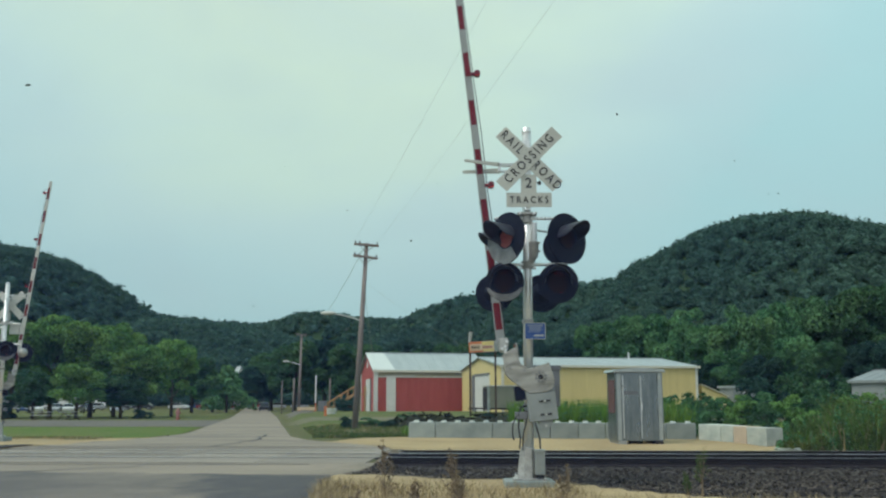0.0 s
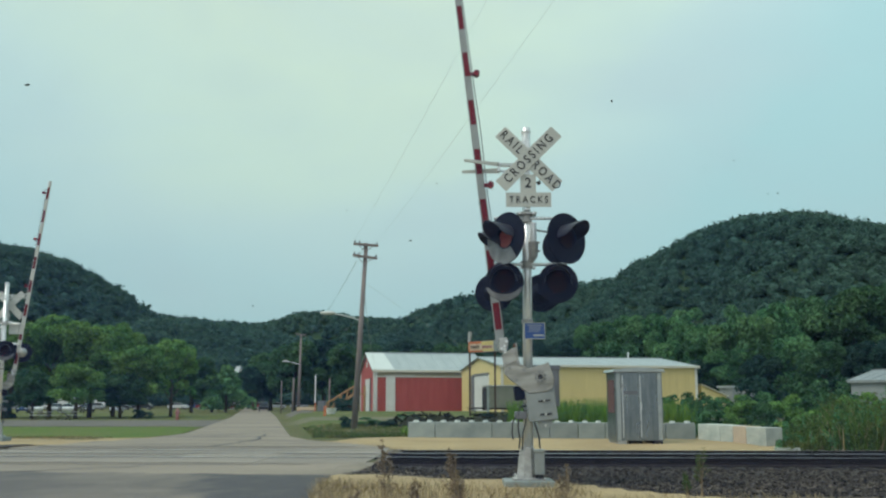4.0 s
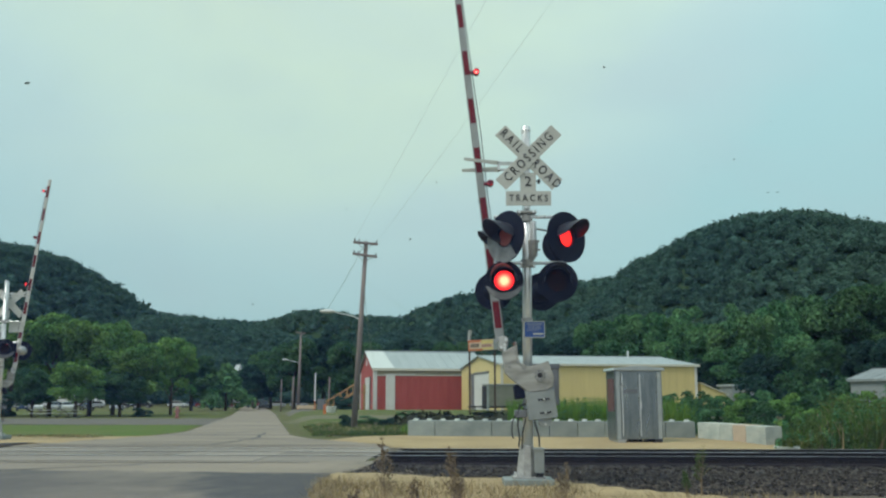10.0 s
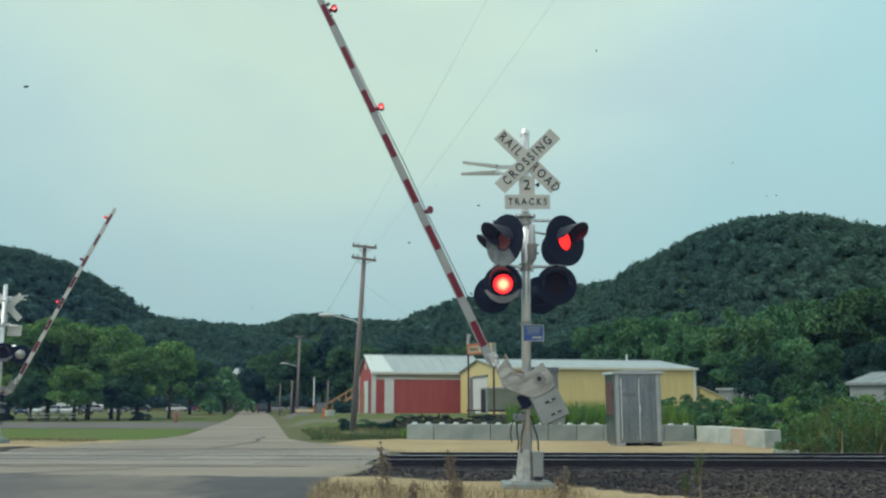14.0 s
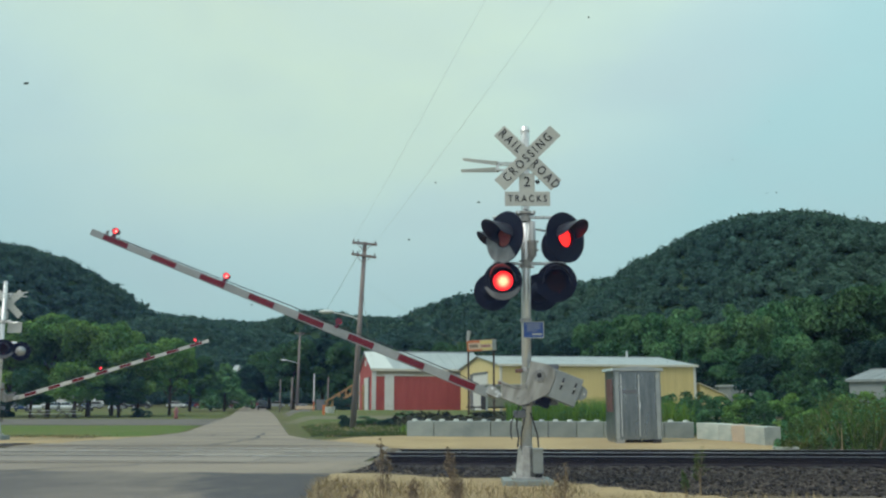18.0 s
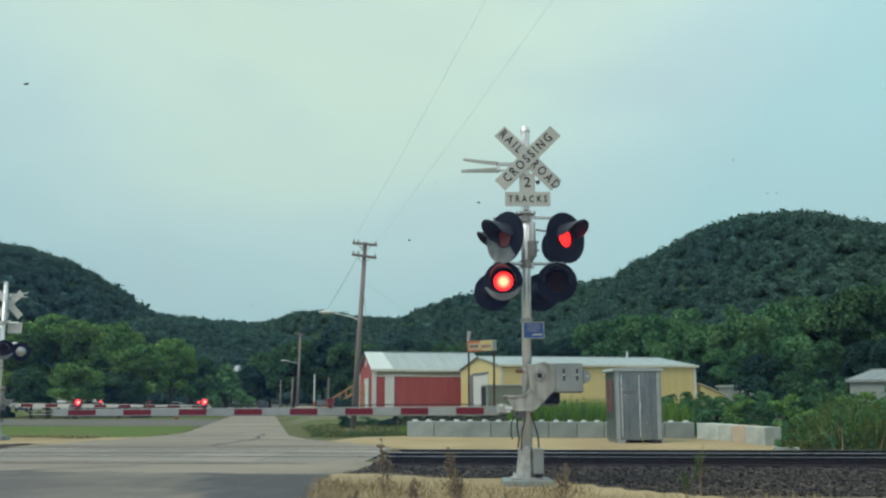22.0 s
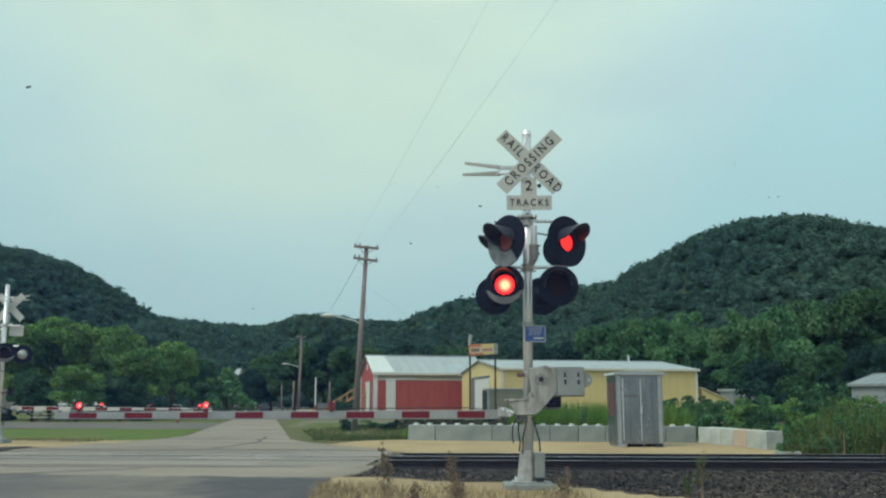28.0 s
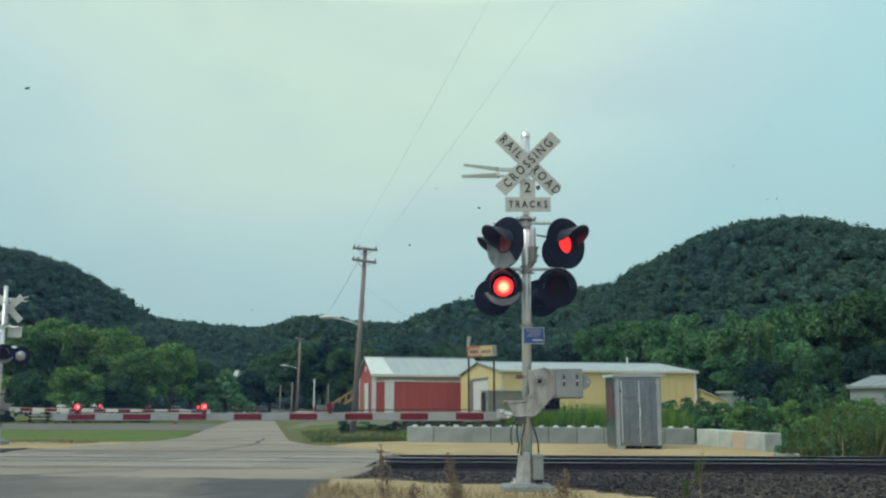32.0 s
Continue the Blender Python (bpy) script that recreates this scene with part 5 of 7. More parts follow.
for i, length in enumerate((0.98, 2.02, 2.02, 0.98, 0.92, 0.98, 1.05, 1.0)):
    d = Vector((math.cos(turn_a), math.sin(turn_a), 0))
    concrete_block(pose(p.x, p.y, land_z(p.x + 0.3, p.y) + 0.0, 0.4 * noise.noise((i, 3, 1)), 0, math.degrees(turn_a) + 1.2 * noise.noise((i, 5, 2))), length)
    p = p + d * length
# this row faces the sun; that light is put into paler concrete
for i, (length, kind) in enumerate(((1.30, 0), (0.70, 0), (0.70, 1), (1.0, 0))):
    ang = math.atan2(-4.0, 1.25)
    z = land_z(p.x, p.y) - 0.02
    concrete_block(pose(p.x + 0.05, p.y - 0.05, z, 0, 0, math.degrees(ang) + 2.5 * noise.noise((i, 8, 8))), length, "concrete_tan" if kind else "concrete_pale",
                   "tan stained precast concrete block" if kind else "pale precast concrete block at the end of the row", False)
    p = p + Vector((math.cos(ang), math.sin(ang), 0)) * length
slab_b = thing("concrete_block", pose(9.42, 26.9, land_z(9.6, 26.9) + 0.0, 0, 0, -8), "low broken concrete slab on the ground", "concrete block")
part("block_body", box(0, 0, -0.05, 0.62, 0.6, 0.12, 0.03), "concrete_pale", slab_b)


def cabinet():
    c = thing("equipment_cabinet", pose(5.36, 29.6, land_z(6, 29.6) + 0.02, 0, 0, 3.5), "silver aluminium railway equipment cabinet on a low frame", "equipment cabinet")
    W, D, H = 1.50, 1.15, 2.22
    part("body", box(0, 0, 0.10, W, D, H, 0.012), "alu", c)
    bm = bmesh.new()
    slab([(-0.09, H), (W + 0.09, H), (W + 0.05, H + 0.09), (W / 2, H + 0.15), (-0.05, H + 0.09)], -0.10, D + 0.10, 0.01, bm)
    part("roof_cap", bm, "alu_roof", c)
    for x in (0.04, W - 0.16):
        part("corner_trim", box(x, -0.03, 0.12, x + 0.12, 0.004, H - 0.02, 0.008), "alu_roof", c)
    for i, (a, b) in enumerate(((0.19, W / 2 - 0.006), (W / 2 + 0.006, W - 0.19))):
        d = part("door", box(a, -0.022, 0.16, b, 0.006, H - 0.06, 0.006), "alu", c)
        part("door_rib", box(a + 0.02, -0.032, 0.20, a + 0.05, -0.020, H - 0.10), "galv", d)
        if i == 0:
            part("notice", box(a + 0.06, -0.0245, 1.52, b - 0.03, -0.0222, 1.64), "box_dark", d, "small dark plate")
        else:
            part("door_handle", box(a + 0.03, -0.055, 1.05, a + 0.07, -0.02, 1.25, 0.006), "galv", d)
    part("lamp_fitting", rod((W - 0.13, -0.08, 2.06), (W - 0.13, -0.03, 2.06), 0.05, 0.05, 12), "sign_white", c)
    # reddish reflection on this side, put into a thin red sheet
    part("side_panel", box(-0.012, 0.15, 0.95, 0.0, 0.95, 1.98), "red_reflection", c, "red reflection painted on the cabinet's side")
    for x in (0.05, W - 0.30):
        part("skid", box(x, -0.06, -0.12, x + 0.25, D + 0.06, 0.10, 0.01), "dark" if x > 0.5 else "alu_paint", c)
    part("cable_duct", box(0.5, 0.3, -0.12, 0.9, 0.6, 0.10), "dark", c)


cabinet()

# low dark berm behind the blocks
bm = bmesh.new()
n, m_ = 30, 8
rows_ = []
for i in range(n + 1):
    x = -2.6 + 7.4 * i / n
    fade = smooth(-2.6, -1.6, x) * (1 - smooth(4.0, 4.8, x))
    rows_.append([bm.verts.new((x, 44.2 + 1.8 * j / m_, land_z(x, 45) - 0.05 + (0.52 + 0.30 * noise.noise((x * 2.6, j * 0.4, 2))) * fade * math.sin(math.pi * j / m_))) for j in range(m_ + 1)])
for i in range(n):
    for j in range(m_):
        bm.faces.new((rows_[i][j], rows_[i + 1][j], rows_[i + 1][j + 1], rows_[i][j + 1]))
tagged(link("soil_berm", bm, "dark_soil", smooth=True), "low berm of dark soil on the grass", "soil", kind="structure")

heap_rng = random.Random(12)
bm = bmesh.new()
for i in range(90):
    x, y = heap_rng.uniform(-2.3, 4.4), heap_rng.uniform(44.5, 45.6)
    z = land_z(x, y) + heap_rng.uniform(0.20, 0.62)
    a, l = heap_rng.uniform(0, 6.28), heap_rng.uniform(0.15, 0.5)
    rod((x, y, z), (x + l * math.cos(a), y + l * math.sin(a) * 0.5, z + heap_rng.uniform(-0.12, 0.2)), 0.06, 0.03, 5, bm)
tagged(link("brush_heap", bm, "dark_soil"), "dark roots and clods on the soil berm", "soil", kind="stuff")

# ---------------------------------------------------------------- barns and sheds
GRID = 11.5


def gable_house(name, x, y, z, length, width, eave, ridge, wall, roofm, label, turn=GRID, over=0.25, thick=0.10, trim="cream"):
    """Long side faces the viewer; local x along it, local y away."""
    h = thing(name, pose(x, y, z, 0, 0, turn), label, "building", "metal buildings")
    part("front_wall", box(0, 0, -0.4, length, 0.12, eave), wall, h)
    part("back_wall", box(0, width - 0.12, -0.4, length, width, eave), wall, h)
    for k, x0 in enumerate((0.0, length - 0.12)):
        bm = bmesh.new()
        ring_ = [(0.12, -0.4), (width - 0.12, -0.4), (width - 0.12, eave), (width / 2, ridge - 0.02), (0.12, eave)]
        a = [bm.verts.new((x0, p_, q)) for p_, q in ring_]
        b = [bm.verts.new((x0 + 0.12, p_, q)) for p_, q in ring_]
        bm.faces.new(a), bm.faces.new(b[::-1])
        for i in range(5):
            bm.faces.new((a[i], b[i], b[(i + 1) % 5], a[(i + 1) % 5]))
        bmesh.ops.recalc_face_normals(bm, faces=bm.faces)
        part("gable_wall", bm, wall, h)
    drop = (ridge - eave) / (width / 2) * over
    for s in (0, 1):
        bm = bmesh.new()
        y0, y1 = (-over, width / 2) if s == 0 else (width + over, width / 2)
        vs = [(x_, yy, zz + t) for t in (0.0, thick) for x_ in (-over, length + over) for yy, zz in ((y0, eave - drop + 0.03), (y1, ridge + 0.03))]
        q = [bm.verts.new(v) for v in vs]
        for f in ((0, 2, 3, 1), (4, 5, 7, 6), (0, 4, 6, 2), (1, 3, 7, 5), (0, 1, 5, 4), (2, 6, 7, 3)):
            bm.faces.new([q[i] for i in f])
        bmesh.ops.recalc_face_normals(bm, faces=bm.faces)
        rf = part("roof", bm, roofm, h)
        if s == 0:
            n = int(length / 0.9)
            for i in range(n + 1):
                xx = length * i / n
                bm = bmesh.new()
                o = [bm.verts.new(v) for v in ((xx - 0.02, y0, eave - drop + 0.03 + thick), (xx + 0.02, y0, eave - drop + 0.03 + thick), (xx + 0.02, y1, ridge + 0.03 + thick), (xx - 0.02, y1, ridge + 0.03 + thick))]
                t = [bm.verts.new(v.co + Vector((0, 0, 0.03))) for v in o]
                bm.faces.new(t)
                for a_, b_ in ((0, 1), (1, 2), (2, 3), (3, 0)):
                    bm.faces.new((o[a_], o[b_], t[b_], t[a_]))
                part("roof_seam", bm, roofm, rf)
    part("fascia", box(-over, -over - 0.03, eave - drop - 0.08, length + over, -over, eave - drop + 0.03 + thick), trim, h)
    part("ridge_cap", box(-over, width / 2 - 0.18, ridge + 0.03 + thick - 0.02, length + over, width / 2 + 0.18, ridge + 0.09 + thick), roofm, h)
    return h


# red barn
zb = land_z(-4, 98)
red = gable_house("red_barn", -7.09, 95.0, zb, 11.6, 12.0, 4.10, 6.05, "red_wall", "roof", "red metal barn with white trim and grey roof")
part("frieze", box(0.32, -0.02, 3.55, 11.6, -0.002, 3.95), "olive_band", red, "olive band under the eave")
part("band", box(0.32, -0.035, 3.42, 11.6, -0.002, 3.55), "cream", red)
part("corner_trim", box(-0.03, -0.05, -0.3, 0.32, 0.0, 4.05), "white_wall", red)
door = part("sliding_door", box(1.20, -0.10, -0.1, 2.15, -0.035, 3.50, 0.01), "white_wall", red, "white sliding door panel")
part("door_track", box(1.0, -0.13, 3.50, 4.2, -0.04, 3.60), "white_wall", door)
part("corner_trim", box(-0.05, -0.05, -0.3, -0.002, 0.5, 4.05), "white_wall", red)
part("corner_trim", box(-0.05, 11.6, -0.3, -0.002, 12.05, 4.05), "white_wall", red)
gd = part("gable_door", box(-0.08, 3.0, 0.0, -0.002, 7.0, 3.35), "white_wall", red, "tall white door in the gable")
part("door_frame", box(-0.10, 2.6, 0.0, -0.003, 3.0, 3.4), "box_dark", gd)
part("gable_vent", box(-0.06, 5.7, 4.6, -0.002, 6.4, 5.2), "white_wall", red)
for i in range(30):
    xx = 2.3 + i * 0.31
    part("siding_rib", box(xx, -0.018, -0.2, xx + 0.035, -0.001, 3.42), "red_wall", red)
for i in range(3):
    xx = 0.45 + i * 0.27
    part("siding_rib", box(xx, -0.018, -0.2, xx + 0.035, -0.001, 3.42), "red_wall", red)
# pale sheets at the left end of its roof
bm = bmesh.new()
sl = (6.05 - 4.10) / 6.0
q = [bm.verts.new((x_, y_, 4.10 + 0.03 + 0.10 + sl * y_ + 0.036)) for x_, y_ in ((-0.26, -0.25), (2.05, -0.25), (1.72, 5.8), (-0.26, 5.8))]
bm.faces.new(q)
ext = bmesh.ops.extrude_face_region(bm, geom=list(bm.faces))
for v in ext["geom"]:
    if isinstance(v, bmesh.types.BMVert):
        v.co.z += 0.012
bmesh.ops.recalc_face_normals(bm, faces=bm.faces)
part("roof_sheet", bm, "skylight", red, "newer pale roof sheets")
BACK = 1.13  # the barn stands well behind the yellow building
red.matrix_basis = pose(-7.09 * BACK, 95.0 * BACK, 1.19 - (1.19 - zb) * BACK, 0, 0, GRID) @ Matrix.Diagonal((BACK, BACK, BACK, 1))

# yellow barn
zy = land_z(14, 93)
yel = gable_house("yellow_building", 5.43, 90.0, zy, 20.2, 17.3, 4.36, 5.45, "yellow_wall", "roof", "long pale yellow metal building with grey roof")
for i in range(44):
    xx = 0.3 + i * 0.455
    part("siding_rib", box(xx, -0.03, -0.2, xx + 0.05, -0.001, 4.25), "yellow_wall", yel)
part("corner_trim", box(20.0, -0.04, -0.3, 20.23, 0.0, 4.3), "white_wall", yel)
part("corner_trim", box(-0.03, -0.04, -0.3, 0.22, 0.0, 4.3), "cream", yel)
part("downpipe", rod((2.1, -0.09, -0.2), (2.1, -0.09, 4.2), 0.06, 0.06, 8), "cream", yel)
gd = part("overhead_door", box(-0.09, 4.6, -0.1, -0.002, 10.8, 3.65), "white_wall", yel, "tall white overhead door")
part("door_frame", box(-0.16, 10.8, -0.1, -0.003, 12.0, 3.75), "box_dark", gd, "dark door reveal")
part("door_head", box(-0.16, 4.6, 3.65, -0.003, 10.8, 3.85), "box_dark", gd)
part("roof_vent", rod((16.3, 8.0, 5.4), (16.3, 8.0, 6.2), 0.10, 0.10, 10), "galv", yel)
lean = thing("lean_to", pose(25.75, 94.3, zy, 0, 0, GRID), "low yellow lean-to with a sloping roof", "shed")
part("wall", slab([(0, -0.3), (2.6, -0.3), (2.6, 1.5), (0, 2.55)], 0.0, 5.0), "yellow_wall", lean)
part("roof", slab([(-0.1, 2.62), (2.8, 1.45), (2.8, 1.53), (-0.1, 2.70)], -0.2, 5.2), "cream", lean)

shed = thing("small_shed", pose(29.3, 96.0, land_z(30, 96), 0, 0, 8), "small grey shed behind the bushes", "shed")
part("wall", box(0, 0, -0.3, 3.6, 3.0, 2.35), "grey_wall", shed)
part("roof", slab([(-0.2, 2.35), (3.8, 2.35), (3.8, 2.50), (-0.2, 2.55)], -0.3, 3.3), "roof", shed)
part("door", box(1.0, -0.05, 0.0, 2.0, -0.002, 2.0), "alu_paint", shed)

far_shed = gable_house("grey_shed", 34.5, 80.0, land_z(34, 78), 8.2, 8.5, 2.70, 3.6, "grey_wall", "green_roof", "grey metal shed with a dull grey gable roof", turn=-52, trim="green_roof")

store = thing("cargo_trailer", pose(3.85, 84.6, land_z(5, 85), 0, 0, 9), "grey green box trailer parked on the grass", "trailer")
for y in (-0.16, 2.16):
    wheel = part("wheel", rod((2.75, y, 0.40), (2.75, y + 0.20, 0.40), 0.40, 0.40, 18), "rubber", store, "black tyre")
    part("rim", rod((2.75, y - 0.02, 0.40), (2.75, y + 0.22, 0.40), 0.22, 0.22, 14), "white_wall", wheel, "white wheel rim")
part("body", box(0, 0, 0.45, 3.5, 2.2, 2.35, 0.03), "green_box", store)
part("top_rail", box(-0.05, -0.05, 2.35, 3.55, 2.25, 2.46, 0.02), "alu_paint", store)
part("corner_post", box(-0.04, -0.05, 0.0, 0.16, 0.02, 2.35, 0.01), "concrete", store)
part("end_door", box(-0.06, 0.1, 0.2, -0.002, 2.1, 2.25), "rail", store)
part("tow_bar", box(-1.6, 1.0, 0.35, -0.06, 1.15, 0.48, 0.02), "dark", store)
part("axle", box(2.68, 0.04, 0.33, 2.82, 2.16, 0.47), "dark", store)
part("chassis", box(0.1, 0.3, 0.30, 3.4, 1.9, 0.50), "dark", store)
part("jack", rod((-0.9, 1.07, -0.1), (-0.9, 1.07, 0.45), 0.05, 0.05, 8), "dark", store)


def roadside_sign():
    s = thing("roadside_sign", pose(2.05, 70.0, land_z(2.5, 70) + 0.0), "faded orange and cream board on two brown posts", "sign")
    for x in (-0.16, 1.72):
        part("post", box(x - 0.07, -0.07, -0.2, x + 0.07, 0.07, 5.45, 0.01), "post_brown", s)
    b = part("board", box(-0.30, -0.16, 4.70, 1.88, -0.075, 5.50, 0.01), "sign_cream", s, "sunbleached cream board with red and orange bands")
    b.matrix_basis = Matrix.Translation((0.31, 0, 0.0)) @ Matrix.Rotation(radians(-3), 4, "Y")
    # pale shape over the left post, taken for a post extension
    part("sign_lamp", rod((-0.20, 0, 5.45), (-0.10, -0.05, 6.25), 0.11, 0.16, 10), "alu_paint", s, "pale grey extension on top of the left post")
    part("band", box(-0.29, -0.168, 5.32, 0.66, -0.161, 5.49), "orange", b)
    part("band", box(-0.29, -0.168, 4.71, 0.80, -0.161, 4.83), "orange", b)
    part("band", box(-0.29, -0.168, 4.83, -0.20, -0.161, 5.32), "orange", b)
    part("pale_panel", box(0.70, -0.168, 5.20, 1.56, -0.161, 5.46), "sign_yellow", b)
    part("pale_panel", box(0.70, -0.168, 4.76, 1.56, -0.161, 4.90), "sign_yellow", b)
    part("weathered_end", box(1.58, -0.172, 4.72, 1.87, -0.161, 5.49), "concrete", b, "grey weathered board end")
    for x in (-0.10, 0.06, 0.22, 0.38):
        part("letter_bar", box(x, -0.176, 4.96, x + 0.10, -0.169, 5.20), "post_brown", b)
    for x in (0.74, 0.92, 1.10, 1.28):
        part("letter_bar", box(x, -0.176, 4.96, x + 0.13, -0.169, 5.14), "orange_red", b)


roadside_sign()


# ---------------------------------------------------------------- poles, wires and street lamps
def utility_pole(m, top, lean, label, arms=2, lamp_at=None, r=0.122):
    u = thing("utility_pole", m, label, "utility pole", "utility poles")
    tip = Vector((lean[0], lean[1], top))
    part("pole", rod((0, 0, -0.5), tip, r * 1.15, r * 0.72, 14), "wood", u, "weathered wooden pole", smooth=True)
    for k in range(arms):
        z = top - 0.10 - 0.55 * k
        c = Vector((lean[0] * z / top, lean[1] * z / top - 0.13, z))
        a = part("crossarm", box(-0.56, -0.05, -0.055, 0.56, 0.05, 0.055, 0.008), "wood", u)
        a.matrix_basis = Matrix.Translation(c) @ Matrix.Rotation(radians(5 + 3 * k), 4, "Y")
        for x in (-0.50, -0.30, 0.48):
            part("insulator", rod((x, 0, 0.055), (x, 0, 0.17), 0.035, 0.028, 8), "box_dark", a)
        for s in (-1, 1):
            part("brace", rod((s * 0.33, -0.02, -0.04), (0, 0.0, -0.34), 0.014, 0.014, 6), "wood", a)
    if lamp_at:
        z, reach, head = lamp_at
        c = Vector((lean[0] * z / top, lean[1] * z / top, z))
        pts = [c + Vector((-reach * f, -0.1 * f, head * f ** 0.6)) for f in (0, 0.2, 0.45, 0.75, 1.0)]
        arm = part("lamp_arm", tube(pts, 0.025), "galv", u)
        bm = bmesh.new()
        bmesh.ops.create_uvsphere(bm, u_segments=14, v_segments=8, radius=1.0, matrix=Matrix.Translation(pts[-1] + Vector((-0.22, 0, 0.02))) @ Matrix.Diagonal((0.36, 0.14, 0.09, 1)))
        part("lamp_head", bm, "lamp_glass", arm, "pale street lamp head", smooth=True)
    return u


utility_pole(pose(-3.98, 41.5, land_z(-4, 41.5)), 8.30, (0.46, 0.0), "leaning wooden utility pole with two crossarms and a street lamp", 2, (4.75, 1.25, 0.36))
utility_pole(pose(-16.1, 104.0, land_z(-16, 104)), 8.5, (0.15, 0), "wooden pole with a street lamp beside the road", 1, (4.4 + 0.6, 1.4, 0.45), 0.15)
utility_pole(pose(-20.6, 128.0, land_z(-20, 128)), 4.9, (0.1, 0), "short wooden pole beside the road", 0, None, 0.13)
utility_pole(pose(-24.2, 140.0, land_z(-24, 140)), 4.8, (0.0, 0), "short wooden pole beside the road", 0, None, 0.10)
utility_pole(pose(-36.5, 190.0, land_z(-36, 190)), 6.6, (0.0, 0), "wooden pole with a street lamp far along the road", 0, (5.9, 2.2, 0.5), 0.13)
utility_pole(pose(-14.4, 118.0, land_z(-14, 118)), 4.4, (0.0, 0), "grey post by the roadside", 0, None, 0.11)


def hang(name, p, q, sag, r, label):
    pts = []
    p, q = Vector(p), Vector(q)
    for i in range(25):
        t = i / 24
        pts.append(p.lerp(q, t) - Vector((0, 0, 4 * sag * t * (1 - t))))
    bm = bmesh.new()
    tube(pts, r, 5, bm)
    tagged(link(name, bm, "wire"), label, "wire", "overhead wires")


hang("overhead_wire", (-4.05, 41.37, 8.30), (6.9, -18, 8.6), 0.35, 0.0030, "thin overhead power line from the pole")
hang("overhead_wire", (-2.98, 41.37, 8.25), (8.3, -18, 8.8), 0.35, 0.0030, "thin overhead power line from the pole")
hang("overhead_wire", (-3.62, 41.45, 6.35), (-6.9, 95.5, 4.4), 0.9, 0.010, "thin service wire to the red barn")
hang("overhead_wire", (-3.60, 41.45, 6.45), (3.6, 70, 4.2), 0.3, 0.004, "thin guy wire from the pole")
hang("overhead_wire", (-3.52, 41.37, 8.2), (-15.9, 104, 7.9), 0.8, 0.010, "thin power line between two poles")


# ---------------------------------------------------------------- roadside things
def stairs():
    s = thing("wooden_stairs", pose(-13.2, 104.6, land_z(-12, 104.6) - 0.05, 0, 0, 0) @ Matrix.Diagonal((1.1, 1.1, 0.95, 1)), "new brown wooden stairs with handrails beside the barn", "stairs")
    for y in (0.0, 1.2):
        st = part("stringer", slab([(0, 0), (0.35, 0), (2.9, 1.95), (2.9, 2.25)], y - 0.03, y + 0.03), "deck", s)
        part("handrail", rod((0.1, y, 1.0), (2.9, y, 3.0), 0.05, 0.05, 8), "deck", s)
        for i in range(5):
            x = 0.15 + i * 0.66
            part("baluster", box(x - 0.04, y - 0.04, 0.1 + x * 0.72, x + 0.04, y + 0.04, 1.0 + x * 0.72), "deck", s)
    for i in range(10):
        part("tread", box(0.1 + 0.28 * i, 0.02, 0.17 + 0.19 * i, 0.42 + 0.28 * i, 1.18, 0.21 + 0.19 * i), "deck", s)
    part("landing", box(2.9, -0.1, 1.95, 4.0, 1.3, 2.10), "deck", s)
    for x, y in ((2.95, 0), (2.95, 1.2), (3.9, 0), (3.9, 1.2)):
        part("post", box(x - 0.06, y - 0.06, -0.3, x + 0.06, y + 0.06, 3.0), "deck", s)


stairs()
mk = thing("marker_post", pose(-13.7, 100.0, land_z(-13.7, 100)), "white banner post with an orange foot", "post")
part("banner", box(-0.07, -0.02, 0.9, 0.07, 0.02, 3.8, 0.01), "white_wall", mk)
part("foot", box(-0.06, -0.025, 0.0, 0.06, 0.025, 0.9, 0.01), "orange", mk)
ob = thing("orange_barrier", pose(-15.6, 100.0, land_z(-15, 100)), "low faded orange barrier board", "barrier")
part("board", box(0, 0, 0.1, 2.0, 0.08, 0.45, 0.01), "sign_cream", ob)
for x in (0.1, 1.8):
    part("leg", box(x, -0.15, 0.0, x + 0.1, 0.25, 0.12), "orange", ob)
tp = thing("orange_post", pose(-9.1, 72.0, land_z(-9, 72)), "short orange marker post in the grass", "post")
part("stake", box(-0.1, -0.04, 0, 0.1, 0.04, 0.75, 0.01), "orange", tp)
wt = thing("white_tub", pose(-9.6, 80.0, land_z(-9.6, 80)), "white water tub beside the stairs", "tub")
part("tub", rod((0, 0, 0), (0, 0, 0.5), 0.35, 0.5, 16), "white_wall", wt)
bn = thing("dark_bin", pose(-12.6, 97.0, land_z(-12.6, 97)), "dark blue bin beside the road", "bin")
part("bin_body", box(-0.4, -0.4, 0, 0.4, 0.4, 1.0, 0.05), "box_dark", bn)
part("bin_lid", box(-0.44, -0.44, 1.0, 0.44, 0.44, 1.1, 0.03), "box_dark", bn)


def bench(x, y, turn):
    b = thing("picnic_table", pose(x, y, land_z(x, y), 0, 0, turn), "grey picnic table under the trees", "picnic table", "picnic tables")
    part("tabletop", box(-0.9, -0.38, 0.70, 0.9, 0.38, 0.76, 0.01), "alu_paint", b)
    for s in (-1, 1):
        part("bench_seat", box(-0.9, s * 0.75 - 0.14, 0.42, 0.9, s * 0.75 + 0.14, 0.47, 0.01), "alu_paint", b)
        part("leg_frame", slab([(-0.8, 0), (-0.7, 0), (0.05, 0.72), (-0.05, 0.72)], s * 0.6 - 0.04, s * 0.6 + 0.04), "post_brown", b)
        part("leg_frame", slab([(0.8, 0), (0.7, 0), (-0.05, 0.72), (0.05, 0.72)], s * 0.6 - 0.04, s * 0.6 + 0.04), "post_brown", b)
    return b


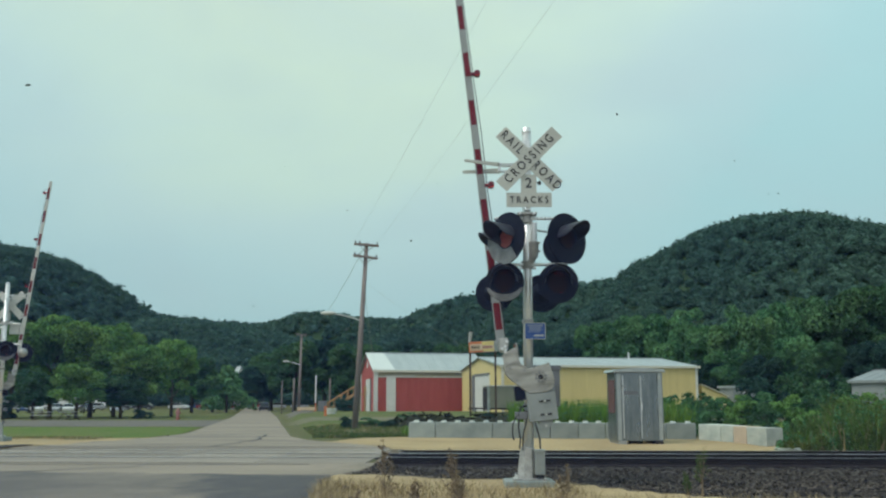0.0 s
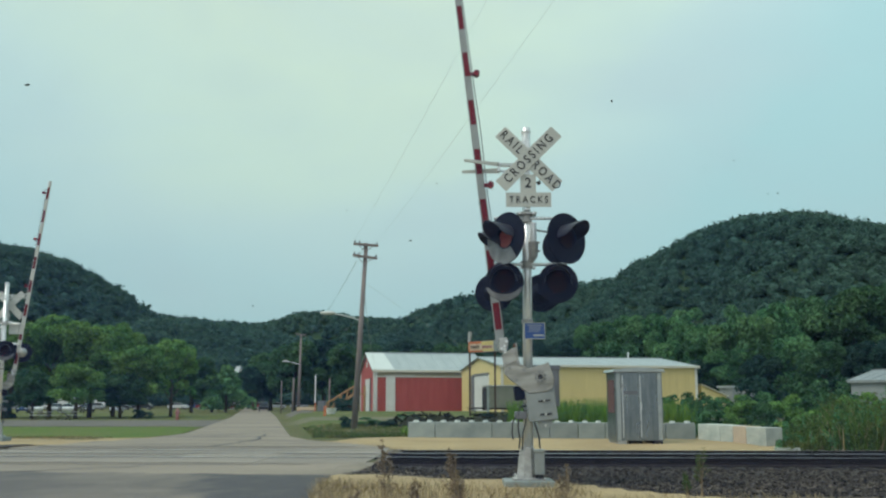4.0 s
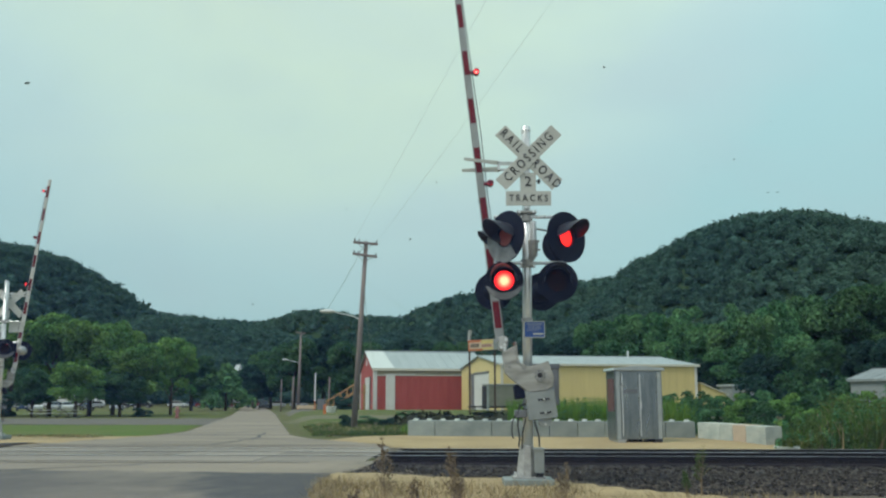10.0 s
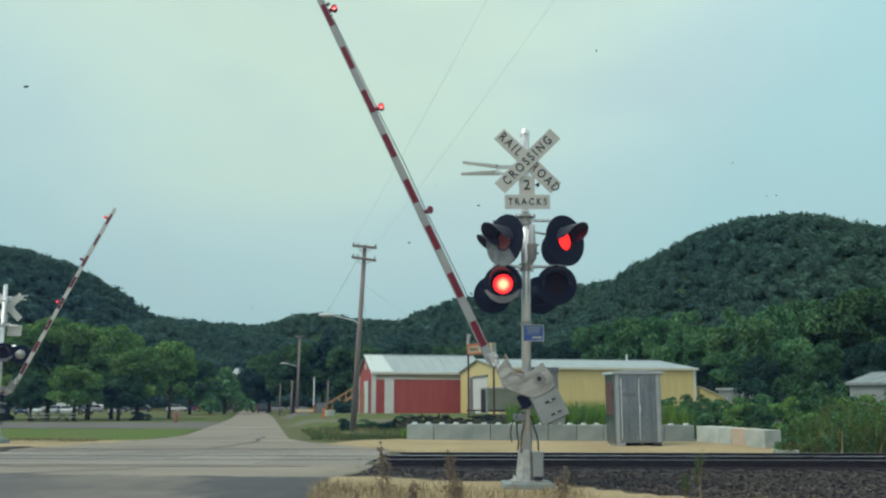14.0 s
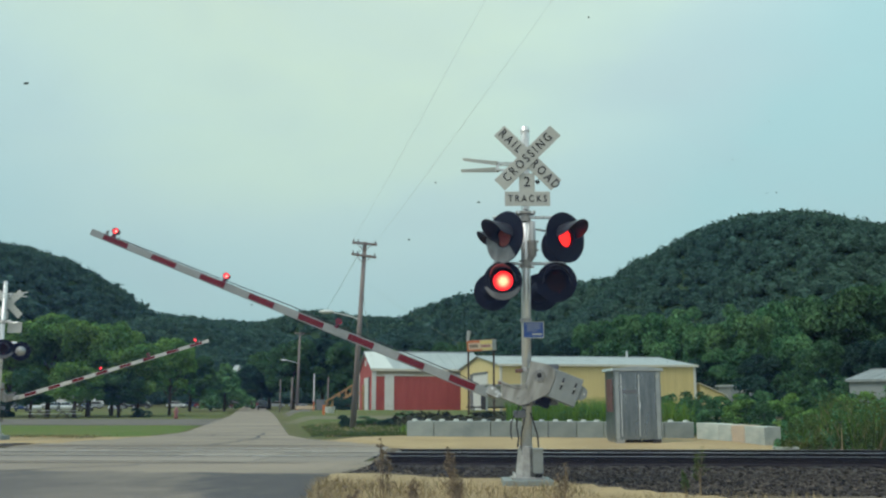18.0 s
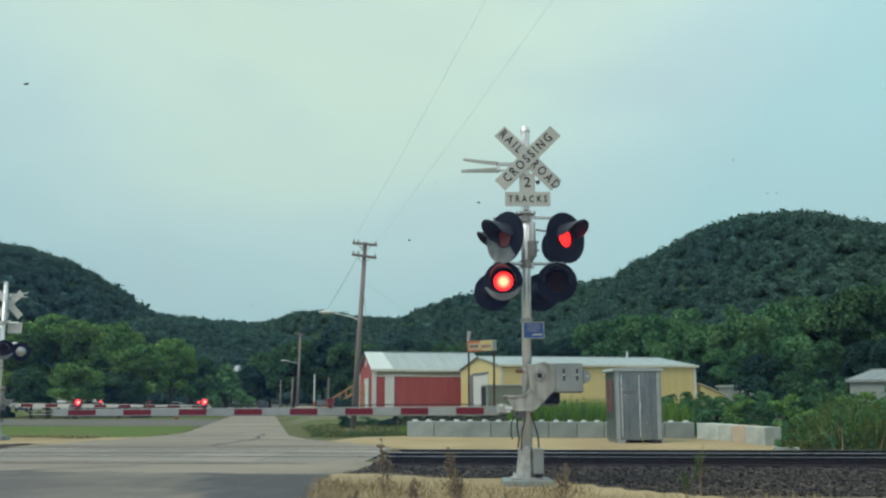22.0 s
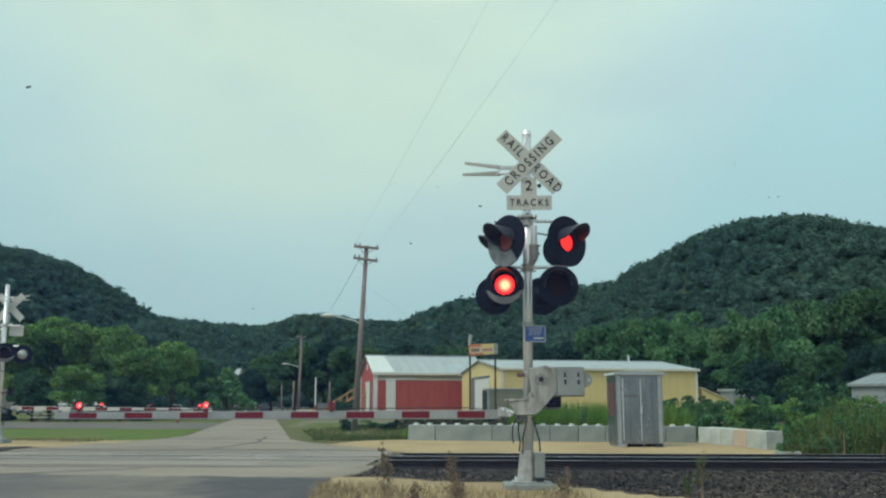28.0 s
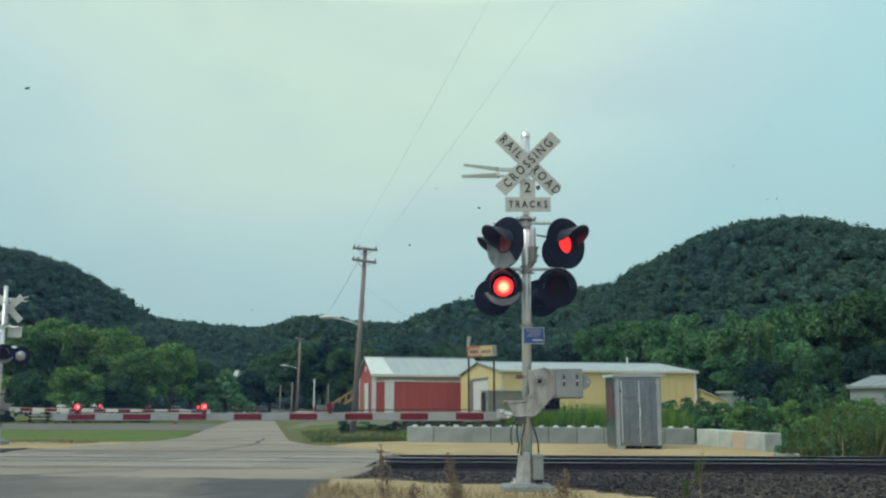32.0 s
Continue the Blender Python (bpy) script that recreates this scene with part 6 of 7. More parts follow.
bench(-37.5, 88.0, 10), bench(-44.0, 89.0, -15), bench(-35.2, 88.5, 60)
hy = thing("fire_hydrant", pose(-23.7, 84.0, land_z(-23.7, 84.0)), "faded red fire hydrant on the grass edge", "hydrant")
part("barrel", rod((0, 0, -0.05), (0, 0, 0.82), 0.15, 0.14, 14), "orange_red", hy)
part("bonnet", rod((0, 0, 0.82), (0, 0, 1.08), 0.19, 0.06, 14), "orange_red", hy)
part("flange", rod((0, 0, 0.10), (0, 0, 0.16), 0.21, 0.21, 14), "orange_red", hy)
for s in (-1, 1):
    part("nozzle", rod((0, 0, 0.66), (0.24 * s, 0, 0.66), 0.07, 0.07, 10), "orange_red", hy)

# ---------------------------------------------------------------- vehicles
def car(m, paint, label, tall=0.0):
    c = thing("car", m, label, "car", "parked cars")
    body = [(-2.1, 0.35), (-2.15, 0.75), (-2.05, 0.92), (-1.1, 0.98), (1.1, 1.0), (1.95, 0.88), (2.12, 0.7), (2.1, 0.35)]
    part("body", slab(body, -0.85, 0.85, 0.05), paint, c)
    cab = [(-1.75, 0.97), (-1.25, 1.42 + tall), (0.35, 1.45 + tall), (1.05, 0.98)]
    g = part("window_band", slab(cab, -0.74, 0.74, 0.04), "glass_dark", c)
    part("roof", slab([(-1.2, 1.40 + tall), (-1.1, 1.48 + tall), (0.25, 1.50 + tall), (0.38, 1.42 + tall)], -0.72, 0.72, 0.02), paint, c)
    for x in (-1.32, 1.32):
        for y in (-0.86, 0.66):
            w = part("wheel", rod((x, y, 0.32), (x, y + 0.2, 0.32), 0.32, 0.32, 16), "rubber", c)
            part("rim", rod((x, y - 0.01, 0.32), (x, y + 0.21, 0.32), 0.19, 0.19, 12), "alu_paint", w)
    for y in (-0.6, 0.6):
        part("headlight", box(2.05, y - 0.18, 0.62, 2.14, y + 0.18, 0.78, 0.02), "lamp_glass", c)
    return c


rng = random.Random(4)
proto = {}
COL = ("white", "silver", "dark", "red", "blue")
lot = [(-97 + i * 5.6 + rng.uniform(-0.6, 0.6), 203 + rng.uniform(-4, 4)) for i in range(9)] + [(-58 + i * 4.9, 214 + rng.uniform(-5, 5)) for i in range(6)]
for i, (x, y) in enumerate(lot):
    k = rng.choice((0, 0, 1, 0, 2, 4, 3)) if i < 9 else rng.choice((2, 3, 1, 4, 2, 3))
    m = pose(x, y, land_z(x, y), 0, 0, rng.choice((0, 180)) + rng.uniform(-12, 12))
    if k not in proto:
        proto[k] = car(m, CAR_PAINT[k], COL[k] + " car parked beyond the trees")
    else:
        copy_thing(proto[k], m)
for i, (x, k) in enumerate(((-70.5, 1), (-67.6, 4), (-64.9, 0), (-62.4, 1), (-59.8, 0), (-57.3, 2), (-52.0, 1))):
    m = pose(x, 150 + 1.5 * (i % 2), land_z(x, 150), 0, 0, -78 + 9 * (i % 3))
    if k not in proto:
        proto[k] = car(m, CAR_PAINT[k], COL[k] + " car parked beyond the trees")
    else:
        copy_thing(proto[k], m)
car(pose(-31.5, 165, land_z(-31.5, 165), 0, 0, 100), CAR_PAINT[2], "dark car standing beside the far road", 0.2)
truck = thing("white_trailer", pose(-88, 215, land_z(-88, 215)), "long white trailer parked beyond the trees", "trailer")
part("box_body", box(0, 0, 0.9, 11, 2.4, 3.2, 0.05), "white_wall", truck)
for x in (1.5, 2.7, 8.5):
    part("wheel", rod((x, -0.05, 0.5), (x, 0.25, 0.5), 0.5, 0.5, 14), "rubber", truck)
    part("wheel", rod((x, 2.15, 0.5), (x, 2.45, 0.5), 0.5, 0.5, 14), "rubber", truck)


def cottage(x, y, w, d, eave, ridge, turn, label):
    h = gable_house("house", x, y, land_z(x, y), w, d, eave, ridge, "white_wall", "roof", label, turn, 0.3)
    for i in range(2):
        xx = w * (0.25 + 0.45 * i)
        wd = part("window", box(xx, -0.05, 1.0, xx + 1.0, -0.002, 2.2), "white_wall", h)
        part("pane", box(xx + 0.08, -0.056, 1.08, xx + 0.92, -0.051, 2.12), "glass_dark", wd)
    return h


cottage(-54, 212, 8, 7, 4.2, 7.2, 14, "small white house between the trees")
cottage(-58.6, 262, 1.1, 2.2, 9.6, 11.3, -30, "white house high among the trees")
cottage(-130, 232, 26, 10, 3.4, 5.2, 6, "long low white building beyond the trees")


# ---------------------------------------------------------------- trees and bushes
def leaf_cloud(n, blobs, size, seed, fill=0.35):
    """Small bent leaf clumps on the skins of overlapping lumps. blobs: rows of x, y, z, radius."""
    rng = np.random.default_rng(seed)
    B = np.array(blobs)
    pick = rng.choice(len(B), n, p=B[:, 3] ** 2 / (B[:, 3] ** 2).sum())
    d = rng.normal(size=(n, 3))
    d /= np.linalg.norm(d, axis=1)[:, None]
    d[:, 2] = np.where(d[:, 2] < -0.5, -d[:, 2], d[:, 2])
    rad = B[pick, 3] * np.where(rng.random(n) < fill, rng.uniform(0.45, 0.9, n), rng.uniform(0.86, 1.12, n))
    c = B[pick, :3] + d * rad[:, None] * np.array([1, 1, 0.85])
    nrm = d + rng.normal(0, 0.55, (n, 3)) + np.array([0, 0, 0.35])
    nrm /= np.linalg.norm(nrm, axis=1)[:, None]
    t = np.cross(nrm, rng.normal(size=(n, 3)))
    t /= np.linalg.norm(t, axis=1)[:, None]
    b = np.cross(nrm, t)
    s = size * rng.uniform(0.6, 1.35, n)[:, None]
    k = s * rng.uniform(0.45, 0.8, n)[:, None]
    bend = nrm * s * 0.28
    V = np.stack([c - t * s - bend, c - b * k, c + t * s - bend, c + b * k], 1).reshape(-1, 3)
    F = np.arange(4 * n).reshape(n, 4)
    return V, F


def crown_blobs(rng, lumps, height, spread, low):
    out = []
    for i in range(lumps):
        a, h = rng.uniform(0, 6.283), rng.uniform(0, 1)
        z = low + (height - low) * (0.12 + 0.76 * h)
        w = spread * math.sqrt(max(0.05, 1 - ((h - 0.42) / 0.66) ** 2)) * rng.uniform(0.40, 0.92)
        r = spread * rng.uniform(0.15, 0.34)
        out.append((w * math.cos(a), w * math.sin(a), min(z, height - r * 0.8), r))
    out.append((0, 0, low + (height - low) * 0.5, spread * 0.48))
    return out


LEAVES = ("leaf_dark", "leaf_mid", "leaf_light", "leaf_sunny", "leaf_deep")
KIND = ("dark green", "green", "light green", "yellow green", "deep green")


def grow(seed, kind, leaves=14000):
    """A broadleaf tree ten metres high and four in half spread."""
    rng = random.Random(seed)
    t = thing("tree", Matrix.Identity(4), KIND[kind] + " broadleaf tree in full summer leaf", "tree", "broadleaf trees")
    bm = rod((0, 0, -0.6), (0.1, 0.05, 4.2), 0.30, 0.17, 10)
    part("trunk", bm, "bark", t, smooth=True)
    bm = bmesh.new()
    for i in range(7):
        a = i * 2.4 + rng.random()
        z = 1.9 + 0.5 * i
        rod((0.05, 0.03, z), (2.2 * math.cos(a), 2.2 * math.sin(a), z + 1.9 + rng.random()), 0.11, 0.03, 6, bm)
    part("limbs", bm, "bark", t)
    V, F = leaf_cloud(leaves, crown_blobs(rng, 46, 10.0, 4.0, 1.9), 0.185, seed, 0.12)
    c = quick("crown", V, F, LEAVES[kind], t)
    return t


TREES = (  # x, y, height, half spread, kind
    (-51.3, 104, 10.2, 3.7, 3), (-46.0, 100, 10.4, 3.3, 3), (-44.3, 106, 11.8, 3.8, 3), (-38.7, 103, 10.9, 3.7, 3), (-38.6, 110, 11.0, 3.3, 3), (-32.3, 100, 8.1, 3.0, 3), (-32.4, 112, 9.4, 3.0, 3), 
    (-36.3, 93, 5.6, 2.6, 3), (-41.9, 96, 5.1, 2.3, 4), (-33.6, 98, 5.2, 2.6, 4), (-40.2, 150, 8.9, 4.0, 4), (-39.4, 160, 6.7, 3.4, 3), (-37.0, 185, 8.7, 4.4, 0), (-34.9, 190, 12.1, 5.1, 4), 
    (-28.7, 180, 13.7, 5.4, 4), (-23.7, 185, 14.5, 6.1, 0), (-18.1, 180, 12.8, 5.4, 4), (-12.6, 175, 12.9, 5.2, 4), (-7.0, 180, 13.7, 5.9, 0), (-1.5, 175, 12.9, 5.2, 4), (3.5, 170, 12.1, 4.6, 4), 
    (11.9, 170, 12.4, 5.6, 0), (17.6, 165, 12.8, 4.9, 0), (22.4, 160, 13.0, 5.3, 0), (23.4, 140, 14.0, 3.8, 1), (26.9, 138, 14.9, 4.1, 1), (30.8, 135, 14.6, 3.6, 1), (35.8, 140, 16.4, 4.6, 2), 
    (35.7, 125, 12.1, 3.7, 1), (38.3, 120, 14.4, 3.9, 2), (44.2, 125, 15.2, 4.1, 1), (54.7, 140, 18.2, 5.4, 4), (60.3, 138, 18.8, 6.2, 4), (67.6, 140, 20.0, 5.9, 4), (73.2, 140, 19.3, 5.9, 4), 
    (33.6, 110, 7.6, 3.0, 1), (41.7, 112, 9.1, 3.4, 1), (42.3, 105, 8.0, 2.8, 4), (49.6, 110, 8.3, 3.3, 0), (31.5, 112, 6.4, 2.7, 0), (35.5, 105, 6.4, 2.5, 0), (48.8, 100, 8.2, 3.3, 0), 
)
proto = {}
for i, (x, y, h, w, kind) in enumerate(TREES):
    key = (kind, i % 2)
    m = Matrix.Translation((x, y, land_z(x, y) - 0.1)) @ Matrix.Rotation(i * 1.7, 4, "Z") @ Matrix.Diagonal((w / 4.0 * 1.08, w / 4.0 * 1.08, h / 10.0, 1))
    if key not in proto:
        proto[key] = grow(30 + 7 * kind + i % 2, kind)
        proto[key].matrix_basis = m
    else:
        cp = proto[key].copy()
        scene.collection.objects.link(cp)
        cp.matrix_basis = m
        for ch in proto[key].children:
            o = ch.copy()
            scene.collection.objects.link(o)
            o.parent = cp

# the round-topped conical tree by the road
con = thing("tree", pose(-34.7, 150, land_z(-34, 150)), "neat conical green tree beside the road", "tree")
part("trunk", rod((0, 0, -0.3), (0, 0, 3), 0.22, 0.12, 8), "bark", con)
blobs = [(0.9 * (1 - h) * 3.4 * math.cos(k * 2.1 + h * 9), 0.9 * (1 - h) * 3.4 * math.sin(k * 2.1 + h * 9), 1.2 + h * 6.4, 0.6 + 1.1 * (1 - h)) for h in (0.0, 0.18, 0.36, 0.54, 0.72, 0.88) for k in range(3)]
V, F = leaf_cloud(5200, blobs, 0.24, 77)
quick("crown", V, F, "leaf_light", con)


def shrub(seed, kind, leaves=2600):
    """A bush of two metres, one in half spread."""
    rng = random.Random(seed)
    t = thing("bush", Matrix.Identity(4), KIND[kind] + " leafy bush among tall weeds", "bush", "bushes")
    bm = bmesh.new()
    for i in range(6):
        a = i * 1.05
        rod((0.05 * math.cos(a), 0.05 * math.sin(a), -0.2), (0.5 * math.cos(a), 0.5 * math.sin(a), 1.2), 0.025, 0.008, 5, bm)
    part("stems", bm, "bark", t)
    V, F = leaf_cloud(leaves, crown_blobs(rng, 16, 2.0, 1.0, 0.0) + [(rng.uniform(-.7, .7), rng.uniform(-.7, .7), 0.25, 0.35) for _ in range(6)], 0.075, seed, 0.3)
    quick("foliage", V, F, LEAVES[kind], t)
    return t


BUSHES = (
    (9.5, 39, 1.6, 0.7, 1), (10.6, 40, 1.7, 0.7, 4), (11.8, 41, 1.55, 0.9, 1), (13.0, 42, 1.6, 0.9, 3), 
    (14.0, 42, 1.75, 0.9, 1), (14.0, 39, 1.6, 0.7, 3), (16.4, 43, 1.9, 0.9, 4), (18.8, 46, 2.3, 1.1, 4), (17.4, 40, 1.5, 0.8, 3), (19.3, 42, 1.7, 0.9, 3), (20.3, 42, 1.9, 0.9, 4), 
    (9.8, 36, 1.1, 0.5, 2), (10.9, 36, 1.2, 0.5, 3), (12.1, 36, 1.3, 0.6, 4), (13.7, 35, 1.0, 0.6, 3), (16.1, 36, 1.1, 0.6, 3), (23.6, 62, 3.6, 1.5, 4), (26.2, 66, 3.5, 1.6, 0), 
    (19.7, 60, 3.0, 1.4, 0), (27.8, 60, 0.9, 1.1, 0), 
)
LOW_BUSHES = (
    (-4.4, 43, 0.7, 0.3, 0), (-3.5, 46, 0.3, 0.7, 1), (-2.5, 45, 0.3, 0.5, 0), (-2.3, 60, 0.2, 0.7, 1), (2.4, 62, 0.4, 0.9, 0), (4.0, 60, 0.5, 0.9, 0), (-30.7, 96, 1.1, 0.9, 0), 
    (-44.2, 95, 2.3, 1.1, 0), (-10.4, 100, 1.5, 1.2, 0), 
)
proto_b = {}
for i, (x, y, h, w, kind) in enumerate(BUSHES + LOW_BUSHES):
    key = (kind, i % 2)
    m = Matrix.Translation((x, y, land_z(x, y) - 0.05)) @ Matrix.Rotation(i * 2.3, 4, "Z") @ Matrix.Diagonal((w * 1.2, w * 1.2, max(h, 0.5) / 2.0 * 1.03, 1))
    if key not in proto_b:
        proto_b[key] = shrub(60 + 7 * kind + i % 2, kind)
        proto_b[key].matrix_basis = m
    else:
        cp = proto_b[key].copy()
        scene.collection.objects.link(cp)
        cp.matrix_basis = m
        for ch in proto_b[key].children:
            o = ch.copy()
            scene.collection.objects.link(o)
            o.parent = cp


# woods on the valley floor in front of the hills
def valley_spots(n, seed):
    rng = np.random.default_rng(seed)
    out = []
    while len(out) < n:
        a = rng.uniform(-0.52, 0.52)
        r = rng.uniform(205, 330)
        x, y = r * math.sin(a), r * math.cos(a)
        if road_left(y) - 6 < x < road_right(y) + 6 or (x < -40 and r < 245):
            continue
        s = rng.uniform(2.6, 4.6)
        h = rng.uniform(4, 9) + 5 * max(0, (r - 240) / 90)
        out.append((x, y, h, s))
        out.append((x + rng.uniform(-2, 2), y - 1.5, h * 0.45, s))
    return out


woods("valley_woods", valley_spots(620, 31), 9, "forest", "dark broadleaf woods on the valley floor", 110, 0.5)


# ---------------------------------------------------------------- grass and weeds
def blades(name, n, spots, height, width, material, seed, label, lean=0.35, tall=lambda x, y: 1.0):
    """Upright thin blades. spots(rng): a place for one blade."""
    rng = np.random.default_rng(seed)
    V, F = [], []
    for _ in range(n):
        x, y = spots(rng)
        z = land_z(x, y) + 0.01
        h = height * rng.uniform(0.45, 1.25) * tall(x, y)
        a = rng.uniform(0, 6.283)
        w = width * rng.uniform(0.6, 1.4)
        dx, dy = math.cos(a) * w, math.sin(a) * w
        lx, ly = rng.normal(0, lean, 2) * h
        o = len(V)
        V += [(x - dx, y - dy, z), (x + dx, y + dy, z), (x + lx * 0.4 + dx * 0.8, y + ly * 0.4 + dy * 0.8, z + h * 0.6), (x + lx * 0.4 - dx * 0.8, y + ly * 0.4 - dy * 0.8, z + h * 0.6), (x + lx, y + ly, z + h)]
        F += [(o, o + 1, o + 2, o + 3), (o + 3, o + 2, o + 4)]
    return tagged(quick(name, V, F, material), label, "grass", kind="stuff")


def weed_bank(rng):
    while True:
        y = 26.9 + 13 * rng.random() ** 1.4
        x = max(0.345 * y + 0.2, 0.35 * y + 0.55 * rng.normal() + 11 * rng.random())
        if rng.random() < 0.25 + 1.5 * (0.35 + noise.noise((x * 0.9, y * 0.9, 2.2))):
            return x, y


def bank_rise(x, y):
    return (0.22 + 0.78 * smooth(0.345 * y + 0.1, 0.345 * y + 2.6, x)) * (0.92 + 0.6 * noise.noise((x * 0.7, y * 0.7, 5.2)))


blades("tall_weeds", 6500, weed_bank, 1.08, 0.014, "weed", 41, "tall green and yellowing weeds beside the track", 0.32, bank_rise)
blades("tall_weeds", 7500, lambda r: (r.uniform(2.7, 9.2), r.uniform(34.6, 40)), 1.16, 0.015, "fresh_grass", 42, "tall green weeds behind the concrete blocks", 0.2)
blades("dry_grass", 1500, weed_bank, 1.0, 0.010, "straw", 43, "dry straw stalks among the weeds", 0.35, bank_rise)


def leafy_stalks(name, n, spots, height, leaves, material, seed, label):
    """Upright leafy weeds: columns of small leaves."""
    rng = np.random.default_rng(seed)
    blobs = []
    for _ in range(n):
        x, y = spots(rng)
        z, h = land_z(x, y), height * rng.uniform(0.5, 1.2) * (bank_rise(x, y) if spots is weed_bank else 1.0)
        lx, ly = rng.normal(0, 0.1, 2)
        blobs += [(x + lx * k * h, y + ly * k * h, z + h * k, 0.05 + 0.13 * (1 - k) * rng.random() + 0.03) for k in (0.1, 0.3, 0.5, 0.7, 0.85, 1.0)]
    V, F = leaf_cloud(n * leaves, blobs, 0.042, seed, 0.4)
    return tagged(quick(name, V, F, material), label, "weeds", kind="stuff")


blades("tall_weeds", 1300, weed_bank, 1.15, 0.013, "fresh_grass", 59, "bright green spikes of grass among the weeds", 0.25, bank_rise)
leafy_stalks("leafy_weeds", 900, weed_bank, 1.10, 55, "weed", 51, "leafy green and yellow weeds beside the track")
leafy_stalks("leafy_weeds", 420, weed_bank, 1.25, 60, "leaf_mid", 52, "tall leafy green weeds beside the track")
leafy_stalks("leafy_weeds", 160, lambda r: (r.uniform(3.6, 9.6), r.uniform(34.8, 38)), 1.1, 55, "leaf_mid", 54, "leafy green weeds behind the concrete blocks")


def shoulder(rng):
    while True:
        y = 7.0 + 6.4 * rng.random()
        x = road_right(y) + 3.5 * rng.random() ** 1.8
        if noise.noise((x * 1.3, y * 1.3, 4)) > -0.15 - 0.25 * (x < road_right(y) + 1.6):
            return x, y


blades("dry_grass", 8000, shoulder, 0.17, 0.0040, "straw", 44, "thin dry grass on the sandy shoulder", 0.5)
blades("dry_grass", 500, shoulder, 0.12, 0.005, "weed", 45, "sparse green grass on the sandy shoulder", 0.5)
blades("dry_grass", 1600, lambda r: (r.uniform(1.5, 4.6), r.uniform(8.0, 11.8)), 0.10, 0.004, "straw", 46, "sparse dry grass on the sandy shoulder", 0.5)
blades("verge_grass", 5000, lambda r: (lambda x: (x, 34.2 + 2.0 * r.random() + 1.5 * smooth(-3.4, -5, x)))(r.uniform(-5, -1.4)), 0.11, 0.010, "weed", 47, "uncut grass along the sandy apron", 0.4)
blades("verge_grass", 4000, lambda r: (r.uniform(-1.6, 8.5), 34.6 + 1.8 * r.random()), 0.35, 0.012, "fresh_grass", 48, "uncut grass behind the concrete blocks", 0.3)


def right_field(rng):
    y = 34.6 + 14 * rng.random() ** 1.5
    return road_right(y) + 0.9 + 7 * rng.random() ** 1.3, y


blades("verge_grass", 5000, right_field, 0.12, 0.014, "weed", 57, "uneven uncut grass beside the far road", 0.45)
blades("dry_grass", 1800, right_field, 0.13, 0.012, "straw", 58, "dry grass among the green beside the far road", 0.5)


def lawn_edge(rng):
    x = rng.uniform(-34, -12.6)
    return x, 35.2 + 1.3 * rc(x) + rng.normal(0, 0.8)


blades("verge_grass", 2500, lawn_edge, 0.07, 0.012, "weed", 49, "uncut grass along the edge of the sandy verge", 0.4)
blades("dry_grass", 4500, lawn_edge, 0.08, 0.010, "straw", 50, "dry grass along the edge of the sandy verge", 0.5)


def dock(x, y, h, seed, material, label):
    """A dry weed: a stem with side shoots and seed heads."""
    rng = random.Random(seed)
    t = thing("dry_weed", pose(x, y, land_z(x, y)), label, "weed", "dry weeds")
    stem, seeds, o = bmesh.new(), [], Vector((0, 0, 0))
    for k in range(3):
        top = Vector((rng.uniform(-.07, .07), rng.uniform(-.06, .06), h * rng.uniform(0.7, 1.0)))
        rod((0.02 * k - 0.02, 0, -0.03), top, 0.006, 0.003, 5, stem)
        for i in range(7):
            f = 0.35 + 0.62 * i / 7
            a = rng.uniform(0, 6.28)
            base = top * f
            end = base + Vector((math.cos(a) * 0.10, math.sin(a) * 0.10, 0.10)) * (1.15 - f) * h * 1.8
            rod(base, end, 0.003, 0.002, 4, stem)
            seeds += [(*base.lerp(end, q), 0.020) for q in (0.35, 0.65, 1.0)]
        seeds += [(*(top * q), 0.026) for q in (0.75, 0.85, 0.93, 1.0)]
    part("stalk", stem, "dry", t)
    V, F = leaf_cloud(520, seeds, 0.011, seed, 0.3)
    quick("seed_heads", V, F, material, t)


for i, (x, y, h) in enumerate(((-0.62, 9.9, 0.80), (-0.29, 9.2, 0.52), (0.10, 9.6, 0.84), (0.16, 9.3, 0.55), (1.24, 9.8, 0.58), (0.58, 9.2, 0.30), (-0.9, 9.6, 0.35), (0.72, 9.4, 0.26))):
    dock(x, y, h, 80 + i, "dry", "brown dried weed with seed heads")
dock(3.2, 11.9, 0.62, 95, "weed", "dark green tall weed beside the ballast")
dock(2.95, 11.6, 0.35, 96, "weed", "dark green tall weed beside the ballast")


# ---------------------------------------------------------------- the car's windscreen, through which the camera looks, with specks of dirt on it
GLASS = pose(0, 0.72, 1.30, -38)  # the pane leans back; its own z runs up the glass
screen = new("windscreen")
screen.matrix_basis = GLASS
tagged(screen, "clear car windscreen with a bluish haze film and specks", "windscreen", kind="structure")
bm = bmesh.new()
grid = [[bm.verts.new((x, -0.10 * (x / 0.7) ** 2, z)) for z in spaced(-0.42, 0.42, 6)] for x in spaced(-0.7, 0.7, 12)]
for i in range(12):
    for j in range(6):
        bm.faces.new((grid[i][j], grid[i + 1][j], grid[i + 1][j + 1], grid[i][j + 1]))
pane = part("pane", bm, "film", screen, "clear glass with a bluish haze film", smooth=True)
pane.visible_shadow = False
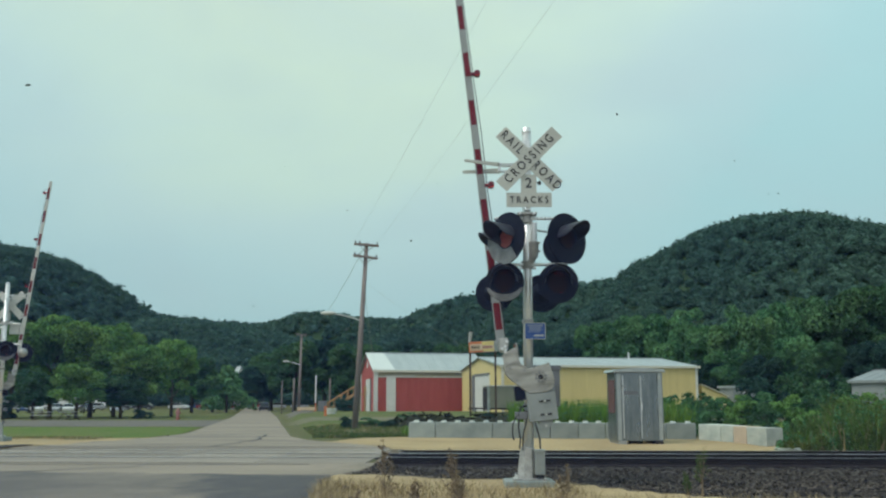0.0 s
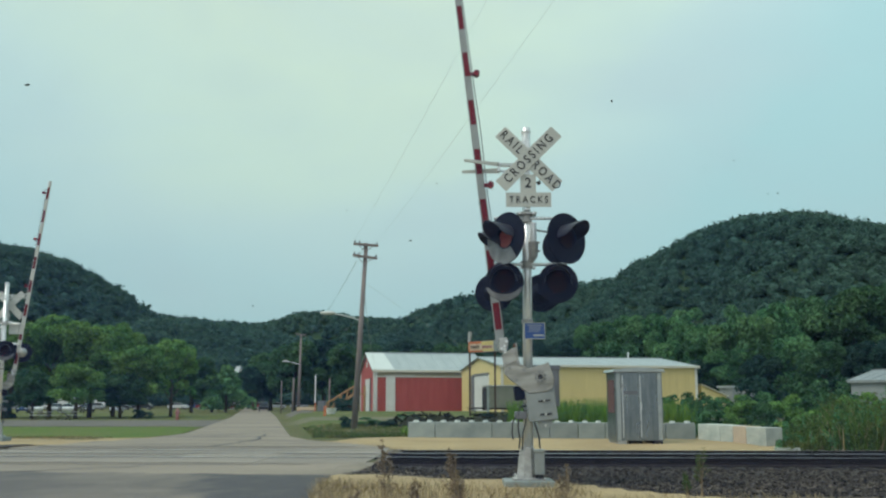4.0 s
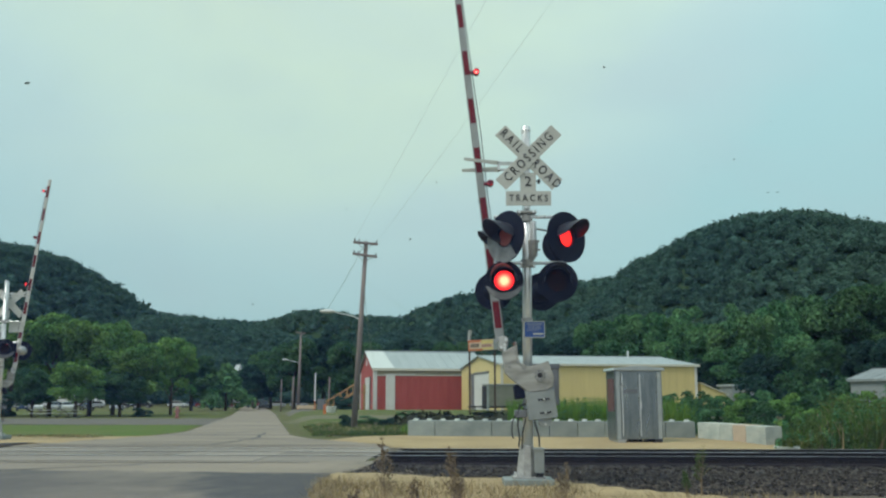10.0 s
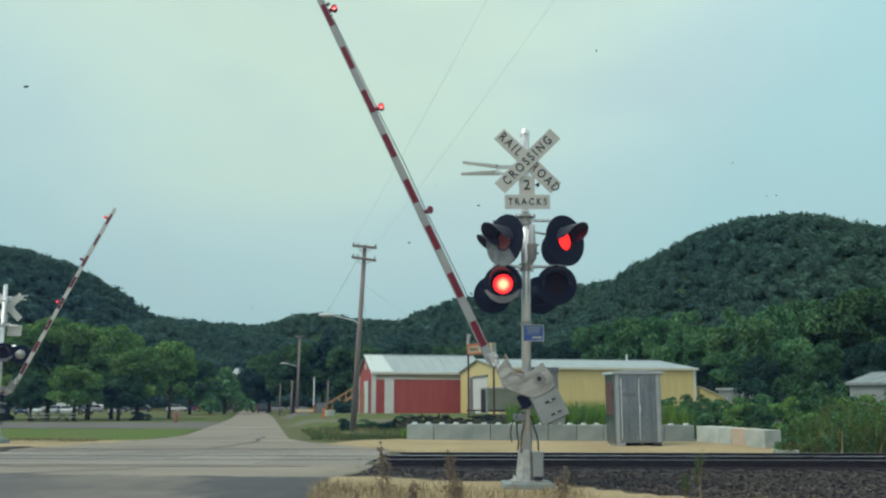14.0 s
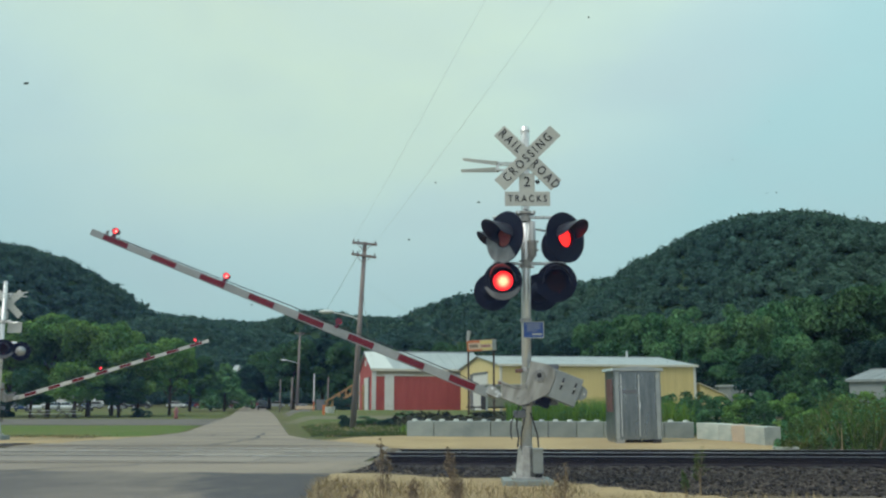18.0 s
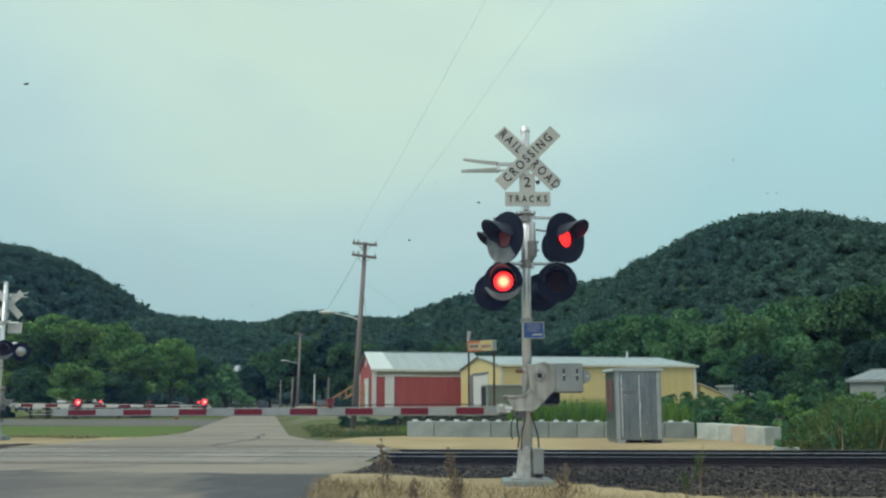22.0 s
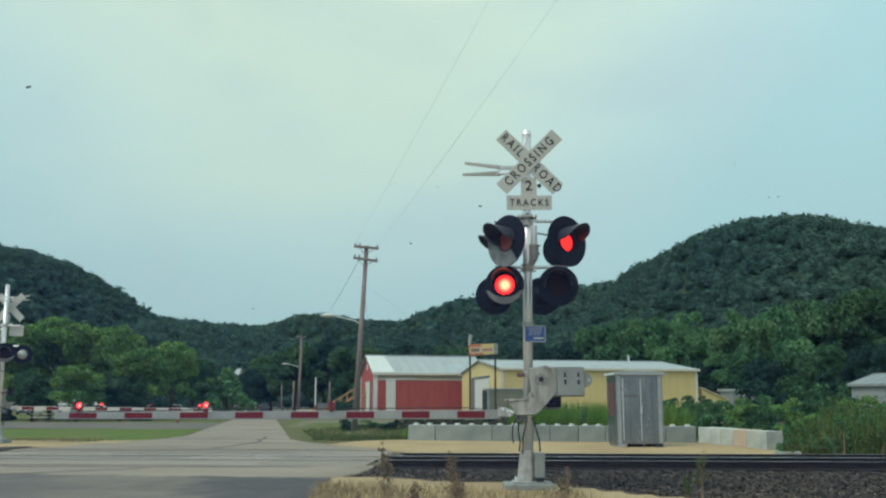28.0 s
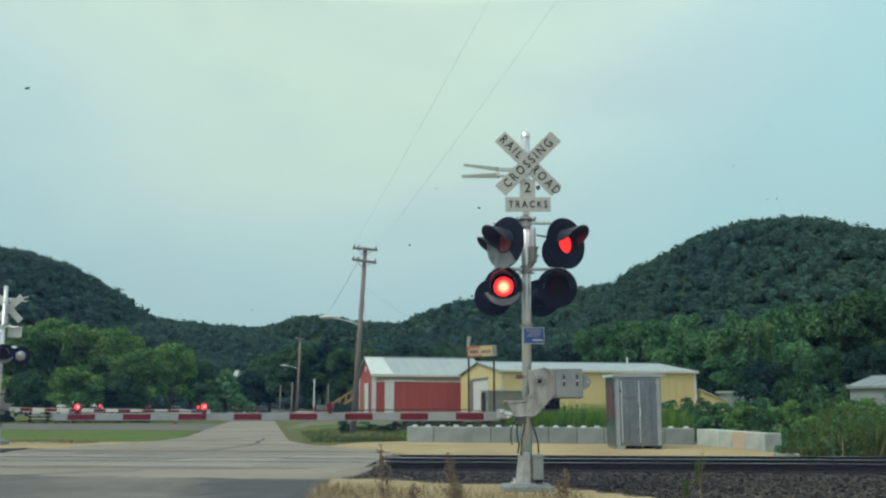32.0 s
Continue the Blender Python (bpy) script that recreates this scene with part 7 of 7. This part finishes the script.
SPECKS = ((-0.4665, 0.3494, 0.0026), (-0.0369, 0.1718, 0.00113), (0.039, 0.2132, 0.00140), (0.3199, 0.261, 0.00096), (0.3628, 0.3043, 0.00079), (0.2883, 0.252, 0.00070), (-0.1763, 0.2552, 0.00070), (-0.2348, 0.2693, 0.00061), (-0.2455, 0.2082, 0.00070), (-0.0081, 0.2354, 0.00087), (-0.1069, 0.2057, 0.00070), (0.3552, 0.2234, 0.00079), (0.3658, 0.224, 0.00087), (-0.3514, 0.2559, 0.00070), (-0.2061, 0.1008, 0.00079), (-0.1048, 0.0759, 0.00157), (-0.4028, 0.3626, 0.00057), (0.2574, 0.1352, 0.00096), (0.4272, 0.3866, 0.00057), (-0.079, 0.2444, 0.00057), (-0.409, 0.1069, 0.00096))
inv = GLASS.inverted()


def on_glass(u, v):
    """The place on the pane, in its own space, that the eye meets along (u, 1, v)."""
    e, d = inv @ Vector(EYE), inv.to_3x3() @ Vector((u, 1, v))
    k = 0.0
    for _ in range(8):
        x = e.x + d.x * k
        k = (-0.10 * (x / 0.7) ** 2 - 0.004 - e.y) / d.y
    return e + d * k


for i, (u, v, size) in enumerate(SPECKS):
    bm = bmesh.new()
    vs = [bm.verts.new((size * (0.8 + 0.5 * noise.noise((i, k, 1))) * math.cos(k * 0.7854) * 1.3, 0, size * (0.8 + 0.5 * noise.noise((i, k, 2))) * math.sin(k * 0.7854))) for k in range(8)]
    top = bm.verts.new((0, -size * 0.35, 0))
    for k in range(8):
        bm.faces.new((vs[k], vs[(k + 1) % 8], top))
    sp = part("dirt_speck", bm, "speck", screen)
    sp.matrix_basis = Matrix.Translation(on_glass(u, v))

# a small fly walks up the glass
fly = thing("fly", GLASS @ Matrix.Translation(on_glass(0.19, 0.317)), "tiny dark fly walking up the glass", "fly")
bm = bmesh.new()
bmesh.ops.create_uvsphere(bm, u_segments=8, v_segments=6, radius=1.0, matrix=Matrix.Diagonal((0.0007, 0.0006, 0.0014, 1)))
part("abdomen", bm, "ink", fly, smooth=True)
bm = bmesh.new()
bmesh.ops.create_uvsphere(bm, u_segments=8, v_segments=6, radius=0.0006, matrix=Matrix.Translation((0, 0, 0.0017)))
part("head", bm, "ink", fly, smooth=True)
for s in (-1, 1):
    bm = box(0.0002 * s, -0.0006, -0.0016, 0.0009 * s, -0.0005, 0.0004)
    part("wing", bm, "speck", fly)


# ---------------------------------------------------------------- what moves
def motions():
    near_rows = ((0, 83.8), (12.4, 83.7), (12.7, 81.4), (13, 76.9), (13.5, 70.6), (14, 65.2), (14.5, 59.7), (15.5, 48.9), (16.5, 38.2), (17.5, 27.4), (18.5, 17.0), (19, 12.3),
                 (19.5, 7.5), (20, 3.5), (20.2, 1.9), (20.4, 0.3), (20.6, -0.2), (32, -0.2))
    far_rows = ((0, 83.2), (12.3, 83.2), (12.6, 81.2), (13, 76.3), (13.5, 69.7), (14.5, 57.3), (15.5, 45.3), (16.5, 33.8), (17.5, 22.3), (18.5, 11.7), (19, 7.2), (19.5, 2.2), (19.8, -0.3), (20, -0.5), (32, -0.5))
    walk(gate_near, [(t, PIVOT_NEAR @ Matrix.Rotation(radians(a), 4, "Y")) for t, a in near_rows])
    walk(gate_far, [(t, PIVOT_FAR @ Matrix.Rotation(radians(a), 4, "Y")) for t, a in far_rows])
    walk(fly, [(t, GLASS @ Matrix.Translation(on_glass(u, v))) for t, u, v in ((0, 0.1917, 0.314), (3, 0.1883, 0.3258), (6, 0.1843, 0.3382), (9, 0.1811, 0.3613), (13, 0.1741, 0.3832), (17, 0.1674, 0.4181), (19, 0.1614, 0.4363), (21, 0.1543, 0.4621), (25, 0.1399, 0.5102), (32, 0.1217, 0.5801))])
    snap = 1 / 15
    for group, first in ((FLASH_B, 9.10), (FLASH_A, 9.75)):
        beats = [(first, 9.75 if group is FLASH_B else 10.25)]
        t = 10.25 if group is FLASH_B else 10.75
        while t < 32.5:
            beats.append((t, t + 0.5))
            t += 1.0
        for ob, shut, turn, axis in group:
            wide = shut @ Matrix.Rotation(radians(turn), 4, axis)
            rows = [(0, shut)]
            early = [(8.97, 9.75)] if axis == "Z" and group is FLASH_B else beats[:1]  # the arm's own lights start a moment sooner
            for a, b in early + beats[1:]:
                rows += [(a - snap, shut), (a, wide), (b - snap, wide), (b, shut)]
            rows = [r for r in rows if r[0] <= 32.0]
            walk(ob, rows + [(32.0, rows[-1][1])] if rows[-1][0] < 31.95 else rows)
    for ob, shut, turn, axis in STEADY:
        wide = shut @ Matrix.Rotation(radians(turn), 4, axis)
        walk(ob, [(0, shut), (8.90, shut), (8.97, wide), (32, wide)])


motions()
